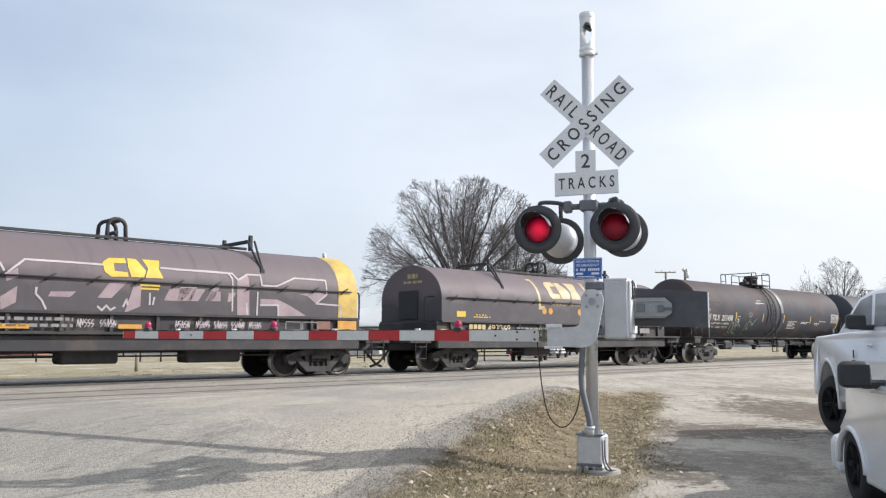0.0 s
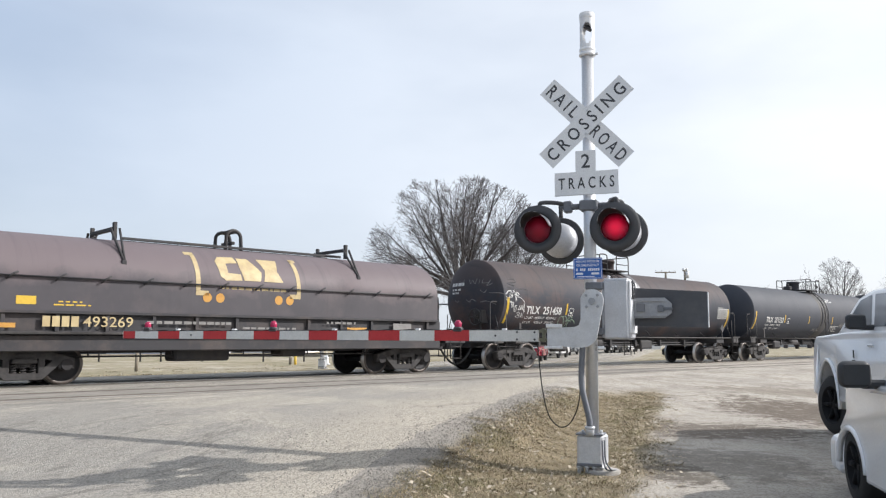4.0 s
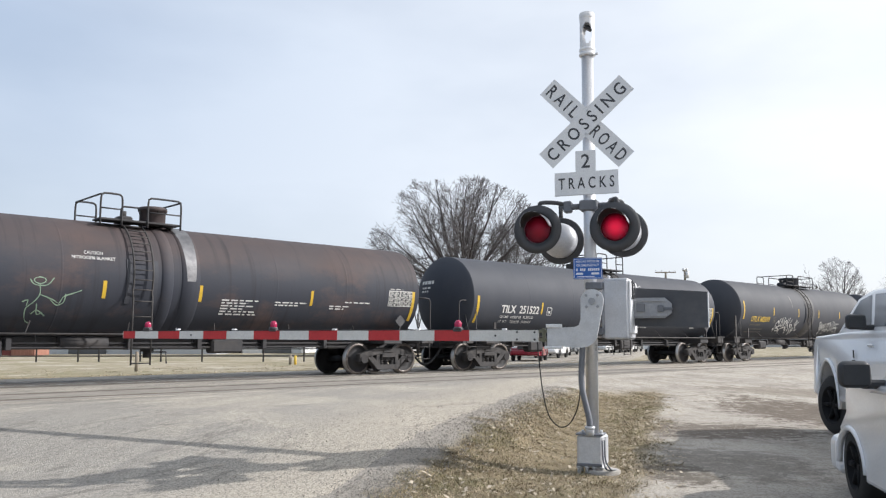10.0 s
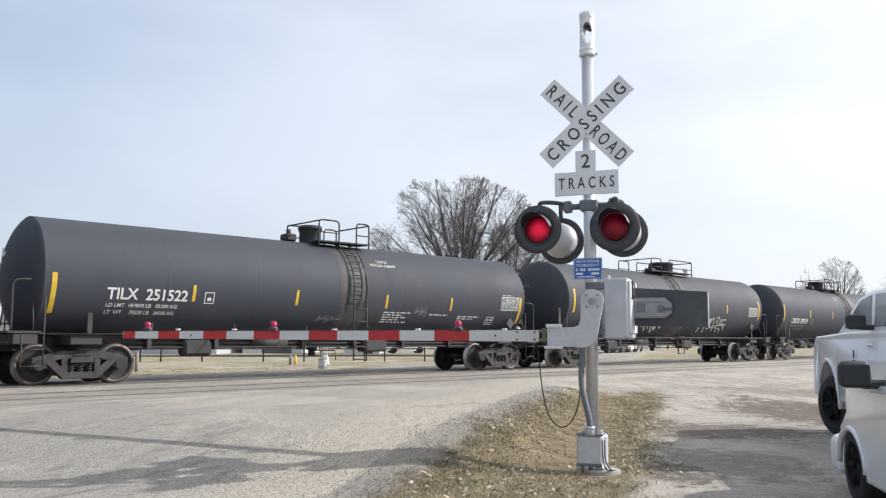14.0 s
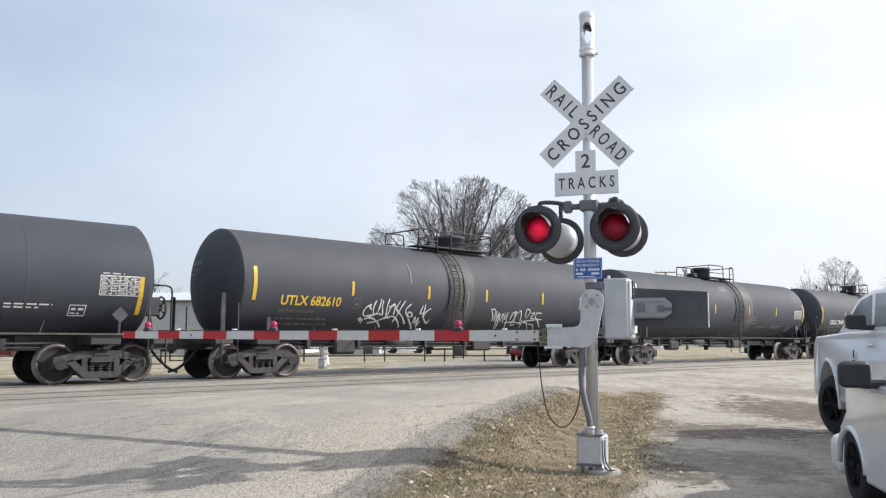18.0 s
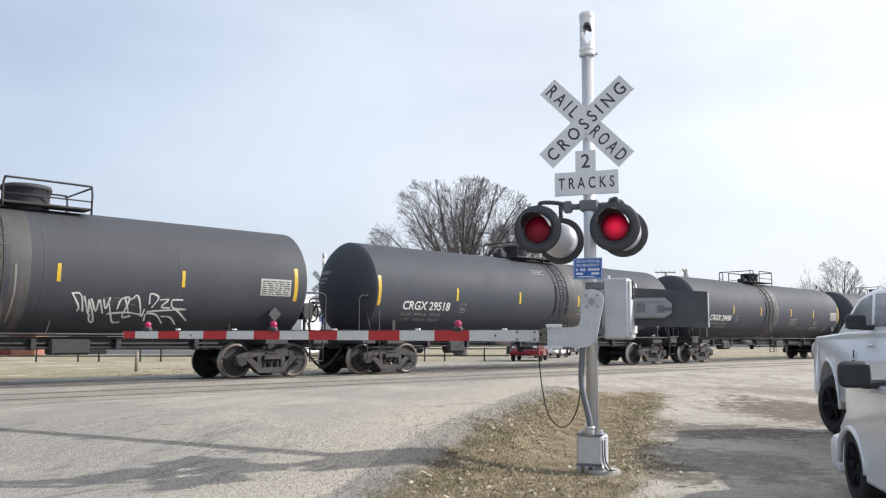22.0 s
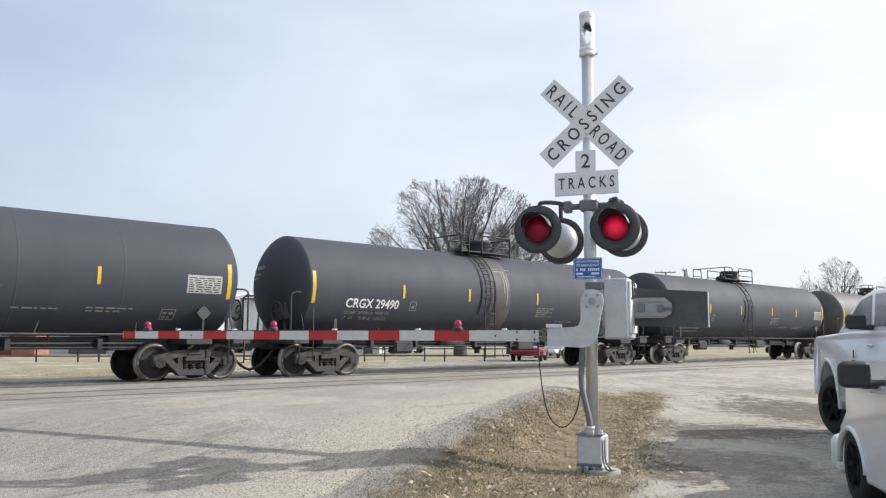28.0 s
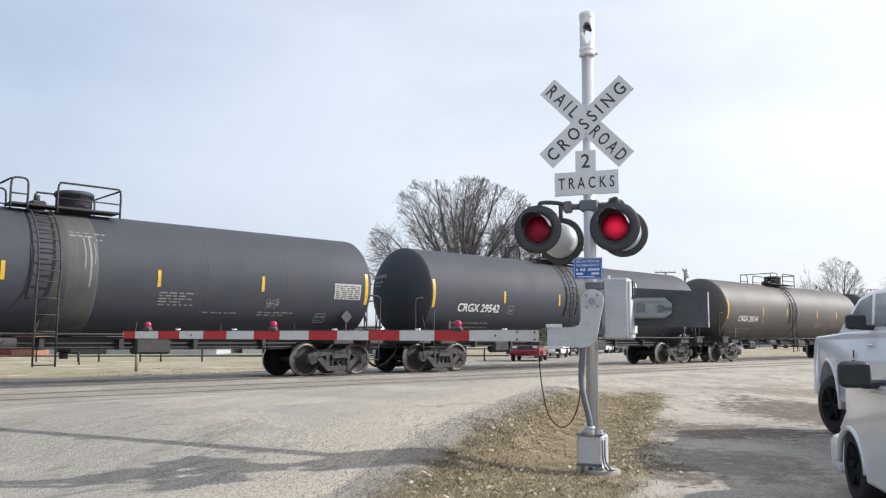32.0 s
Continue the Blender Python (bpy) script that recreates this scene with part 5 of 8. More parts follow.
painted("emblem_bracket", sk, [rect(1.22, 1.34, 2.20, 3.18), rect(1.00, 1.34, 2.10, 2.22), rect(1.22, 1.42, 3.12, 3.20)], FADED_YELLOW, hoodB, 0.006)
for x in (-1.39, -1.04, 0.66, 1.0):
    painted("emblem_dot", sk, [[(x + 0.12 * math.cos(a), 2.05 + 0.12 * math.sin(a)) for a in np.linspace(0, 2 * math.pi, 17)[:-1]]], ORANGE_INK, hoodB, 0.006)
painted("end_mark", EndSkin(), dashes(-0.15, 3.02, 0.5, 0.15, 33) + dashes(-0.35, 2.86, 0.95, 0.08, 34), FADED_YELLOW, hoodB, 0.006, kind="stuff")
painted("yellow_plate", sk, [rect(-5.76, -5.36, 1.76, 1.94)], YELLOW_INK, hoodB, 0.006)
painted("small_print", sk, dashes(-4.9, 1.82, 0.5, 0.03, 51) + dashes(-5.0, 1.75, 0.8, 0.03, 52), YELLOW_INK, hoodB, 0.006, kind="stuff")
painted("reporting_bar", FlatSkin(-1.52), [rect(-5.22 + 0.20 * k, -5.06 + 0.20 * k, 1.29, 1.52) for k in range(4)], FADED_YELLOW, carB, 0.006)
letters("car_number", "493269", FlatSkin(-1.52), -4.36, 1.29, 1.12, 0.235, FADED_YELLOW, carB, 0.004)
for r in (rect(-6.5, -5.75, 1.26, 1.36), rect(2.9, 3.6, 1.26, 1.36)):
    painted("orange_plate", FlatSkin(-1.52), [r], ORANGE_INK, carB, 0.004)
painted("small_print", FlatSkin(-1.52), dashes(-2.9, 1.38, 2.2, 0.07, 53) + dashes(-0.4, 1.28, 1.6, 0.05, 54) + dashes(2.2, 1.45, 1.0, 0.06, 55), GREY_INK, carB, 0.004, kind="stuff")
painted("head_bar", FlatSkin(-1.52), [rect(4.6, 5.3, 1.3, 1.5)], GREY_INK, carB, 0.004)

# car with the painted-over hood and yellow end
carA, hoodA, sk = coil_car(-65.4, "coil car with a graffiti-covered brown hood and a yellow end", dict(gear=((-0.8, 1.3, 0.45), (2.3, 1.5, 0.46))))
part("yellow_end", hood_shell(5.78, 6.43, 0.006, False), HOOD_YELLOW, hoodA, "weathered yellow hood end")
painted("emblem", sk, [[(-0.75, 2.55), (-0.60, 2.44), (-0.20, 2.46), (-0.22, 2.56), (-0.52, 2.58), (-0.52, 2.76), (-0.22, 2.78), (-0.24, 2.90), (-0.62, 2.88), (-0.78, 2.76)],
                       [(-0.14, 2.46), (0.16, 2.46), (0.22, 2.62), (0.02, 2.90), (-0.18, 2.90), (-0.20, 2.70)],
                       [(0.20, 2.46), (0.64, 2.46), (0.54, 2.68), (0.60, 2.90), (0.18, 2.90), (0.28, 2.68)]], YELLOW_INK, hoodA, 0.010)
painted("emblem_line", sk, [rect(0.08, 0.56, 2.26, 2.31), rect(0.10, 0.54, 2.18, 2.22)], YELLOW_INK, hoodA, 0.009)
for poly in ([[(2.59, 2.49), (2.87, 2.68), (2.94, 2.63), (2.97, 1.64), (2.62, 1.63)], [(3.28, 2.07), (3.8, 2.07), (4.17, 1.93), (4.7, 1.66), (3.83, 1.63), (3.81, 1.92), (3.29, 1.91)], [(4.48, 2.24), (5.11, 2.32), (5.36, 2.26), (5.02, 2), (4.74, 2.2)], [(1.06, 2.28), (1.51, 2.3), (1.37, 1.96), (1.01, 1.93)], [(1.93, 2.31), (2.12, 2.32), (1.93, 1.97), (1.73, 1.96)], [(2.37, 2.19), (2.58, 2.2), (2.43, 1.97), (2.34, 1.96)]]
             + [[(-2.89, 1.9), (-2.57, 2.14), (-2.58, 1.79), (-2.87, 1.62)], [(-2.81, 2.38), (-2.57, 2.53), (-2.56, 2.33), (-2.79, 2.23)], [(-1.89, 2.05), (-1.36, 2.07), (-1.49, 1.94), (-1.95, 1.94)], [(-0.63, 2.31), (-0.21, 2.35), (-0.58, 1.95), (-0.89, 1.95)], [(-0.09, 2.22), (0.11, 2.27), (0.1, 1.78), (-0.2, 1.65), (-0.26, 1.64)], [(0.8, 2.23), (1.42, 2.28), (1.13, 1.94), (0.67, 1.94)], [(1.42, 2.26), (1.73, 2.25), (1.54, 1.95), (1.29, 1.95)], [(1.89, 2.22), (2.14, 2.21), (2.15, 1.97), (1.75, 1.96)]]
             + [[(-5.6, 1.72), (-4.9, 1.72), (-4.3, 2.35), (-5.2, 2.35)], [(-4.0, 1.72), (-3.2, 1.72), (-3.0, 2.3), (-3.5, 2.3)]]):
    painted("graffiti_block", sk, [poly], SPRAY_PINK, hoodA, 0.006)
for runs in ([[(0.98, 2.7), (1.74, 2.71), (2.48, 2.69), (2.63, 2.53), (2.92, 2.69), (3.3, 2.69), (3.32, 2.42), (3.76, 2.42), (4.35, 2.67), (5.36, 2.66), (5.37, 2.26), (5.02, 2), (5.87, 1.97), (5.85, 1.65)], [(3.2, 2.24), (3.19, 1.65)], [(2.88, 1.94), (2.91, 1.65)], [(3.82, 1.92), (3.83, 1.63)], [(3.29, 1.91), (3.82, 1.92)]],
             [[(-2.92, 2.61), (-2.81, 2.39), (-2.43, 2.72), (-1.62, 2.72), (-0.78, 2.71)], [(0.6, 2.72), (1.42, 2.7), (2.37, 2.69), (2.47, 2.56), (2.48, 1.74)], [(-0.88, 1.75), (-0.78, 1.67), (-0.69, 1.78), (-0.59, 1.68), (-0.49, 1.74)], [(-0.3, 1.77), (-0.23, 1.94), (-0.2, 1.81)], [(-2.19, 2.12), (-2.2, 1.99), (-2.07, 1.85), (-1.98, 1.67)], [(0.43, 2), (0.4, 1.84)], [(0.32, 2.09), (0.32, 1.83)]],
             [[(-5.9, 2.2), (-5.2, 2.75), (-3.4, 2.72), (-2.92, 2.61)], [(-5.6, 1.72), (-4.8, 2.45), (-4.2, 2.42), (-4.0, 1.75), (-3.0, 1.72)]]):
    for pts in runs:
        line_paint("graffiti_outline", sk, hoodA, pts, 0.045, SPRAY_WHITE, 0.009)
fa = FlatSkin(-1.52)
for k, x in enumerate((-1.32, -0.82, 0.97, 1.5, 1.98, 2.45, 2.95)):
    scrawl(fa, carA, x, 1.27, 0.38, 0.22, 63 + k, SPRAY_WHITE, 5, 0.02)
for r in (rect(-3.6, -2.3, 1.24, 1.34), rect(-0.4, 0.15, 1.26, 1.36), rect(5.75, 6.4, 1.24, 1.55)):
    painted("orange_plate", fa, [r], ORANGE_INK, carA, 0.004)
painted("small_print", fa, dashes(-2.9, 1.42, 1.5, 0.07, 71) + dashes(-2.9, 1.28, 1.5, 0.07, 72) + ring_rect(4.05, 4.55, 1.26, 1.5, 0.025) + ring_rect(4.58, 5.1, 1.26, 1.5, 0.025), GREY_INK, carA, 0.004, kind="stuff")
painted("primer_patch", fa, [rect(5.05, 5.5, 1.3, 1.52)], material("red primer", (0.25, 0.12, 0.09), (0.2, 0.1, 0.08), 4, (0.6, 0.8)), carA, 0.004)


# ---- crossing signal ----
RED_SHEET = material("red reflective sheeting", (0.52, 0.03, 0.035), (0.44, 0.025, 0.03), 5, (0.35, 0.5), bump=0.02)
ARM_WHITE = material("dusty white reflective sheeting", (0.70, 0.70, 0.68), (0.62, 0.62, 0.60), 4, (0.4, 0.55), bump=0.02, dirt=(0.42, 0.40, 0.37), dirt_amount=0.3)
BLUE_SHEET = material("blue sign sheeting", (0.035, 0.14, 0.50), (0.03, 0.12, 0.44), 6, (0.35, 0.5), bump=0.02)
LETTER_BLACK = plain("black sign ink", (0.05, 0.052, 0.06), 0.5)
LETTER_WHITE = plain("white sign ink", (0.75, 0.78, 0.82), 0.5)
WEIGHT_GREY = material("weathered grey steel plate", (0.20, 0.21, 0.235), (0.16, 0.17, 0.19), 3, (0.5, 0.7), metal=0.2, bump=0.08, dirt=(0.10, 0.10, 0.10), dirt_amount=0.4)
WEIGHT_DARK = material("grimy black weight plate", (0.060, 0.063, 0.074), (0.085, 0.087, 0.096), 4, (0.5, 0.7), bump=0.08, dirt=(0.14, 0.14, 0.145), dirt_amount=0.4, dirt_scale=3)
ARM_GREY = material("dull galvanised steel", (0.38, 0.39, 0.41), (0.32, 0.33, 0.35), 6, (0.45, 0.6), metal=0.3, bump=0.05)
CONCRETE = material("pale concrete", (0.42, 0.40, 0.37), (0.33, 0.31, 0.28), 5, (0.8, 0.95), bump=0.3)


def led_material(name, low, high, middle):
    """A board of small red lamps: dots between low and high, dimming from middle towards the rim."""
    k = Nodes(name)
    dots = k.n.new("ShaderNodeTexVoronoi")
    dots.inputs["Scale"].default_value, dots.inputs["Randomness"].default_value = 62, 0.15
    k.l.new(k.tc, dots.inputs["Vector"])
    far = k.n.new("ShaderNodeVectorMath")
    far.operation = "LENGTH"
    k.l.new(k.tc, far.inputs[0])
    power = k.calc("MULTIPLY", k.rng(dots.outputs["Distance"], 0.15, 0.55, high, low), k.rng(far.outputs["Value"], 0.0, 0.132, middle, 0.02))
    k.bs.inputs["Emission Color"].default_value = (1.0, 0.11, 0.26, 1)
    k.l.new(power, k.bs.inputs["Emission Strength"])
    return k.done((0.20, 0.01, 0.03), 0.4)


LED_GLOW, LED_DIM = led_material("lit red lamp", 0.7, 2.6, 1.75), led_material("fading red lamp", 0.3, 0.7, 0.8)
SMALL_LAMP = plain("small red lamp lens", (0.36, 0.016, 0.07), 0.25, emit=0.06)


def red_lens_material():
    m = bpy.data.materials.new("red lens")
    m.use_nodes = True
    b = m.node_tree.nodes["Principled BSDF"]
    b.inputs["Base Color"].default_value = (0.40, 0.045, 0.10, 1)
    b.inputs["Roughness"].default_value = 0.16
    b.inputs["Transmission Weight"].default_value = 0.85
    b.inputs["IOR"].default_value = 1.3
    return m


RED_LENS = red_lens_material()
SIG = Matrix.Translation((1.60, 8.89, 0.0)) @ Matrix.Rotation(radians(-21.4), 4, "Z") @ Matrix.Rotation(radians(0.35), 4, "Y")
sig = thing("crossing_signal", SIG, "silver crossing signal with crossbuck, red lamps and lowered striped gate", "crossing signal")
FLASHERS = []

bm = bmesh.new()
rod(bm, (0, 0, 0.36), (0, 0, 4.62), 0.066, 28)
part("mast", bm, MAST_PAINT, sig)


def bell():
    """Cylindrical bell on the mast top, with an open oval window through both sides."""
    bm = bmesh.new()
    n, rows = 44, 22
    z0, z1, r = 4.60, 5.08, 0.082
    ring = [[bm.verts.new((r * math.cos(2 * math.pi * k / n), r * math.sin(2 * math.pi * k / n), z0 + (z1 - z0) * j / rows)) for k in range(n)] for j in range(rows + 1)]
    for j in range(rows):
        for k in range(n):
            a = 2 * math.pi * (k + 0.5) / n
            z = z0 + (z1 - z0) * (j + 0.5) / rows
            c = math.cos(a) * r
            if ((c - 0.016) / 0.056) ** 2 + ((z - 4.835) / 0.122) ** 2 < 1:
                continue
            bm.faces.new((ring[j][k], ring[j][(k + 1) % n], ring[j + 1][(k + 1) % n], ring[j + 1][k])).smooth = True
    lathe(bm, [(0.0, 5.085), (0.070, 5.085), (0.085, 5.07), (0.085, 5.02), (0.082, 5.015)], 44)
    lathe(bm, [(0.082, 4.67), (0.088, 4.665), (0.088, 4.64), (0.082, 4.635)], 44)
    lathe(bm, [(0.066, 4.58), (0.091, 4.585), (0.091, 4.61), (0.082, 4.615)], 44)
    return bm


bell_ob = part("bell", fixed(bell()), SIGN_WHITE, sig)
bm = bmesh.new()
lathe(bm, [(0.0, 0.0), (0.05, 0.0), (0.05, 0.02), (0.02, 0.045), (0.0, 0.045)], 18, Matrix.Translation((0.0, 0.01, 4.90)) @ Matrix.Rotation(radians(35), 4, "Y"))
part("gong", fixed(bm), BLACK_PAINT, bell_ob)
part("clamp_bolt", boxes(((0.095, 0, 4.60), (0.05, 0.02, 0.02))), GALV, bell_ob)


def sign_text(words, cap, width, x, z, y, parent, mat):
    """Letters centred on (x, z), stretched to that width and cap height."""
    me = text_mesh(words, 1.0, 0.0, 1.0, "CENTER", 0.012)
    co = [v.co.copy() for v in me.vertices]
    x0, x1 = min(c.x for c in co), max(c.x for c in co)
    z0, z1 = min(c.z for c in co), max(c.z for c in co)
    for v in me.vertices:
        v.co = (x + ((v.co.x - x0) / (x1 - x0) - 0.5) * width, y, z + ((v.co.z - z0) / (z1 - z0) - 0.5) * cap)
    return mesh_part("lettering", me, mat, parent)


def board(name, w, h, m, mat, parent):
    bm = boxes(((0, 0, 0), (w, 0.004, h)), bevel=0.0012)
    ob = part(name, bm, mat, parent)
    ob.matrix_basis = m
    return ob


XC = Vector((-0.008, 0, 3.80))
b1 = board("crossbuck_board", 1.25, 0.235, Matrix.Translation(XC + Vector((0, -0.088, 0))) @ Matrix.Rotation(radians(46), 4, "Y"), SIGN_WHITE, sig)
b2 = board("crossbuck_board", 1.22, 0.235, Matrix.Translation(XC + Vector((0, -0.098, 0))) @ Matrix.Rotation(radians(-42), 4, "Y"), SIGN_WHITE, sig)
sign_text("R A I L", 0.145, 0.43, -0.365, 0, -0.0035, b1, LETTER_BLACK)
sign_text("R O A D", 0.145, 0.47, 0.355, 0, -0.0035, b1, LETTER_BLACK)
sign_text("C R O S S I N G", 0.145, 1.11, 0.0, 0, -0.0035, b2, LETTER_BLACK)
for dx, dz in ((0.02, 0.13), (0.0, -0.13)):
    bm = bmesh.new()
    rod(bm, XC + Vector((dx, -0.099, dz)), XC + Vector((dx, -0.108, dz)), 0.012, 8)
    part("sign_bolt", bm, GALV, sig)
part("sign_bracket", boxes(((0.03, -0.075, 3.83), (0.10, 0.025, 0.30)), ((0.03, -0.075, 3.2), (0.10, 0.03, 0.3)), bevel=0.004), GALV, sig)

bm = bmesh.new()
prism(bm, [(-0.366, 2.997), (0.338, 2.997), (0.338, 3.248), (0.094, 3.248), (0.094, 3.482), (-0.13, 3.482), (-0.13, 3.248), (-0.366, 3.248)], -0.096, -0.092)
plate = part("track_count_sign", fixed(bm), SIGN_WHITE, sig)
sign_text("2", 0.155, 0.095, -0.018, 3.365, -0.0985, plate, LETTER_BLACK)
sign_text("T R A C K S", 0.128, 0.615, -0.014, 3.122, -0.0985, plate, LETTER_BLACK)
part("sign_rim", boxes(((-0.014, -0.094, 2.991), (0.708, 0.010, 0.010)), bevel=0.002), GALV, plate)

# cross arm with terminal box
bm = boxes(((0.0, 0.0, 2.875), (0.20, 0.17, 0.12)), bevel=0.015)
for sx in (-1, 1):
    rod(bm, (sx * 0.08, 0, 2.875), (sx * 0.33, 0, 2.875), 0.034, 14)
box(bm, (-0.24, 0, 2.875), (0.09, 0.10, 0.13), 0.015)
box(bm, (0.26, 0, 2.90), (0.09, 0.09, 0.10), 0.015)
arm = part("cross_arm", bm, WEIGHT_GREY, sig)
for x0, x1, y in ((-0.24, -0.53, -0.10), (0.22, 0.312, -0.10), (-0.24, -0.35, 0.12), (0.22, 0.335, 0.12)):
    bm = bmesh.new()
    pipe(bm, curve_pts([(x0, 0, 2.90), ((x0 + x1) / 2, y * 0.6, 2.925), (x1, y, 2.92), (x1, y, 2.86), (x1, y, 2.78)], 5), 0.024, 10)
    part("lamp_bracket", bm, BLACK_PAINT, arm)


def lamp_unit(x, y, z, face, first):
    """A flashing lamp: black background disc, half-round visor, red lens, LED disc and domed housing. face: -1 to the camera, 1 away."""
    m = Matrix.Translation((x, y, z)) @ Matrix.Rotation(math.pi if face > 0 else 0, 4, "Z")
    bm = bmesh.new()
    lathe(bm, [(0.152, -0.004), (0.254, -0.004), (0.267, 0.004), (0.267, 0.012), (0.152, 0.012), (0.152, -0.004)], 56, m @ AY)
    disc = part("background_disc", fixed(bm), BLACK_PAINT, sig)
    bm = bmesh.new()
    rows = []
    for j in range(9):
        row = []
        for k in range(33):
            a = radians(8 + 166 * k / 32)
            depth = 0.012 + 0.27 * (j / 8) * max(0.0, math.sin(a)) ** 0.45
            row.append(bm.verts.new((0.162 * math.cos(a), -0.005 - depth, 0.162 * math.sin(a))))
        rows.append(row)
    for A, B in zip(rows, rows[1:]):
        for k in range(32):
            bm.faces.new((A[k], A[k + 1], B[k + 1], B[k])).smooth = True
    bmesh.ops.transform(bm, matrix=m, verts=bm.verts)
    bmesh.ops.recalc_face_normals(bm, faces=bm.faces)
    bmesh.ops.solidify(bm, geom=bm.faces[:], thickness=0.004)
    bmesh.ops.recalc_face_normals(bm, faces=bm.faces)
    reach = [math.hypot(f.calc_center_median().x - x, f.calc_center_median().z - z) for f in bm.faces]
    for f, r in zip(bm.faces, reach):
        f.material_index = 1 if r > (max(reach) + min(reach)) / 2 and face < 0 else 0
    part("visor", bm, [RUBBER, ALU_PAINT], disc, "black-lined visor with a bare metal outside")
    bm = bmesh.new()
    lathe(bm, [(0.0, 0.042), (0.05, 0.039), (0.10, 0.027), (0.135, 0.010), (0.150, -0.006), (0.150, -0.012), (0.0, 0.028)], 40, m @ AY)
    part("lens", fixed(bm), RED_LENS, disc, "convex red lens")
    bm = bmesh.new()
    lathe(bm, [(0.152, 0.0), (0.200, -0.02), (0.196, -0.08), (0.165, -0.14), (0.10, -0.18), (0.04, -0.195), (0.0, -0.197)], 40, m @ AY)
    rod(bm, m @ Vector((0.06, 0.182, 0.05)), m @ Vector((0.06, 0.20, 0.05)), 0.012, 8)
    rod(bm, m @ Vector((-0.05, 0.172, -0.09)), m @ Vector((-0.05, 0.195, -0.09)), 0.010, 8)
    part("housing", fixed(bm), ALU_PAINT, disc, "silver domed back")
    if face < 0:
        bm = bmesh.new()
        lathe(bm, [(0.0, 0.001), (0.140, 0.0005), (0.140, -0.0005), (0.0, -0.001)], 28, AY)
        fixed(bm)
        for f in bm.faces:        # lamps on the front face; the back glows faintly to tint the unlit lens
            f.material_index = 0 if f.normal.y < -0.5 else 1
        led = part("led_disc", bm, [LED_GLOW, LED_DIM], disc, "red lit disc of small lamps")
        led.location = (x, y + 0.035, z)
        FLASHERS.append((led, Vector((x, y + 0.035, z)), first))
    return disc


lamp_unit(-0.530, -0.22, 2.610, -1, True)
lamp_unit(0.310, -0.22, 2.602, -1, False)
lamp_unit(-0.372, 0.20, 2.525, 1, False)
lamp_unit(0.335, 0.20, 2.585, 1, True)

# blue notice: two lines of words, the rest plain bars
bl = board("notice_sign", 0.312, 0.228, Matrix.Translation((-0.008, -0.105, 2.176)), BLUE_SHEET, sig)
sign_text("REPORT PROBLEM", 0.024, 0.25, 0, 0.076, -0.0035, bl, LETTER_WHITE)
sign_text("OR EMERGENCY", 0.028, 0.25, 0, 0.036, -0.0035, bl, LETTER_WHITE)
part("number_bar", boxes(*[(((k - 5.5) * 0.0215, -0.003, -0.012), (0.016, 0.002, 0.028)) for k in range(12) if k not in (1, 5)]), LETTER_WHITE, bl)
part("number_bar", boxes(((-0.09, -0.003, -0.056), (0.075, 0.002, 0.022)), ((0.082, -0.003, -0.056), (0.085, 0.002, 0.022)), ((-0.02, -0.003, -0.088), (0.19, 0.002, 0.008))), LETTER_WHITE, bl)
bm = bmesh.new()
for (a, b) in (((-0.147, 0.104), (0.147, 0.104)), ((-0.147, -0.104), (0.147, -0.104)), ((-0.147, -0.104), (-0.147, 0.104)), ((0.147, -0.104), (0.147, 0.104))):
    c, d = Vector((a[0], -0.003, a[1])), Vector((b[0], -0.003, b[1]))
    box(bm, (c + d) / 2, (abs(d.x - c.x) + 0.004, 0.002, abs(d.z - c.z) + 0.004))
part("border", bm, LETTER_WHITE, bl)

# gate mechanism
bm = boxes(((0.275, 0.20, 1.735), (0.27, 0.50, 0.64)), bevel=0.02)
box(bm, (0.14, 0.10, 1.72), (0.03, 0.26, 0.58), 0.006)
mech = part("gate_mechanism", bm, ALU_PAINT, sig)
# white cover paints the sunlit right face of the grey box
part("cover", boxes(((0.420, 0.20, 1.76), (0.024, 0.46, 0.56)), bevel=0.008), SIGN_WHITE, mech)
bm = boxes(((0.440, 0.08, 1.97), (0.02, 0.03, 0.16)), ((0.440, 0.08, 1.87), (0.03, 0.06, 0.05)), ((0.438, 0.24, 1.78), (0.02, 0.14, 0.03)), ((0.438, 0.24, 1.70), (0.02, 0.14, 0.03)), bevel=0.004)
pipe(bm, curve_pts([(0.435, 0.02, 2.03), (0.47, 0.02, 2.0), (0.47, 0.02, 1.88), (0.435, 0.02, 1.85)], 4), 0.008, 6)
part("latch", bm, BLACK_PAINT, mech)
part("lid", boxes(((0.275, 0.20, 2.06), (0.25, 0.46, 0.02)), ((0.18, 0.1, 2.085), (0.03, 0.03, 0.05)), bevel=0.006), SIGN_WHITE, mech)
for z in (1.99, 1.50):
    part("clamp", boxes(((0.05, 0.02, z), (0.19, 0.19, 0.08)), bevel=0.012), WEIGHT_GREY, mech)

bm = bmesh.new()
out = [(0.058 + 0.122 * math.cos(a), 1.822 + 0.122 * math.sin(a)) for a in np.linspace(-0.12, math.pi, 15)]
out += [(-0.066, 1.62), (-0.085, 1.565), (-0.13, 1.545), (-0.43, 1.53), (-0.43, 1.345), (-0.06, 1.325), (0.0, 1.335)]
out += [(-0.02 + 0.13 * math.cos(a), 1.48 + 0.14 * math.sin(a)) for a in np.linspace(-1.15, -0.1, 7)]
prism(bm, out, -0.235, -0.205)
bracket = part("arm_bracket", fixed(bm), GALV, sig, "galvanised bent arm plate")
bm = bmesh.new()
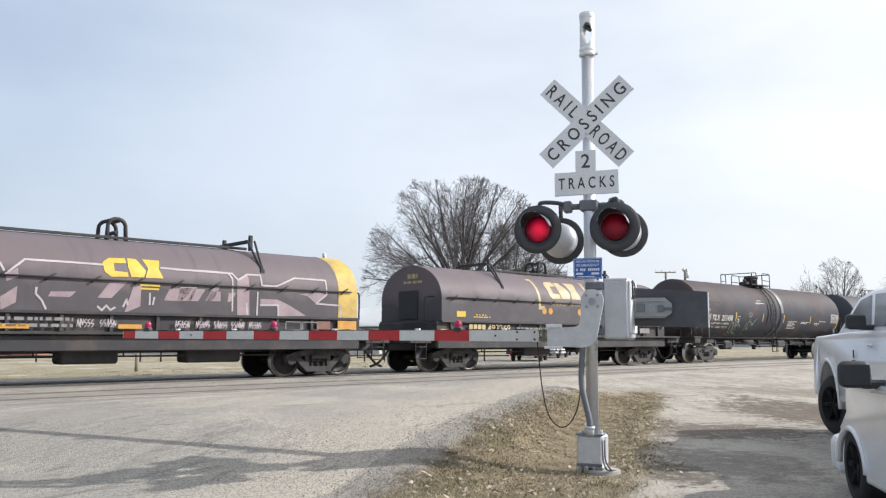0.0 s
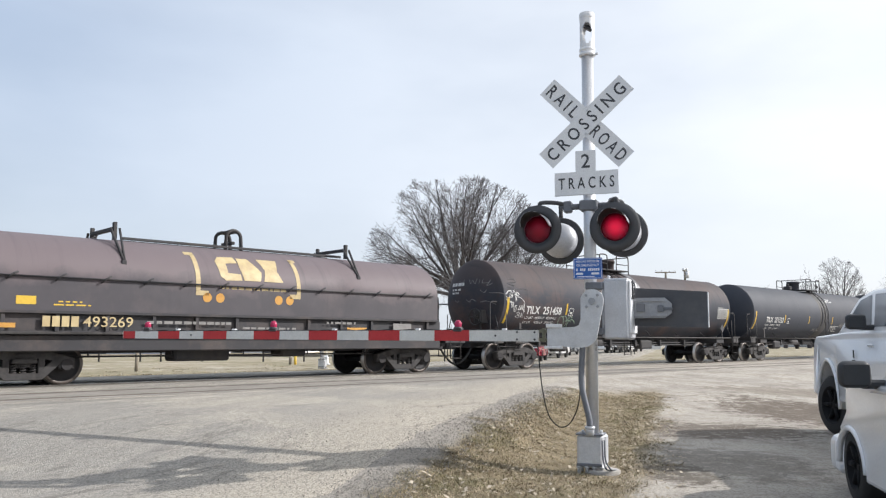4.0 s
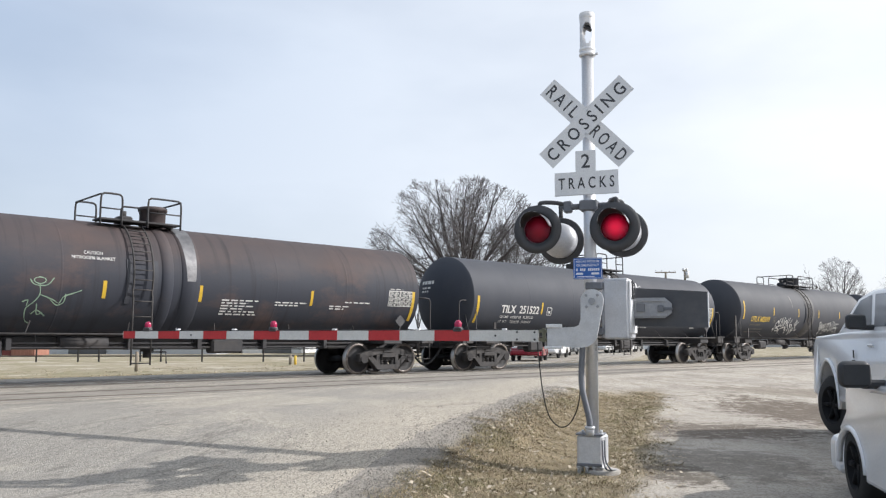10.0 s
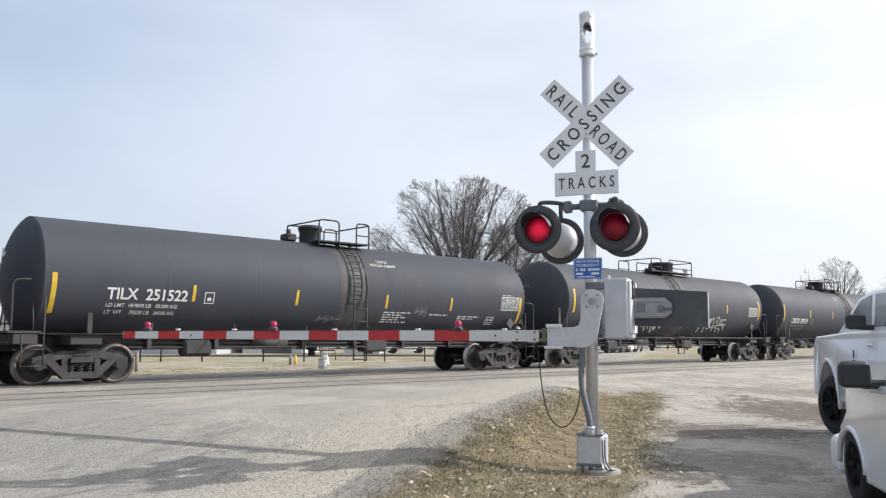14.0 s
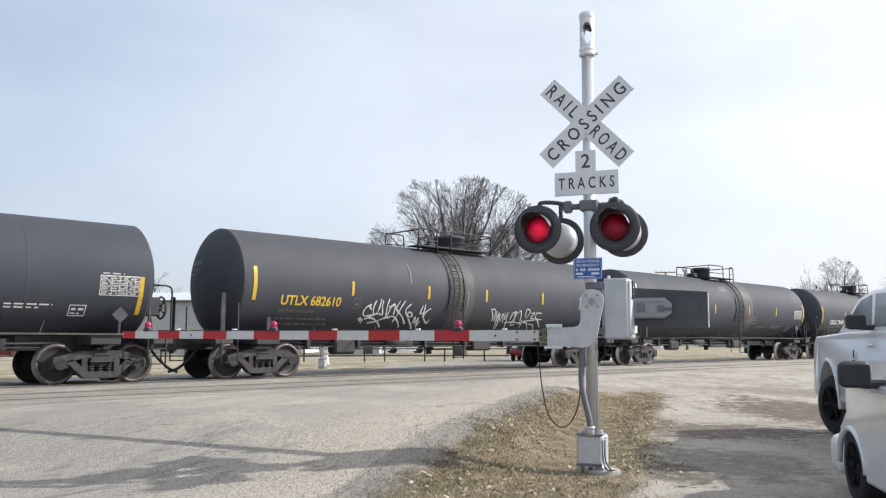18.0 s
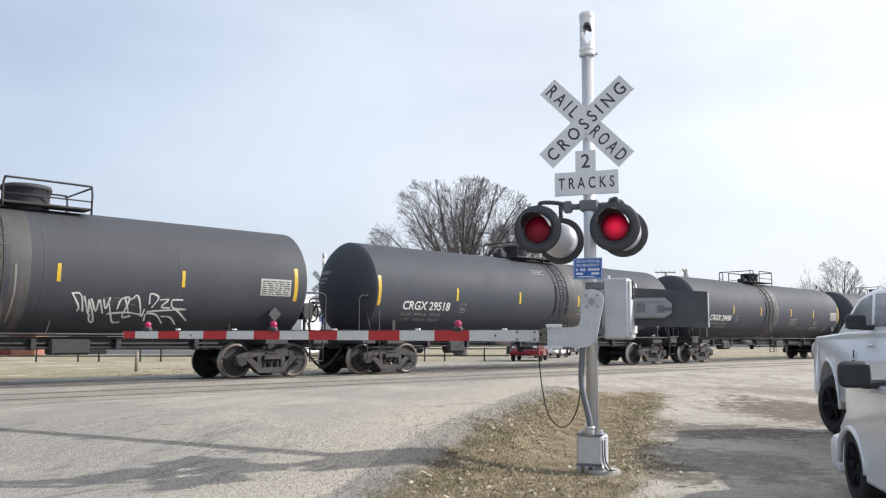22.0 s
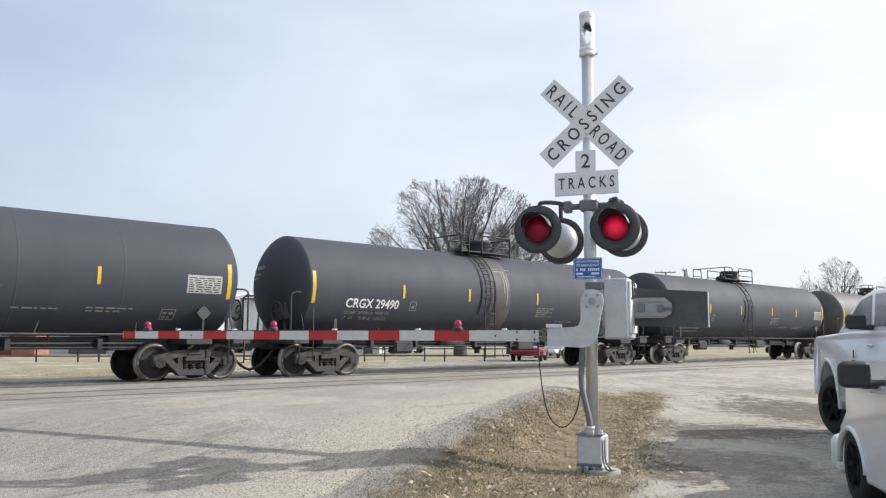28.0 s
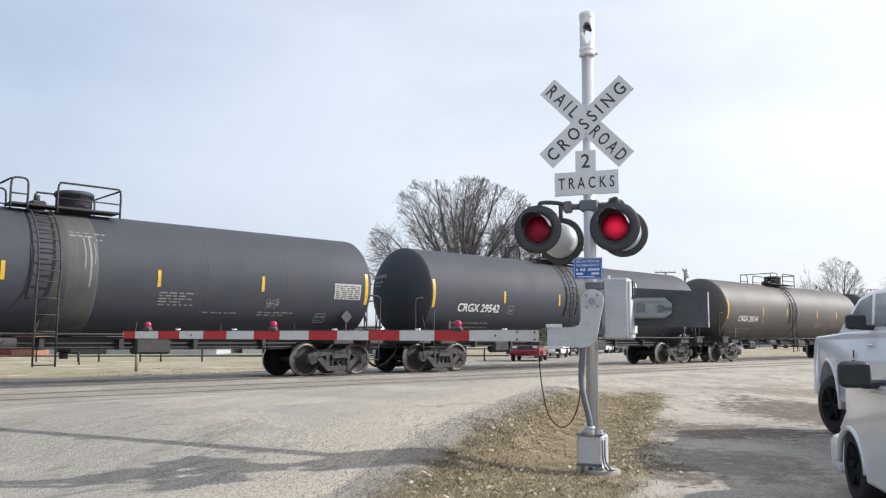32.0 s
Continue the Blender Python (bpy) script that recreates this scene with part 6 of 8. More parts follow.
rod(bm, (0.058, -0.262, 1.818), (0.058, -0.10, 1.818), 0.034, 16)
for a in range(4):
    c = (0.058 + 0.085 * math.cos(a * math.pi / 2 + 0.8), 0, 1.818 + 0.085 * math.sin(a * math.pi / 2 + 0.8))
    rod(bm, (c[0], -0.248, c[2]), (c[0], -0.22, c[2]), 0.016, 6)
part("bolt", bm, ARM_GREY, bracket)
for c, d in (((-0.36, -0.21, 1.555), (0.16, 0.09, 0.04)), ((-0.37, -0.20, 1.325), (0.19, 0.08, 0.03))):
    part("end_block", boxes((c, d), bevel=0.005), SIGN_WHITE, bracket)
bm = boxes(((-0.47, -0.10, 1.50), (0.16, 0.03, 0.035)), ((-0.47, -0.10, 1.41), (0.16, 0.03, 0.035)), ((-0.50, -0.10, 1.455), (0.03, 0.05, 0.15)), ((-0.40, -0.10, 1.455), (0.02, 0.08, 0.16)), bevel=0.004)
part("arm_adapter", bm, material("olive steel", (0.20, 0.20, 0.13), (0.15, 0.15, 0.11), 8, (0.5, 0.7)), bracket)

bm = bmesh.new()
prism(bm, [(0.33, 1.565), (1.195, 1.545), (1.205, 1.925), (0.33, 1.985)], 0.235, 0.265)
cw = part("counterweight", fixed(bm), WEIGHT_DARK, sig, "dark grey counterweight plate")
bm = bmesh.new()
prism(bm, [(0.42, 1.645), (0.76, 1.645), (0.835, 1.70), (0.835, 1.80), (0.76, 1.865), (0.42, 1.865)], 0.16, 0.19)
prism(bm, [(0.42, 1.825), (0.78, 1.825), (0.78, 1.845), (0.42, 1.845)], 0.145, 0.16)
prism(bm, [(0.42, 1.665), (0.78, 1.665), (0.78, 1.685), (0.42, 1.685)], 0.145, 0.16)
ca = part("weight_arm", fixed(bm), ARM_GREY, cw, "galvanised weight arm")
for c, d in (((0.51, 0.15, 1.755), (0.09, 0.04, 0.09)), ((0.72, 0.15, 1.745), (0.06, 0.03, 0.07)), ((0.80, 0.15, 1.745), (0.09, 0.012, 0.03))):
    part("clamp_block", boxes((c, d), bevel=0.004), WEIGHT_GREY, ca)
# white strip paints the sunlit right edge of the dark plate
part("edge", boxes(((1.202, 0.25, 1.735), (0.012, 0.034, 0.38)), bevel=0.003), SIGN_WHITE, cw)

# striped gate arm
STRIPES = (-6.32, -6.12, -5.735, -5.39, -5.01, -4.65, -4.24, -3.86, -3.445, -3.05, -2.63, -2.225, -1.785, -1.36, -0.56)


def arm_z(x):
    return 1.449 - (-x - 0.6) * 0.0012


bm = bmesh.new()
prism(bm, [(-6.33, arm_z(-6.4) - 0.046), (-0.56, arm_z(-0.56) - 0.062), (-0.56, arm_z(-0.56) + 0.062), (-6.33, arm_z(-6.4) + 0.046)], -0.12, -0.08)
gate = part("gate_arm", fixed(bm), ARM_WHITE, sig, "lowered gate arm with red and white stripes")
for k, (x0, x1) in enumerate(zip(STRIPES, STRIPES[1:])):
    bm = bmesh.new()
    h0, h1 = (0.046 + 0.0027 * (x + 6.4) for x in (x0, x1))
    prism(bm, [(x0, arm_z(x0) - h0 - 0.001), (x1 - 0.002, arm_z(x1) - h1 - 0.001), (x1 - 0.002, arm_z(x1) + h1 + 0.001), (x0, arm_z(x0) + h0 + 0.001)], -0.1225, -0.0775)
    part("stripe", fixed(bm), RED_SHEET if k % 2 == 0 and k < 13 else ARM_WHITE, gate)
for x in (-5.93, -3.965, -1.504):
    bm = bmesh.new()
    lathe(bm, [(0.0, 0.042), (0.024, 0.038), (0.040, 0.016), (0.043, -0.01), (0.038, -0.045)], 18, Matrix.Translation((x, -0.10, arm_z(x) + 0.135)))
    lp = part("gate_lamp", fixed(bm), SMALL_LAMP, gate, "small red gate lamp")
    bm = boxes(((x, -0.10, arm_z(x) + 0.065), (0.11, 0.07, 0.04)), bevel=0.01)
    rod(bm, (x, -0.1, arm_z(x) + 0.07), (x, -0.1, arm_z(x) + 0.1), 0.05, 14)
    part("lamp_base", bm, BLACK_PAINT, lp)
bm = bmesh.new()
pts = [(x, -0.10 + 0.008 * math.sin(x * 9), arm_z(x) + 0.066 - 0.0022 * (-x - 0.6) + 0.006 * math.sin(x * 23)) for x in np.linspace(-5.9, -0.7, 60)]
pipe(bm, pts, 0.007, 6)
part("lamp_cable", bm, RUBBER, gate)
for x in (-5.43, -4.55, -3.1, -2.0, -0.95):
    part("cable_clip", boxes(((x, -0.10, arm_z(x) + 0.07), (0.05, 0.05, 0.022)), bevel=0.004), SIGN_WHITE, gate)
for x, z in ((-0.60, 0.04), (-0.60, -0.04), (-0.80, 0.04), (-0.80, -0.04), (-1.05, 0.0), (-5.2, 0.0)):
    bm = bmesh.new()
    rod(bm, (x, -0.130, arm_z(x) + z), (x, -0.12, arm_z(x) + z), 0.012, 8)
    part("arm_bolt", bm, BLACK_PAINT, gate)

# conduit, junction base and slack cable
bm = bmesh.new()
pipe(bm, curve_pts([(-0.075, -0.09, 1.36), (-0.088, -0.10, 1.15), (-0.088, -0.11, 0.92), (-0.04, -0.12, 0.70), (-0.01, -0.12, 0.56), (-0.005, -0.12, 0.42)], 8), 0.032, 12)
part("conduit", bm, WEIGHT_GREY, sig, "bent grey conduit")
bm = bmesh.new()
rod(bm, (-0.005, -0.12, 0.40), (-0.005, -0.12, 0.50), 0.045, 14)
rod(bm, (-0.005, -0.12, 0.47), (-0.005, -0.12, 0.50), 0.055, 14)
part("conduit_fitting", bm, GALV, sig)
bm = bmesh.new()
pipe(bm, curve_pts([(-0.575, -0.10, 1.38), (-0.555, -0.10, 1.15), (-0.52, -0.1, 0.86), (-0.455, -0.1, 0.60), (-0.335, -0.1, 0.478), (-0.215, -0.1, 0.53), (-0.125, -0.1, 0.74), (-0.10, -0.1, 1.05), (-0.09, -0.1, 1.3)], 7), 0.0062, 8)
part("slack_cable", bm, RUBBER, sig)
bm = boxes(((-0.015, -0.02, 0.235), (0.27, 0.20, 0.34)), bevel=0.02)
box(bm, (0.065, 0.10, 0.24), (0.14, 0.16, 0.32), 0.02)
base = part("junction_base", bm, GALV, sig, "weathered white junction box at the mast foot")
bm = boxes(((-0.015, -0.02, 0.412), (0.29, 0.22, 0.018)), ((-0.015, -0.12, 0.10), (0.27, 0.02, 0.03)), bevel=0.005)
part("lid", bm, WEIGHT_GREY, base)
for x, y, z0, z1 in ((-0.13, -0.10, -0.02, 0.12), (-0.05, -0.10, -0.02, 0.12), (0.03, -0.10, -0.02, 0.12), (0.11, -0.10, -0.02, 0.12), (-0.13, 0.06, -0.02, 0.12), (0.11, 0.06, -0.02, 0.12), (-0.10, -0.02, 0.41, 0.45), (0.10, -0.05, 0.41, 0.46)):
    bm = bmesh.new()
    rod(bm, (x, y, z0), (x, y, z1), 0.016, 8)
    rod(bm, (x, y, z1 - 0.06), (x, y, z1 - 0.035), 0.027, 6)
    part("anchor_bolt", bm, GALV, base)
bm = bmesh.new()
lathe(bm, [(0.0, 0.075), (0.17, 0.075), (0.185, 0.06), (0.19, -0.2)], 22, Matrix.Translation((0.10, 0.02, -0.03)))
part("footing", fixed(bm), CONCRETE, base)
for k, y in enumerate((-0.13, -0.115)):
    bm = bmesh.new()
    pipe(bm, curve_pts([(0.125 + 0.02 * k, y, 0.36), (0.135 + 0.02 * k, y - 0.01, 0.16), (0.17 + 0.04 * k, y - 0.02, 0.07), (0.23, y + 0.08, 0.05), (0.25, y + 0.2, 0.03)], 5), 0.009, 6)
    part("earth_wire", bm, WEIGHT_GREY, base)


# the same signal for the other direction, beyond the rails; its gate is out of sight
far_place = Matrix.Translation((-5.28, 36.0, ground_z(-5.28, 36.0))) @ Matrix.Rotation(radians(-12), 4, "Z")
far_sig = tagged(copy_thing(sig, far_place), "silver crossing signal with crossbuck beyond the rails", group="crossing signals")
tagged(sig, group="crossing signals")
for o in list(far_sig.children_recursive):
    kind = o.name.split(".")[0]
    if kind == "led_disc":
        FLASHERS.append((o, o.location.copy(), o.location.x < 0))
    if kind in ("gate_arm", "stripe", "gate_lamp", "lamp_base", "lamp_cable", "cable_clip", "arm_bolt", "slack_cable", "arm_bracket", "bolt", "end_block", "arm_adapter", "counterweight", "weight_arm", "clamp_block", "edge"):
        bpy.data.objects.remove(o)


# ---- parked and waiting vehicles ----
CAR_WHITE = material("white car paint", (0.87, 0.88, 0.89), (0.84, 0.85, 0.87), 2, (0.18, 0.26), bump=0.0, dirt=(0.68, 0.66, 0.63), dirt_amount=0.25, coat=0.6)
CAR_RED = material("red car paint", (0.26, 0.012, 0.03), (0.22, 0.01, 0.025), 2, (0.2, 0.3), bump=0.0, coat=0.5)
CAR_GREY = material("grey car paint", (0.16, 0.17, 0.18), (0.12, 0.13, 0.14), 2, (0.2, 0.3), bump=0.0, coat=0.5)
CAR_DARK = material("dark car paint", (0.03, 0.033, 0.04), (0.025, 0.027, 0.033), 2, (0.2, 0.3), bump=0.0, coat=0.5)
CAR_GLASS = plain("tinted car glass", (0.14, 0.155, 0.175), 0.04)
CAR_GLASS.node_tree.nodes["Principled BSDF"].inputs["Specular IOR Level"].default_value = 0.9
TRIM_BLACK = material("black plastic trim", (0.036, 0.038, 0.042), (0.046, 0.047, 0.05), 6, (0.45, 0.6), bump=0.05)
DARK_RIM = material("black painted rim", (0.012, 0.012, 0.013), (0.018, 0.018, 0.019), 5, (0.75, 0.9), bump=0.02, spec=0.2)
RIM = material("alloy rim", (0.42, 0.43, 0.45), (0.36, 0.37, 0.39), 5, (0.3, 0.45), metal=0.7, bump=0.02)
LAMP_CLEAR = plain("headlamp glass", (0.75, 0.77, 0.8), 0.08)
LAMP_RED = plain("tail lamp", (0.35, 0.01, 0.015), 0.15)


def slab(bm, poly, half, tuck=None, bevel=0.03):
    """A body shell: side outline (x forward, z) given width half, narrowed to tuck(z) * half."""
    A = [bm.verts.new((x, -half * (tuck(x, z) if tuck else 1), z)) for x, z in poly]
    B = [bm.verts.new((x, half * (tuck(x, z) if tuck else 1), z)) for x, z in poly]
    f1, f2 = bm.faces.new(A), bm.faces.new(B[::-1])
    for i in range(len(poly)):
        j = (i + 1) % len(poly)
        bm.faces.new((A[j], A[i], B[i], B[j]))
    bmesh.ops.recalc_face_normals(bm, faces=bm.faces)
    if bevel:
        es = list(f1.edges) + list(f2.edges)
        bmesh.ops.bevel(bm, geom=es, offset=bevel, segments=3, affect="EDGES", profile=0.6)
    for f in bm.faces:
        f.smooth = True
    return bm


def arch(cx, r, z0, tall=1.0, n=13):
    return [(cx + r * math.cos(a), z0 + r * tall * math.sin(a)) for a in np.linspace(0, math.pi, n)]


def wheel(car, x, y, r, w, rim_mat, steer=0.0):
    bm = bmesh.new()
    side = 1 if y > 0 else -1
    m = Matrix.Translation((x, y, r)) @ Matrix.Rotation(steer, 4, "Z") @ Matrix.Rotation(-side * math.pi / 2, 4, "X")
    lathe(bm, [(r * 0.62, w / 2), (r * 0.9, w / 2), (r * 0.98, w / 2 - 0.03), (r, w / 4), (r, -w / 4), (r * 0.98, -w / 2 + 0.03), (r * 0.62, -w / 2)], 36, m)
    tyre = part("wheel", fixed(bm), RUBBER, car)
    bm = bmesh.new()
    lathe(bm, [(0.0, w / 2 - 0.04), (r * 0.16, w / 2 - 0.035), (r * 0.2, w / 2 - 0.06), (r * 0.52, w / 2 - 0.075), (r * 0.58, w / 2 - 0.01), (r * 0.64, w / 2 + 0.004)], 30, m)
    part("rim", fixed(bm), rim_mat, tyre)
    for k in range(6):
        a = k * math.pi / 3
        bm = bmesh.new()
        rod(bm, m @ Vector((r * 0.14 * math.cos(a), r * 0.14 * math.sin(a), w / 2 - 0.045)), m @ Vector((r * 0.55 * math.cos(a), r * 0.55 * math.sin(a), w / 2 - 0.03)), 0.03, 6)
        part("spoke", bm, rim_mat, tyre)


def vehicle(kind, m, paint, label, spec):
    car = thing(kind, m, label, spec["category"], spec.get("group", ""))
    W, r, fx, rx = spec["half"], spec["tyre"], spec["front"], spec["rear"]
    z0, ar = spec["sill"], spec["tyre"] * spec.get("gap", 1.2)
    x1, x0 = spec["nose"], spec["tail"]
    tall = spec.get("tall", 1.0)
    low = [(x1, z0 + 0.08), (x1 + 0.03, z0 + 0.25)] + spec["top"] + [(x0 - 0.02, z0 + 0.3), (x0, z0 + 0.05)]
    low += [(rx - ar, z0)] + arch(rx, ar, r * 0.95, tall)[::-1] + [(rx + ar, z0), (fx - ar, z0)] + arch(fx, ar, r * 0.95, tall)[::-1] + [(fx + ar, z0)]
    belt = spec["belt"]
    body = part("body", slab(bmesh.new(), low, W, lambda x, z: 1 - 0.035 * max(0, z - 0.55) - spec.get("taper", 0.06) * smooth(x1 - 0.75, x1 + 0.05, x) - 0.03 * smooth(x0 + 0.4, x0, x), 0.045), paint, car)
    cab = spec["cab"]
    top_z = max(z for x, z in cab)
    cabin = part("cabin", slab(bmesh.new(), cab, W * 0.955, lambda x, z: 1 - 0.20 * max(0, (z - belt) / (top_z - belt)), 0.05), paint, car)
    for poly in spec["panes"]:
        for side in (-1, 1):
            bm = bmesh.new()
            f = []
            for x, z in poly:
                t = 1 - 0.20 * max(0, (z - belt) / (top_z - belt))
                f.append(bm.verts.new((x, side * (W * 0.955 * t + 0.004), z)))
            bm.faces.new(f)
            part("side_window", fixed(bm), CAR_GLASS, cabin)
    for name, a, b in (("windscreen", spec["screen"][0], spec["screen"][1]), ("rear_window", spec["back"][0], spec["back"][1])):
        bm = bmesh.new()
        d = 0.008 if name == "windscreen" else -0.008
        t = lambda z: (1 - 0.20 * max(0, (z - belt) / (top_z - belt))) * W * 0.955 * 0.9
        v = [bm.verts.new(p) for p in ((a[0] + d, -t(a[1]), a[1] + 0.004), (a[0] + d, t(a[1]), a[1] + 0.004), (b[0] + d, t(b[1]), b[1] + 0.004), (b[0] + d, -t(b[1]), b[1] + 0.004))]
        bm.faces.new(v)
        part(name, fixed(bm), CAR_GLASS, cabin)
    for x in (fx, rx):
        for side in (-1, 1):
            wheel(car, x, side * (W - spec.get("tread", 0.24) / 2 + spec.get("poke", -0.02)), r, spec.get("tread", 0.24), spec.get("rim_mat", RIM), spec.get("steer", 0.0) if x == fx else 0.0)
    bz = spec["bumper"]
    if spec.get("bumpers", True):
        part("front_bumper", boxes(((x1 + 0.04, 0, bz), (0.16, W * 2 * (0.98 - spec.get("taper", 0.06)), 0.24)), bevel=0.05), spec.get("bumper_mat", paint), car)
    if spec.get("bumpers", True):
        part("rear_bumper", boxes(((x0 - 0.02, 0, bz + 0.02), (0.14, W * 1.9, 0.2)), bevel=0.04), spec.get("bumper_mat", paint), car)
    part("grille", boxes(((x1 + 0.02, 0, spec["lamp_z"] - 0.02), (0.05, W * 0.95, 0.22)), bevel=0.02), TRIM_BLACK, car)
    for side in (-1, 1):
        part("headlight", boxes(((x1 - 0.05, side * (W * (1 - spec.get("taper", 0.06)) - 0.22), spec["lamp_z"]), (0.16, 0.32, 0.15)), bevel=0.04), LAMP_CLEAR, car)
        part("tail_light", boxes(((x0 + 0.02, side * (W - 0.12), spec["lamp_z"] + 0.08), (0.08, 0.14, 0.28)), bevel=0.02), LAMP_RED, car)
        mx, mz, mw, mh = spec["mirror"]
        bm = bmesh.new()
        box(bm, (mx, side * (W + 0.02 + mw / 2), mz), (0.13, mw, mh))
        bmesh.ops.bevel(bm, geom=bm.edges[:], offset=min(mw, mh) * 0.28, segments=4, affect="EDGES", profile=0.5)
        for f in bm.faces:
            f.smooth = True
        mir = part("mirror", bm, TRIM_BLACK, car, "black door mirror")
        bm = boxes(((mx - 0.072, side * (W + 0.02 + mw / 2), mz), (0.006, mw * 0.80, mh * 0.76)), bevel=0.002)
        part("mirror_glass", bm, spec.get("mirror_mat", TRIM_BLACK), mir)
        bm = boxes(((mx + 0.02, side * (W + 0.0), mz - mh * 0.36), (0.09, 0.2, 0.07)), bevel=0.02)
        part("mirror_arm", bm, TRIM_BLACK, mir)
        for dx in spec["handles"]:
            part("door_handle", boxes(((dx, side * (W * 0.985), belt - 0.14), (0.2, 0.03, 0.035)), bevel=0.01), paint, car)
        bm = bmesh.new()
        pipe(bm, [(fx + ar * math.cos(t), side * (W - 0.012), r * 0.95 + ar * tall * math.sin(t)) for t in np.linspace(0.0, math.pi, 20)], 0.028, 8)
        part("arch_lip", bm, paint, car)
    return car


PICKUP = dict(category="pickup truck", half=0.97, tyre=0.44, front=0.10, gap=1.17, tall=1.36, steer=radians(13), rear=-3.75, nose=0.98, tail=-5.0, sill=0.52, belt=1.48, bumper=0.66, lamp_z=1.08, tread=0.31, poke=-0.03, rim_mat=DARK_RIM,
              taper=0.03, top=[(1.0, 1.16), (0.95, 1.38), (0.82, 1.47), (-0.85, 1.53), (-3.1, 1.53), (-3.12, 1.50), (-5.0, 1.50)],
              cab=[(-0.30, 1.48), (-0.88, 2.0), (-1.35, 2.09), (-2.9, 2.07), (-3.05, 1.95), (-3.12, 1.48)],
              panes=[[(-0.60, 1.58), (-1.00, 1.96), (-1.42, 2.02), (-1.72, 1.58)], [(-1.82, 1.58), (-1.54, 2.02), (-2.30, 2.01), (-2.32, 1.58)], [(-2.42, 1.58), (-2.40, 2.01), (-2.82, 1.98), (-2.92, 1.58)]],
              screen=((-0.34, 1.51), (-0.87, 1.98)), back=((-3.11, 1.46), (-3.06, 1.88)), mirror=(-1.80, 1.645, 0.25, 0.20), doors=(-0.93, -2.0, -3.05), handles=(-1.82, -2.85))
SEDAN = dict(category="car", half=0.90, tyre=0.325, front=0.0, rear=-2.72, nose=0.88, tail=-3.75, sill=0.24, belt=0.98, bumper=0.45, lamp_z=0.68, tread=0.21, taper=0.22, gap=1.28, tall=0.80, bumpers=False, rim_mat=DARK_RIM,
             top=[(0.90, 0.66), (0.84, 0.78), (0.55, 0.89), (-0.55, 0.99), (-2.9, 1.02), (-3.7, 1.0), (-3.78, 0.85)],
             cab=[(-0.42, 0.97), (-1.2, 1.38), (-1.55, 1.44), (-2.35, 1.43), (-2.65, 1.36), (-3.2, 1.01)],
             panes=[[(-0.72, 1.02), (-1.25, 1.33), (-1.72, 1.37), (-1.75, 1.02)], [(-1.82, 1.02), (-1.80, 1.37), (-2.40, 1.36), (-2.78, 1.03)]],
             screen=((-0.45, 1.0), (-1.18, 1.36)), back=((-3.15, 1.03), (-2.66, 1.35)), mirror=(-0.80, 1.135, 0.24, 0.21), doors=(-0.62, -1.78, -2.55), handles=(-1.6, -2.4))
SUV = dict(SEDAN, category="car", bumpers=True, taper=0.12, half=0.95, tyre=0.36, sill=0.32, belt=1.08, bumper=0.55, lamp_z=0.85,
           top=[(0.90, 0.80), (0.84, 0.95), (0.55, 1.03), (-0.55, 1.10), (-2.9, 1.12), (-3.7, 1.12), (-3.8, 0.95)],
           cab=[(-0.42, 1.07), (-1.1, 1.58), (-1.45, 1.68), (-3.0, 1.68), (-3.4, 1.60), (-3.7, 1.11)],
           panes=[[(-0.75, 1.13), (-1.18, 1.52), (-1.72, 1.58), (-1.75, 1.13)], [(-1.82, 1.13), (-1.80, 1.58), (-2.60, 1.58), (-2.66, 1.13)], [(-2.74, 1.13), (-2.70, 1.58), (-3.25, 1.54), (-3.45, 1.14)]],
           screen=((-0.45, 1.12), (-1.08, 1.55)), back=((-3.68, 1.14), (-3.42, 1.56)), mirror=(-0.84, 1.22, 0.22, 0.18), handles=(-1.6, -2.5))


def heading(x, y, degrees, side_half):
    """Pose from the place of the left front wheel's outer face; degrees: turn of the nose to the right of straight ahead."""
    a = radians(degrees)
    f, rgt = Vector((math.sin(a), math.cos(a), 0)), Vector((math.cos(a), -math.sin(a), 0))
    p = Vector((x, y, 0)) + rgt * side_half
    return Matrix.Translation((p.x, p.y, ground_z(p.x, p.y))) @ Matrix.Rotation(math.pi / 2 - a, 4, "Z")


truck = vehicle("pickup_truck", heading(5.81, 12.4, 9.5, 0.97), CAR_WHITE, "white crew-cab pickup truck parked on the dirt lot", PICKUP)
bm = boxes(((-1.22, 0.985, 1.22), (0.05, 0.006, 0.11)), ((-1.22, 0.985, 1.12), (0.12, 0.006, 0.045)), bevel=0.002)
part("badge", bm, TRIM_BLACK, truck)
sedan = vehicle("sedan", heading(3.52, 7.2, 12, 0.90), CAR_WHITE, "white sedan with black mirrors parked on the dirt lot",
                dict(SEDAN, top=[(0.90, 0.72), (0.86, 0.88), (0.66, 1.0), (-0.55, 1.05), (-2.9, 1.06), (-3.7, 1.04), (-3.78, 0.85)]))
bm = bmesh.new()
box(bm, (0.80, 0, 0.33), (0.34, 1.70, 0.36))
bmesh.ops.bevel(bm, geom=bm.edges[:], offset=0.09, segments=4, affect="EDGES", profile=0.5)
part("front_bumper", bm, CAR_WHITE, sedan)

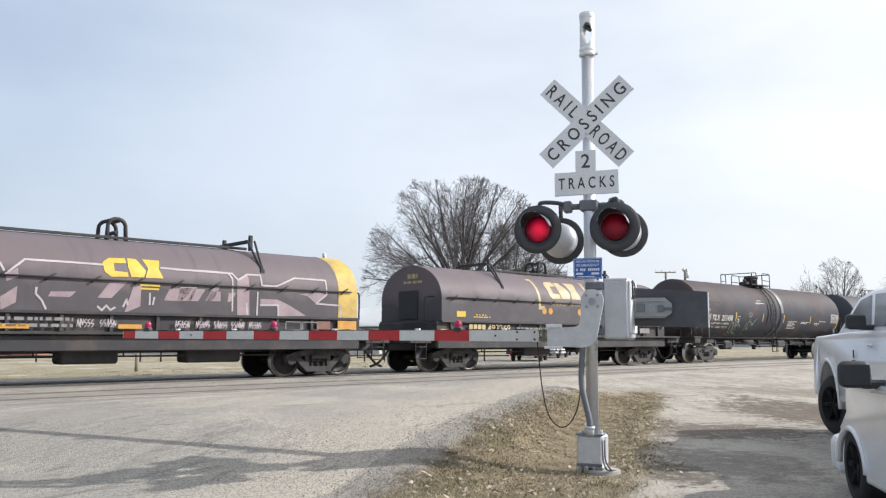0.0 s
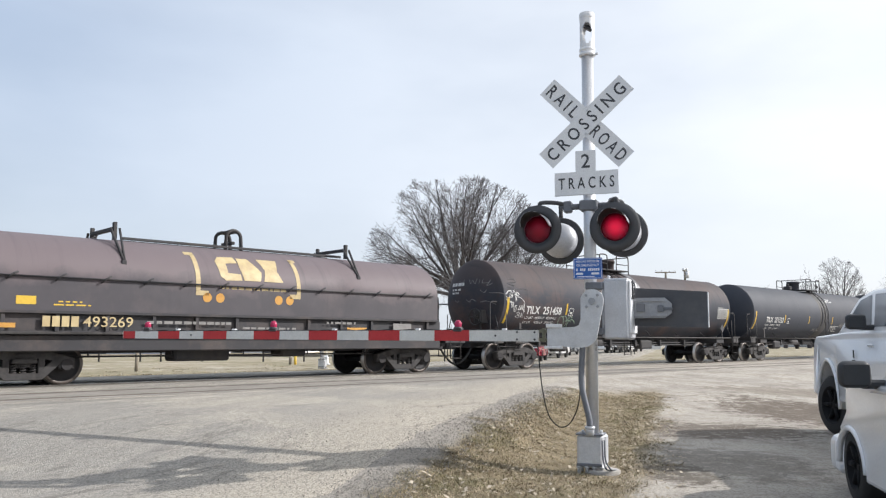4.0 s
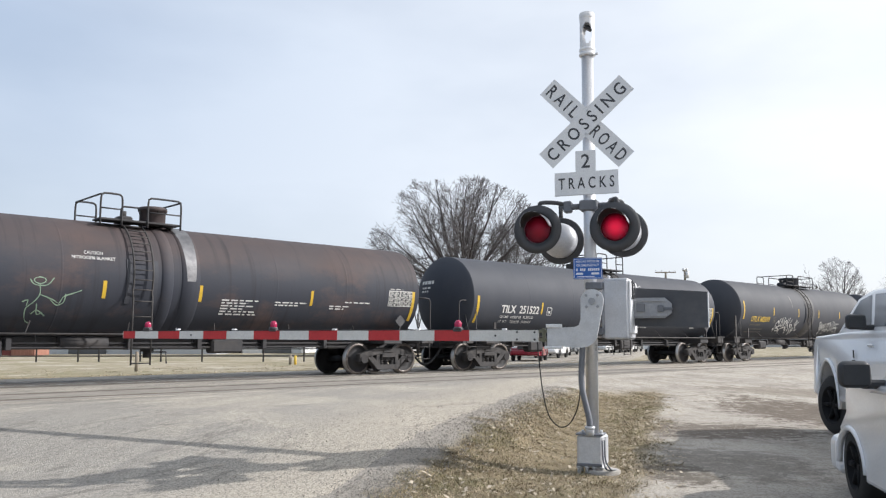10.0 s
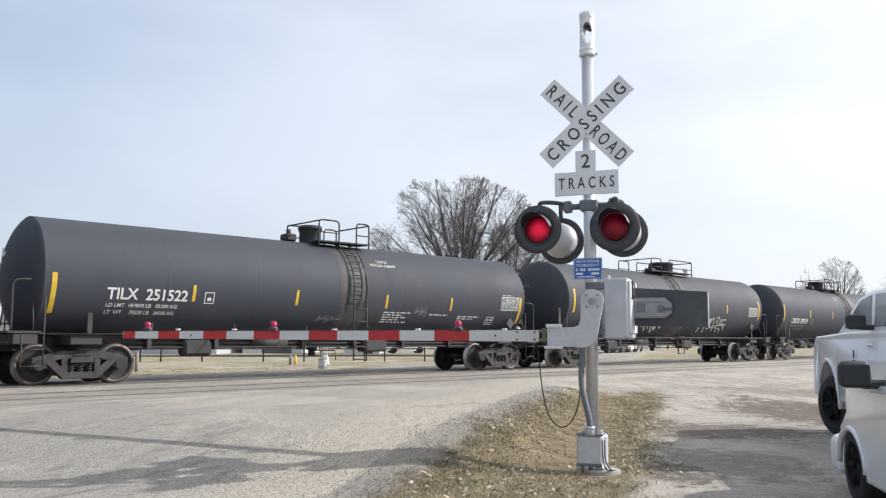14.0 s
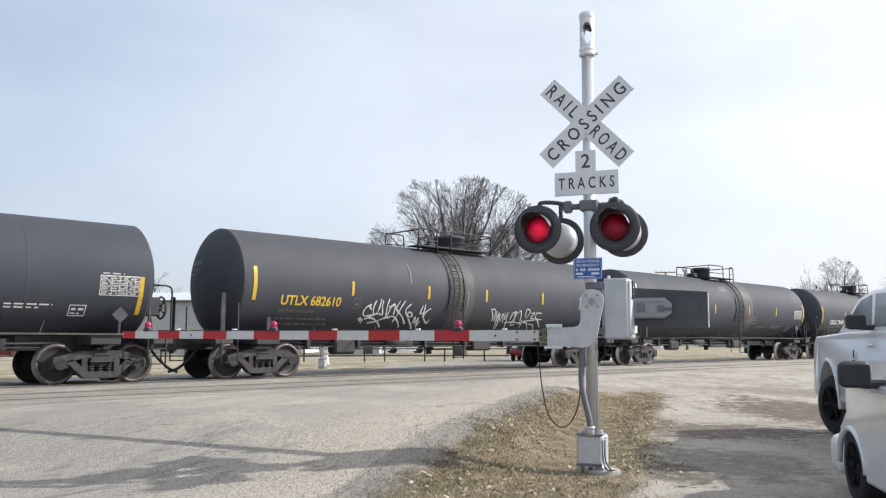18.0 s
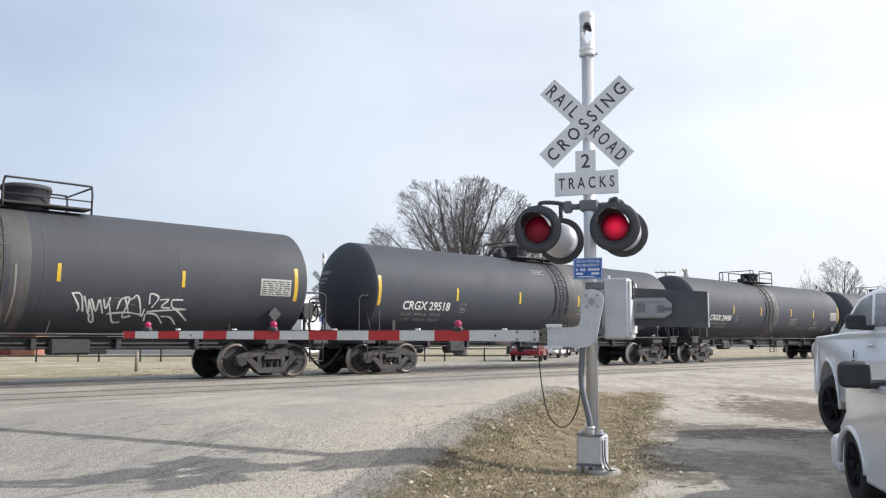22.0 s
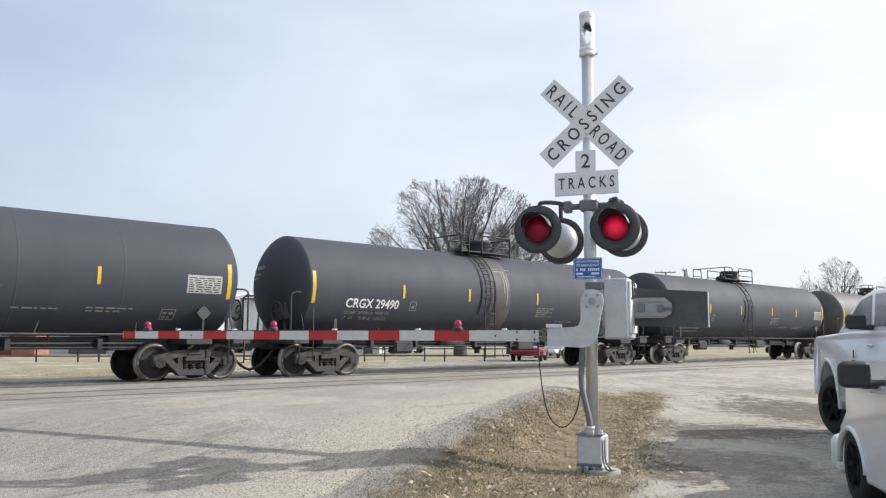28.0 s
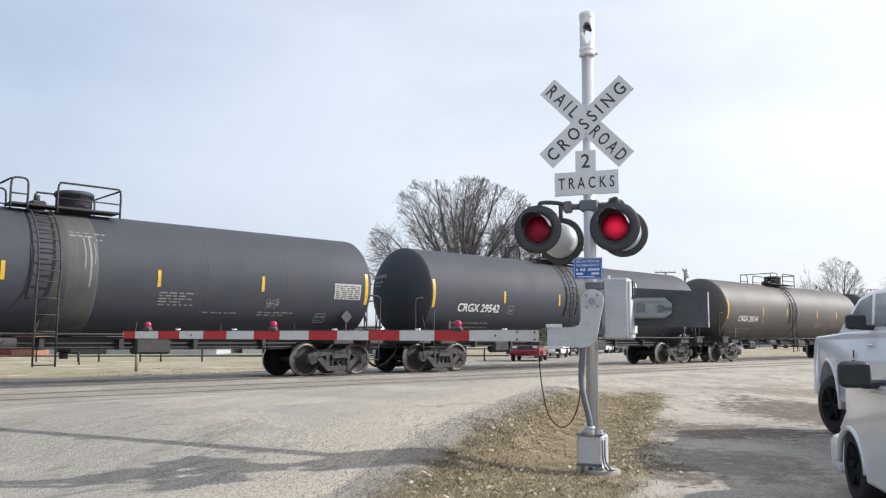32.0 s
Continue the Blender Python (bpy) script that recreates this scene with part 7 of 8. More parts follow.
# cars beyond the crossing, waiting and parked
for kind, spec, paint, x, y, rot, label in (
        ("suv", SUV, CAR_RED, 5.1, 50.0, 193, "dark red car waiting beyond the rails"),
        ("suv", SUV, CAR_WHITE, 7.6, 60.0, 200, "white sport utility car waiting in the queue"),
        ("suv", SUV, CAR_GREY, 9.3, 68.0, 196, "grey sport utility car waiting in the queue"),
        ("sedan", SEDAN, CAR_GREY, 11.6, 76.0, 196, "grey car waiting in the queue"),
        ("suv", SUV, CAR_WHITE, 16.0, 84.0, 200, "white sport utility car parked beyond the rails"),
        ("sedan", SEDAN, CAR_DARK, 18.2, 88.0, 205, "dark car parked beyond the rails"),
        ("suv", SUV, CAR_WHITE, 20.0, 92.0, 205, "white car parked beyond the rails"),
        ("suv", SUV, CAR_GREY, 22.0, 97.0, 205, "grey car parked beyond the rails"),
        ("sedan", SEDAN, CAR_WHITE, -5.2, 84.0, 255, "white car parked by the far building")):
    vehicle(kind, Matrix.Translation((x, y, ground_z(x, y))) @ Matrix.Rotation(radians(90 - rot), 4, "Z"), paint, label, dict(spec, group="cars beyond the rails"))


# ---- trees ----
BARK = material("grey winter bark", (0.105, 0.095, 0.094), (0.078, 0.070, 0.070), 4, (0.8, 0.95), bump=0.3)
TWIG = material("thin grey-brown twigs", (0.15, 0.139, 0.140), (0.116, 0.107, 0.109), 2, (0.8, 0.95), bump=0.0)


class Tubes:
    """Tapered branch segments collected into one mesh."""

    def __init__(self):
        self.v, self.f = [], []

    def add(self, pts, radii, seg):
        prev = None
        up = Vector((0.3, 0.2, 0.9))
        for i, p in enumerate(pts):
            d = (pts[min(i + 1, len(pts) - 1)] - pts[max(i - 1, 0)]).normalized()
            u = d.cross(up if abs(d.dot(up)) < 0.95 else Vector((1, 0, 0))).normalized()
            w = d.cross(u)
            base = len(self.v)
            for k in range(seg):
                a = 2 * math.pi * k / seg
                self.v.append(tuple(p + (u * math.cos(a) + w * math.sin(a)) * radii[i]))
            if prev is not None:
                for k in range(seg):
                    self.f.append((prev + k, prev + (k + 1) % seg, base + (k + 1) % seg, base + k))
            prev = base

    def mesh(self, name):
        me = bpy.data.meshes.new(name)
        me.from_pydata(self.v, [], self.f)
        me.polygons.foreach_set("use_smooth", [True] * len(self.f))
        return me


def bare_tree(x, y, height, spread, seed, label, limbs=7, levels=5, fork=0.16, twig=1.0, lean=0.0, kids=4):
    """A leafless tree: short trunk, many raked limbs, each splitting again and again down to twigs."""
    rr = random.Random(seed)
    wood, fine = Tubes(), Tubes()
    up = Vector((0, 0, 1))

    def grow(p, d, length, r, level):
        n = 5 if level < 3 else 3
        pts, rad, q, dd = [p], [r], p.copy(), d.copy()
        for i in range(n):
            jit = Vector((rr.gauss(0, 1), rr.gauss(0, 1), rr.gauss(0, 1))) * (0.10 + 0.05 * level)
            dd = (dd + jit + up * (0.16 if level < 3 else 0.06)).normalized()
            q = q + dd * length / n
            pts.append(q.copy())
            rad.append(max(r * (1 - 0.62 * (i + 1) / n), 0.007 * twig))
        (wood if level < 2 else fine).add(pts, rad, 7 if level < 2 else (4 if level == 2 else 3))
        if level >= levels:
            return
        for k in range(kids + (1 if level > 1 else 0)):
            t = 0.30 + 0.68 * (k + rr.random()) / (kids + 1)
            i = min(n - 1, int(t * n))
            at = pts[i].lerp(pts[i + 1], t * n - i)
            side = (pts[i + 1] - pts[i]).normalized()
            turn = Vector((rr.gauss(0, 1), rr.gauss(0, 1), rr.gauss(0, 0.8)))
            turn = (turn - side * turn.dot(side)).normalized()
            a = rr.uniform(0.32, 0.72)
            nd = (side * math.cos(a) + turn * math.sin(a) + up * 0.06).normalized()
            grow(at, nd, length * rr.uniform(0.40, 0.66), max(rad[i] * 0.55, 0.008 * twig), level + 1)

    r0 = height * 0.026
    trunk_top = Vector((lean, 0, height * fork))
    wood.add([Vector((0, 0, -0.2)), Vector((lean * 0.3, 0, height * fork * 0.5)), trunk_top], [r0 * 1.35, r0, r0 * 0.95], 10)
    for k in range(limbs):
        a = 2 * math.pi * (k + rr.uniform(-0.25, 0.25)) / limbs
        tilt = rr.uniform(0.15, 1.0) ** 0.8 * spread
        d = Vector((math.cos(a) * math.sin(tilt), math.sin(a) * math.sin(tilt), math.cos(tilt)))
        start = trunk_top * rr.uniform(0.75, 1.0)
        grow(start, d, height * (1 - fork) * rr.uniform(0.58, 0.80), r0 * rr.uniform(0.42, 0.6), 1)
    t = thing("tree", Matrix.Translation((x, y, ground_z(x, y))), label, "tree", "bare trees")
    mesh_part("trunk", wood.mesh("trunk"), BARK, t)
    mesh_part("crown", fine.mesh("crown"), TWIG, t)
    return t


def domed_tree(x, y, half, base, crown, fork, seed, label, limbs=16, twig=1.0):
    """A broad leafless tree: limbs sweep up from a low fork to a dome, splitting towards it."""
    rr = random.Random(seed)
    wood, fine = Tubes(), Tubes()

    def depth(p):
        r = math.sqrt((p.x / half) ** 2 + (p.y / half) ** 2 + (max(0, p.z - base) / crown) ** 2)
        return r * (1 + 0.09 * noise.noise((p.x * 0.35, p.y * 0.35, p.z * 0.35 + seed)))

    def sweep(p, d, length, r, level):
        n = (10, 7, 5, 3)[level - 1]
        pts, rad, q, dd = [p], [r], p.copy(), d.copy()
        for i in range(n):
            dd = (dd + Vector((rr.gauss(0, 1), rr.gauss(0, 1), rr.gauss(0, 1))) * (0.06, 0.10, 0.15, 0.2)[level - 1] + Vector((0, 0, (0.03 if d.z > 0.6 else -0.012, 0.012, 0.0, 0.0)[level - 1]))).normalized()
            q = q + dd * length / n
            pts.append(q.copy())
            rad.append(max(r * (1 - 0.86 * (i + 1) / n), 0.009 * twig))
            if depth(q) > 1.0:
                break
        n = len(pts) - 1
        (wood if level == 1 else fine).add(pts, rad, (8, 5, 3, 3)[level - 1])
        if level == 4 or n < 1:
            return
        kids, reach = ((10, 3.7), (7, 1.9), (5, 0.9))[level - 1]
        for k in range(kids):
            t = 0.18 + 0.82 * (k + rr.random()) / kids
            i = min(n - 1, int(t * n))
            at = pts[i].lerp(pts[i + 1], min(1.0, t * n - i))
            dd = (pts[i + 1] - pts[i]).normalized()
            out = (at - Vector((0, 0, fork + 0.5))).normalized()
            turn = Vector((rr.gauss(0, 1), rr.gauss(0, 1), rr.gauss(0, 1)))
            turn = (turn - dd * turn.dot(dd)).normalized()
            a = rr.uniform(0.35, 0.85)
            sweep(at, (dd * math.cos(a) + turn * math.sin(a) + out * 0.25).normalized(), reach * rr.uniform(0.6, 1.25) * (1.15 - 0.45 * t), rad[i] * 0.5, level + 1)

    top = Vector((0, 0, fork))
    r0 = 0.50
    wood.add([Vector((0, 0, -0.2)), Vector((0.05, 0, fork * 0.5)), top], [r0 * 1.3, r0, r0 * 0.9], 10)
    for k in range(limbs):
        a = 2.399 * k + rr.uniform(-0.3, 0.3)
        u = (k + 0.5) / limbs
        el = math.asin(min(1.0, 0.02 + 0.97 * u))
        t = Vector((half * math.cos(el) * math.cos(a), half * math.cos(el) * math.sin(a), base + crown * math.sin(el)))
        start = top * rr.uniform(0.8, 1.0)
        sweep(start, ((t - start).normalized() + Vector((0, 0, 0.16 * math.sin(el)))).normalized(), (t - start).length * 0.98, r0 * rr.uniform(0.22, 0.44), 1)
    tr = thing("tree", Matrix.Translation((x, y, ground_z(x, y))), label, "tree", "bare trees")
    mesh_part("trunk", wood.mesh("trunk"), BARK, tr)
    mesh_part("crown", fine.mesh("crown"), TWIG, tr)
    return tr


domed_tree(1.5, 72, 9.0, 6.6, 9.1, 6.0, 3, "large bare spreading tree with many limbs", 32, 1.15)
domed_tree(6.6, 78, 4.6, 6.2, 6.6, 4.2, 8, "bare tree with fine upright twigs", 11, 1.2)
domed_tree(65.6, 135, 4.0, 8.6, 6.4, 5.0, 12, "round-crowned bare tree in the distance", 6, 1.2)
for k, (px, top, dist, seed) in enumerate(((1386, 500, 150, 21), (1428, 492, 150, 22), (1452, 500, 145, 23), (1546, 496, 150, 26), (1590, 480, 150, 27), (1630, 475, 145, 28),
                                           (290, 468, 110, 31), (262, 490, 115, 32), (345, 505, 125, 33), (232, 480, 110, 34), (30, 492, 95, 35), (495, 470, 125, 36), (600, 500, 140, 37), (410, 500, 140, 38), (-30, 490, 95, 39))):
    h = (605 - top) / 1442 * dist * (0.86 if px < 1300 else 0.95) + 1.2
    bare_tree((px - 784) / 1442 * dist, dist, h, 0.75, seed, "slender bare tree in the distance", limbs=5, levels=4, fork=0.28, twig=2.1 if px < 1300 else 1.8, kids=3 if px < 1300 else 4)

# distant brush line along the horizon: low woods
rr = random.Random(77)
brush = Tubes()
for k in range(1500):
    x = rr.uniform(-230, 330)
    y = rr.uniform(230, 300)
    hgt = rr.uniform(3.0, 8.5) * (0.75 + 0.4 * noise.noise((x * 0.03, 0, 0)))
    p = Vector((x, y, 0.1))
    for j in range(4):
        q = p + Vector((rr.gauss(0, 1.2), rr.gauss(0, 1.2), hgt * rr.uniform(0.6, 1.0)))
        brush.add([p, p.lerp(q, 0.5) + Vector((rr.gauss(0, 0.3), 0, 0)), q], [0.16, 0.11, 0.05], 3)
tagged(mesh_part("far_woods", brush.mesh("far_woods"), TWIG), "band of bare winter woods along the horizon", "woods", kind="stuff")

# ---- buildings ----
METAL_WALL = material("pale grey ribbed metal wall", (0.50, 0.52, 0.54), (0.45, 0.47, 0.49), 1.5, (0.5, 0.7), bump=0.02, dirt=(0.36, 0.35, 0.33), dirt_amount=0.3)
METAL_ROOF = material("white metal roof", (0.66, 0.67, 0.68), (0.6, 0.61, 0.62), 1, (0.4, 0.6), bump=0.02)
TRIM_GREY = material("dark grey trim", (0.12, 0.125, 0.13), (0.1, 0.1, 0.11), 3, (0.5, 0.7))
WHITE_WALL = material("white siding", (0.74, 0.75, 0.76), (0.68, 0.69, 0.70), 1.5, (0.5, 0.7), bump=0.03)
WINDOW_DARK = plain("dark window glass", (0.03, 0.035, 0.04), 0.08)


def shed(x0, x1, y, depth, eave, ridge, wall, label, doors=(), windows=(), name="warehouse", turn=0.0):
    """A gabled metal building: wall panels with ribs, roof sheets, doors and windows on the front."""
    cx, w = (x0 + x1) / 2, x1 - x0
    g = ground_z(cx, y)
    b = thing(name, Matrix.Translation((cx, y, g)) @ Matrix.Rotation(radians(turn), 4, "Z"), label, "building")
    bm = bmesh.new()
    A = [(-w / 2, 0, -0.2), (w / 2, 0, -0.2), (w / 2, 0, eave), (-w / 2, 0, eave)]
    box(bm, (0, depth / 2, eave / 2 - 0.1), (w, depth, eave + 0.2))
    for side in (-1, 1):
        v = [bm.verts.new(p) for p in ((side * w / 2, 0, eave), (side * w / 2, depth, eave), (side * w / 2, depth / 2, ridge))]
        bm.faces.new(v)
    walls = part("wall", fixed(bm), wall, b)
    n = max(4, min(60, int(w / 0.8)))
    for k in range(n):
        x = -w / 2 + w * (k + 0.5) / n
        part("wall_panel", boxes(((x, -0.02, eave / 2), (w / n - 0.06, 0.03, eave))), wall, walls)
    for k in range(1, int(w / 7.5)):
        part("downpipe", boxes(((-w / 2 + k * 7.5, -0.09, eave / 2), (0.12, 0.1, eave))), TRIM_GREY, walls)
    for side in (0, 1):
        bm = bmesh.new()
        ya, yb = (-0.35, depth / 2) if side == 0 else (depth + 0.35, depth / 2)
        za = eave - 0.02
        v = [(-w / 2 - 0.3, ya, za), (w / 2 + 0.3, ya, za), (w / 2 + 0.3, yb, ridge), (-w / 2 - 0.3, yb, ridge)]
        lo = [bm.verts.new(p) for p in v]
        hi = [bm.verts.new((p[0], p[1], p[2] + 0.12)) for p in v]
        bm.faces.new(lo)
        bm.faces.new(hi[::-1])
        for i in range(4):
            bm.faces.new((lo[i], lo[(i + 1) % 4], hi[(i + 1) % 4], hi[i]))
        part("roof", fixed(bm), METAL_ROOF, b)
    part("gutter", boxes(((0, -0.42, eave - 0.06), (w + 0.6, 0.14, 0.16))), TRIM_GREY, b)
    for x, dw, dh in doors:
        d = part("door", boxes(((x, -0.06, dh / 2), (dw, 0.06, dh)), bevel=0.02), TRIM_GREY, b)
        part("handle", boxes(((x + dw * 0.4, -0.11, 1.0), (0.05, 0.05, 0.15))), GALV, d)
    for x, z, ww, hh in windows:
        d = part("window", boxes(((x, -0.05, z), (ww + 0.14, 0.06, hh + 0.14))), WHITE_WALL, b)
        part("pane", boxes(((x, -0.085, z), (ww, 0.02, hh))), WINDOW_DARK, d)
    return b


shed(-62, -21.5, 78, 22, 5.05, 6.4, METAL_WALL, "long pale grey metal warehouse with a white roof", doors=((8, 3.6, 3.8), (-4, 1.0, 2.1)))
shed(-20.5, -14.5, 84, 12, 5.6, 6.2, WHITE_WALL, "tall white metal building beside the warehouse", doors=((0.5, 3, 3.4),), name="workshop")
shed(-9.6, -6.2, 80, 7, 2.6, 4.5, WHITE_WALL, "small white gabled house", doors=((0.6, 0.9, 2.0),), windows=((-0.7, 1.4, 0.7, 0.9),), name="house")
shed(60, 92, 175, 18, 4.2, 5.6, METAL_WALL, "low grey metal shed far off", doors=((4, 3, 3),), name="shed")
shed(16, 34, 128, 14, 3.6, 5.2, WHITE_WALL, "low pale building beyond the car park", doors=((2, 1, 2.1),), windows=((-4, 1.6, 1.4, 1.0), (5, 1.6, 1.4, 1.0)), name="shop")

# rust-orange container with a frame beside it, in front of the warehouse
CONTAINER = material("faded orange container paint", (0.36, 0.17, 0.12), (0.30, 0.14, 0.10), 1.5, (0.6, 0.8), dirt=(0.30, 0.15, 0.10), dirt_amount=0.4)
RUST_RED = material("dark red frame paint", (0.22, 0.05, 0.04), (0.16, 0.04, 0.03), 3, (0.6, 0.8))
ct = thing("container", Matrix.Translation((-34.2, 66, ground_z(-34.2, 66))), "faded orange steel container before the warehouse", "container")
part("shell", boxes(((1.05, 0, 1.15), (1.9, 2.4, 2.1)), bevel=0.03), CONTAINER, ct)
for k in range(6):
    part("rib", boxes(((0.25 + k * 0.3, -1.22, 1.15), (0.1, 0.05, 1.9))), CONTAINER, ct)
for x in (-1.35, -0.05):
    part("frame_post", boxes(((x, -1.0, 1.35), (0.14, 0.14, 2.7))), RUST_RED, ct)
part("frame_beam", boxes(((-0.7, -1.0, 2.6), (1.4, 0.14, 0.18)), ((-0.7, -1.0, 1.7), (1.4, 0.1, 0.12))), RUST_RED, ct)
part("frame_panel", boxes(((-0.7, -0.95, 0.85), (1.25, 0.06, 1.5))), RUST_RED, ct)

# ---- fence, posts and poles ----
DARK_PIPE = material("dark painted pipe", (0.035, 0.033, 0.032), (0.05, 0.045, 0.042), 3, (0.5, 0.7))
WOOD_POST = material("weathered post", (0.30, 0.26, 0.20), (0.22, 0.19, 0.15), 4, (0.8, 0.95), bump=0.3)
fence = thing("pipe_fence", Matrix.Translation((0, 0, 0)), "dark steel pipe fence along the far side of the rails", "fence")
fr = random.Random(5)
FENCE_Y = lambda x: 48.0 + 0.05 * (x + 30)
for z in (0.34, 0.76):
    bm = bmesh.new()
    pipe(bm, [(x, FENCE_Y(x), ground_z(x, 48) + z) for x in np.linspace(-34, 4, 14)], 0.038, 6)
    part("fence_rail", bm, DARK_PIPE, fence)
x = -33.5
while x < 4:
    g = ground_z(x, 48)
    part("fence_post", boxes(((x, FENCE_Y(x), g + 0.37), (0.085, 0.085, 0.94)), bevel=0.015), DARK_PIPE, fence)
    x += fr.choice((1.2, 2.4, 2.4, 3.6))

for px, py, hgt, mat, label, name in ((247, 657, 0.75, WOOD_POST, "short weathered wooden post", "post"), (525, 645, 0.42, YELLOW_INK, "short yellow steel bollard", "bollard"), (516, 645, 0.48, WOOD_POST, "short brown wooden post", "post")):
    d = 1.19 * 1442 / (py - 605)
    x, y = (px - 784) / 1442 * d, d
    p = thing(name, Matrix.Translation((x, y, ground_z(x, y))), label, name)
    bm = bmesh.new()
    rod(bm, (0, 0, -0.1), (0, 0, hgt), 0.07, 14)
    part("shaft", bm, mat, p)
    bm = bmesh.new()
    lathe(bm, [(0.07, hgt), (0.06, hgt + 0.03), (0.0, hgt + 0.05)], 14)
    part("cap", bm, mat, p)
st = thing("marker_stub", Matrix.Translation((-6.1, 42.5, ground_z(-6.1, 42.5))), "small white concrete marker", "marker")
bm = boxes(((0, 0, 0.2), (0.34, 0.3, 0.5)), ((0, 0, 0.03), (0.5, 0.4, 0.10)), bevel=0.04)
part("block", bm, WHITE_WALL, st)
part("cap", boxes(((0.1, 0, 0.62), (0.03, 0.03, 0.4)), ((0, 0, 0.46), (0.26, 0.22, 0.05)), bevel=0.01), WHITE_WALL, st)

lp = thing("light_pole", Matrix.Translation((-29.3, 54, ground_z(-29.3, 54))), "grey light pole with a floodlight", "light pole")
bm = bmesh.new()
rod(bm, (0, 0, 0), (0, 0, 7.4), 0.11, 12, 0.07)
part("pole", bm, GALV, lp)
bm = bmesh.new()
pipe(bm, [(0, 0, 7.1), (0.4, 0, 7.25), (0.6, 0, 7.5)], 0.04, 6)
part("bracket", bm, GALV, lp)
fl = part("floodlight", boxes(((0, 0, 0), (0.50, 0.3, 0.36)), bevel=0.05), TRIM_GREY, lp)
fl.matrix_basis = Matrix.Translation((0.72, 0, 7.62)) @ Matrix.Rotation(radians(-30), 4, "Y")
part("glass", boxes(((0.12, -0.145, -0.06), (0.28, 0.03, 0.2))), LAMP_CLEAR, fl)

for px, top, arm_w, dist in ((1179, 482, 36, 130), (1213, 479, 8, 120)):
    x, y = (px - 784) / 1442 * dist, dist
    h = (605 - top) / 1442 * dist + 1.2
    up_ = thing("utility_pole", Matrix.Translation((x, y, ground_z(x, y))), "wooden utility pole with a cross arm", "utility pole", "utility poles")
    bm = bmesh.new()
    rod(bm, (0, 0, -0.2), (0, 0, h), 0.2, 10, 0.15)
    part("pole", bm, WOOD_POST, up_)
    part("cross_arm", boxes(((0, 0, h - 0.1), (arm_w / 1442 * dist, 0.16, 0.16))), WOOD_POST, up_)
    for k in (-1, -0.4, 0.4, 1):
        bm = bmesh.new()
        rod(bm, (k * arm_w / 2884 * dist * 0.95, 0, h), (k * arm_w / 2884 * dist * 0.95, 0, h + 0.25), 0.06, 8)
        part("insulator", bm, GALV, up_)
    if arm_w < 10:
        bm = bmesh.new()
        rod(bm, (0.3, 0, h - 1.2), (0.3, 0, h - 0.2), 0.28, 12)
        part("transformer", bm, GALV, up_)


# ---- turf, leaves and loose stones round the signal ----


def straw_material():
    k = Nodes("dry straw grass")
    geo = k.n.new("ShaderNodeNewGeometry").outputs["Random Per Island"]
    col = k.mix(k.rng(geo, 0.0, 0.55), (0.29, 0.235, 0.155), (0.58, 0.485, 0.345))
    col = k.mix(k.rng(geo, 0.80, 0.84), col, (0.225, 0.225, 0.10))
    col = k.mix(k.rng(k.noise(1.1, 4), 0.4, 0.65, 0, 0.5), col, (0.258, 0.21, 0.138))
    col = k.mix(k.rng(k.noise(4.5, 5, 0.7), 0.46, 0.60, 0, 0.55), col, (0.17, 0.136, 0.088))
    col = k.mix(k.rng(k.noise(13, 4, 0.7), 0.50, 0.62, 0, 0.5), col, (0.14, 0.11, 0.072))
    col = k.mix(k.rng(k.noise(0.8, 3), 0.50, 0.64, 0, 0.45), col, (0.225, 0.22, 0.11))
    return k.done(col, 0.9, None, spec=0.2)


STRAW = straw_material()
LEAF_MAT = material("dead leaves", (0.52, 0.44, 0.32), (0.62, 0.54, 0.43), 8, (0.7, 0.9), bump=0.0, per_piece=0.5)
STONE = material("road grit stones", (0.33, 0.30, 0.26), (0.20, 0.18, 0.155), 9, (0.8, 0.95), bump=0.2)


rr = random.Random(31)
gv, gf = [], []
while len(gf) < 210000:
    g = -2.6 + 15.0 * rr.random() ** 1.5
    e = rr.uniform(-0.5, 2.7)
    x, y = road_point(e, g)
    q = x * TRACK_N.x + y * TRACK_N.y + TRACK_OFF
    edge = 0.38 * noise.noise((x * 1.1, y * 1.1, 0)) + 0.42 * noise.noise((x * 3.7, y * 3.7, 4))
    keep = smooth(-0.08, 0.25, e + edge * 0.7 + 0.3 * (1 - smooth(-1.5, 2.5, g))) * (1 - smooth(1.75, 2.4, e + edge)) * smooth(8.8, 10.6, q + edge * 2)
    if rr.random() > keep or noise.noise((x * 2.6, y * 2.6, 9)) + 0.6 * noise.noise((x * 8, y * 8, 3)) < -0.48 + rr.uniform(-0.25, 0.25):
        continue
    z = ground_z(x, y)
    a, hgt, lean = rr.uniform(0, 6.28), 0.003 + 0.03 * rr.random() ** 2, rr.uniform(0.015, 0.055)
    ca, sa, w = math.cos(a), math.sin(a), rr.uniform(0.0015, 0.0035) * (1 + max(0, y) * 0.05)
    n = len(gv)
    gv += [(x - sa * w, y + ca * w, z - 0.004), (x + sa * w, y - ca * w, z - 0.004), (x + ca * lean, y + sa * lean, z + hgt)]
    gf.append((n, n + 1, n + 2))
me = bpy.data.meshes.new("dry_grass")
me.from_pydata(gv, [], gf)
tagged(mesh_part("dry_grass", me, STRAW), "short winter-dry grass round the signal", "grass", kind="stuff")

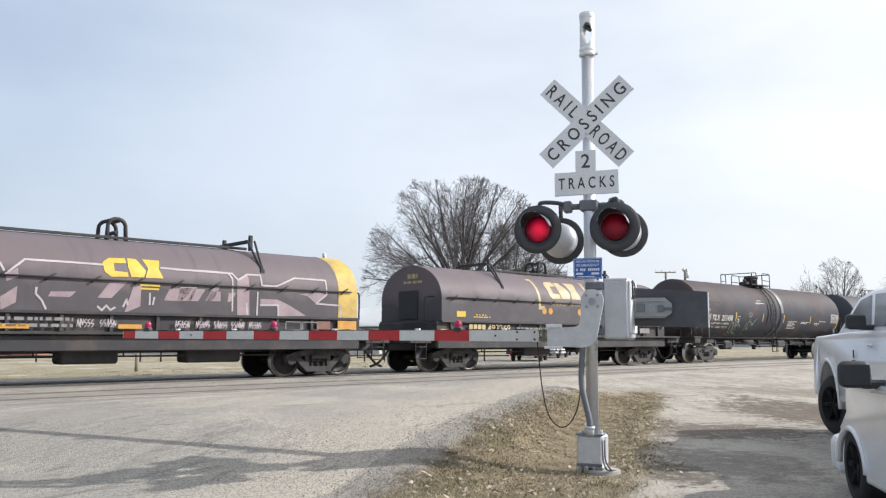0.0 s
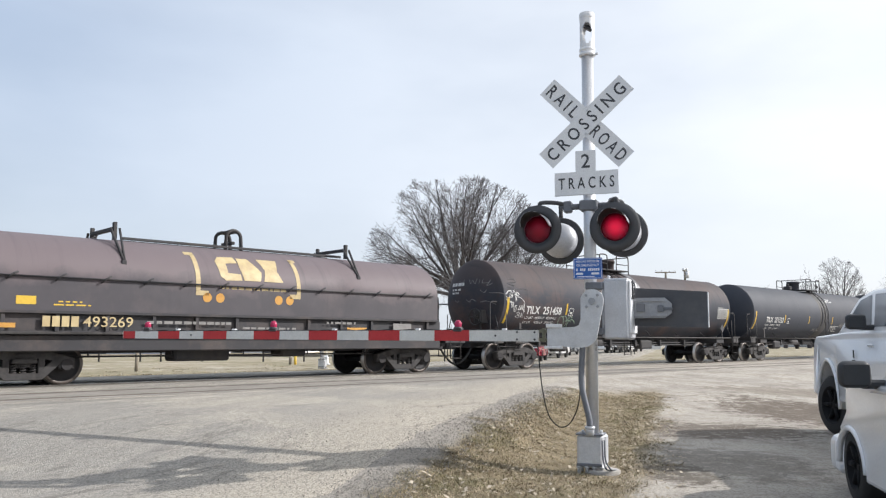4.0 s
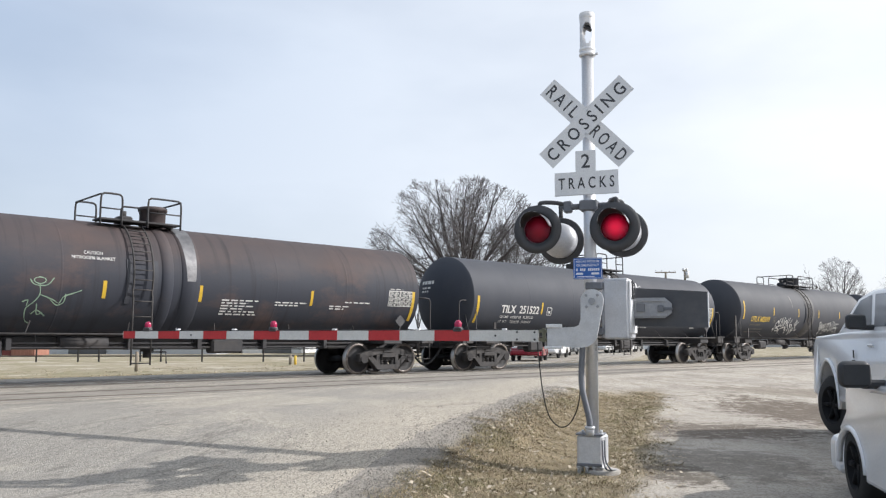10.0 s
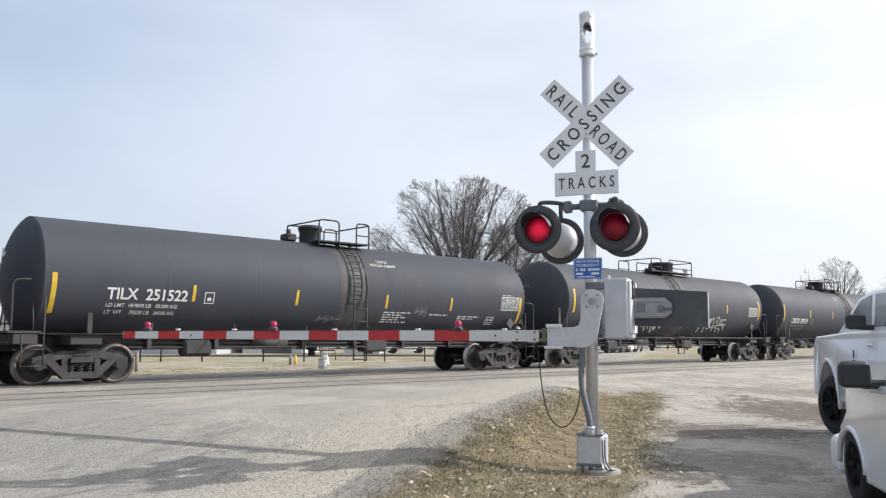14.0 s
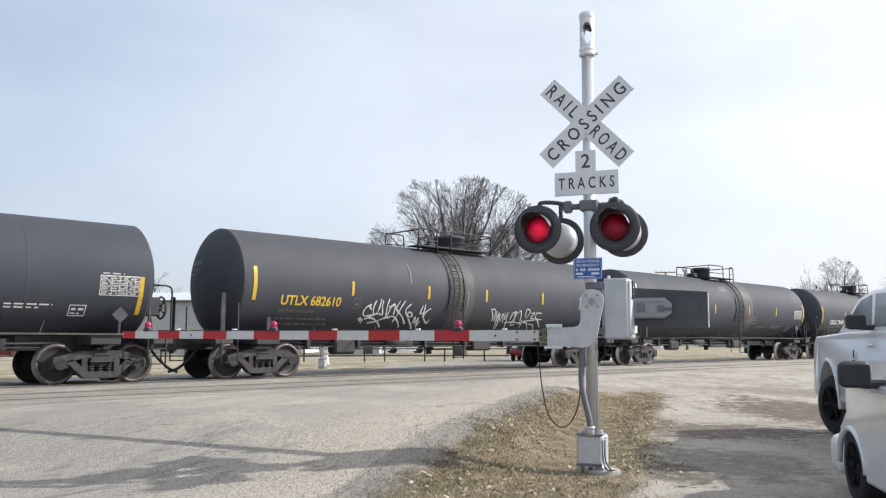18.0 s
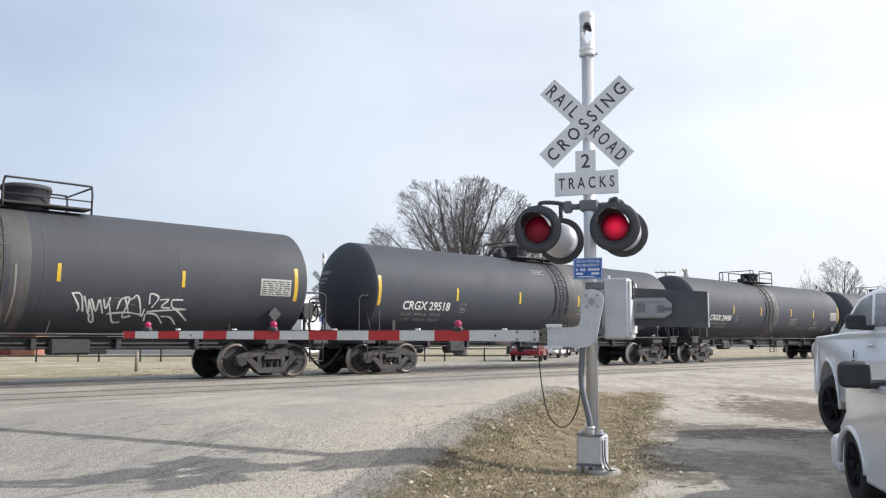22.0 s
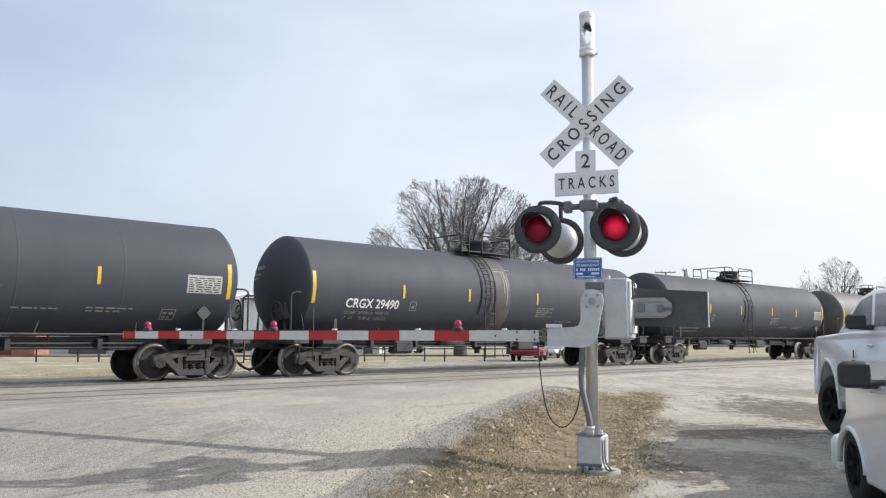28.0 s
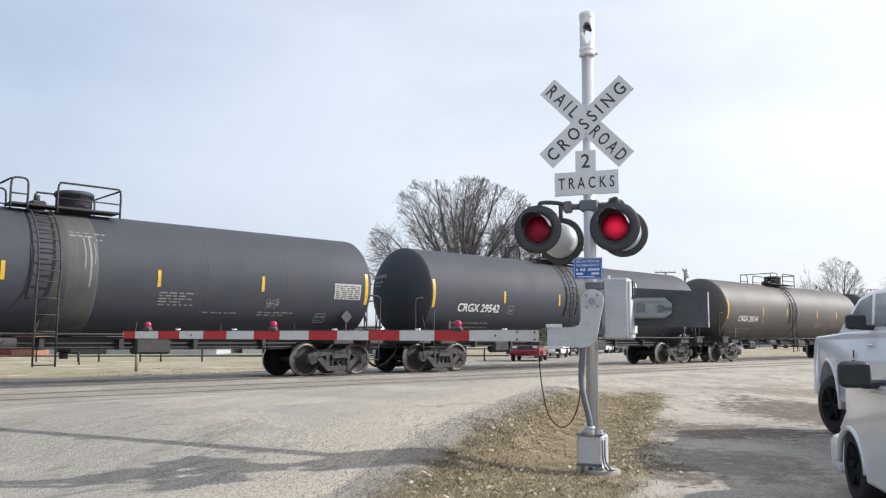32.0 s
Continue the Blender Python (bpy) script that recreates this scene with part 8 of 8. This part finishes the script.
lv, lf = [], []
for k in range(2700):
    e, g = rr.uniform(0.0, 2.5), -1.5 + 12 * rr.random() ** 1.4
    x, y = road_point(e, g)
    z = ground_z(x, y) + rr.uniform(0.012, 0.035)
    a, s = rr.uniform(0, 6.28), 0.006 + 0.024 * rr.random() ** 1.6
    t1, t2 = rr.uniform(-0.5, 0.5), rr.uniform(-0.5, 0.5)
    n = len(lv)
    for u, v in ((-1.4, 0), (-0.3, -0.7), (1.2, -0.1), (0.3, 0.7)):
        dx, dy = (u * math.cos(a) - v * math.sin(a)) * s, (u * math.sin(a) + v * math.cos(a)) * s
        lv.append((x + dx, y + dy, z + dx * t1 + dy * t2))
    lf.append((n, n + 1, n + 2, n + 3))
me = bpy.data.meshes.new("dead_leaves")
me.from_pydata(lv, [], lf)
tagged(mesh_part("dead_leaves", me, LEAF_MAT), "scattered pale dead leaves in the grass", "leaves", kind="stuff")

sv, sf = [], []
for k in range(11000):
    g = -2.2 + 13 * rr.random() ** 1.6
    e = rr.gauss(-0.05, 0.22) - 0.3 * (1 - smooth(-1.5, 2.5, g)) if k % 9 else rr.uniform(-2.0, 0.4)
    x, y = road_point(e, g)
    z = ground_z(x, y) + 0.012
    s = rr.uniform(0.004, 0.010) * (1 + 0.6 * (rr.random() ** 6))
    n = len(sv)
    for u, v, w in ((1, 0, 0), (-0.4, 0.9, 0), (-0.6, -0.8, 0), (0.0, 0.0, 1.1)):
        a = k * 1.3
        sv.append((x + (u * math.cos(a) - v * math.sin(a)) * s, y + (u * math.sin(a) + v * math.cos(a)) * s, z + w * s))
    sf += [(n, n + 1, n + 3), (n + 1, n + 2, n + 3), (n + 2, n, n + 3)]
me = bpy.data.meshes.new("grit")
me.from_pydata(sv, [], sf)
tagged(mesh_part("grit", me, STONE), "loose grit along the road's edge", "gravel", kind="stuff")

# tufts on the verge beyond the rails
tv, tf = [], []
while len(tf) < 26000:
    s, q = rr.uniform(-12, 70), -4.6 - 13 * rr.random() ** 1.7
    p = track_point(s, q)
    if noise.noise((s * 0.35, q * 1.1, 2)) + 0.5 * noise.noise((s * 1.3, q * 2.0, 5)) < 0.12:
        continue
    z = ground_z(p.x, p.y)
    for j in range(3):
        x, y = p.x + rr.gauss(0, 0.06), p.y + rr.gauss(0, 0.06)
        a, hgt, lean = rr.uniform(0, 6.28), rr.uniform(0.015, 0.06), rr.uniform(0.02, 0.09)
        ca, sa, w = math.cos(a), math.sin(a), rr.uniform(0.008, 0.016)
        n = len(tv)
        tv += [(x - sa * w, y + ca * w, z - 0.01), (x + sa * w, y - ca * w, z - 0.01), (x + ca * lean, y + sa * lean, z + hgt)]
        tf.append((n, n + 1, n + 2))
me = bpy.data.meshes.new("verge_grass")
me.from_pydata(tv, [], tf)
tagged(mesh_part("verge_grass", me, STRAW), "patchy tufts of dry grass beyond the rails", "grass", kind="stuff")


# ---- everything that moves ----
SPEED, GAIN = 3.41996, 0.008238


def run(t):
    """Metres that the train still has to go at t seconds, counted from its place at 22 s."""
    return -SPEED * (t - 22) - 0.5 * GAIN * (t - 22) ** 2


def motions():
    for car, s22 in TRAIN:
        rows = [(t, Matrix.Translation(track_point(s22 + run(t), 0)) @ TRACK_ROT) for t in range(0, 33, 2)]
        walk(car, rows)
    turn_rows = []
    t = 0.0
    while t < 32.0:
        turn_rows.append(t)
        t = round(t + 0.1 * 2, 1)
    turn_rows.append(32.0)
    # flash imitated by turning: each board's lit face forward half of a 1.21 s beat
    for led, place, first in FLASHERS:
        def turned(degrees):
            return Matrix.Translation(place) @ Matrix.Rotation(radians(degrees), 4, "Z")
        rows, k = [], -9
        while True:
            t0 = 9.12 + k * 1.21 + (0.0 if first else 0.605)
            if t0 > 33:
                break
            rows += [(t0 - 0.034, turned(176)), (t0, turned(88)), (t0 + 0.034, turned(0)), (t0 + 0.57, turned(0)), (t0 + 0.604, turned(88)), (t0 + 0.638, turned(176))]
            k += 1
        inside = [(t, m) for t, m in rows if 0.03 < t < 31.97]
        before = [m for t, m in rows if t <= 0.03][-1]
        after = [m for t, m in rows if t >= 31.97][0]
        walk(led, [(0.0, before)] + inside + [(32.0, after)])
    for w, x in WHEELS:
        walk(w, [(t, Matrix.Translation((x, 0, 0.457)) @ Matrix.Rotation((run(t) + x) / 0.457, 4, "Y")) for t in turn_rows])


motions()
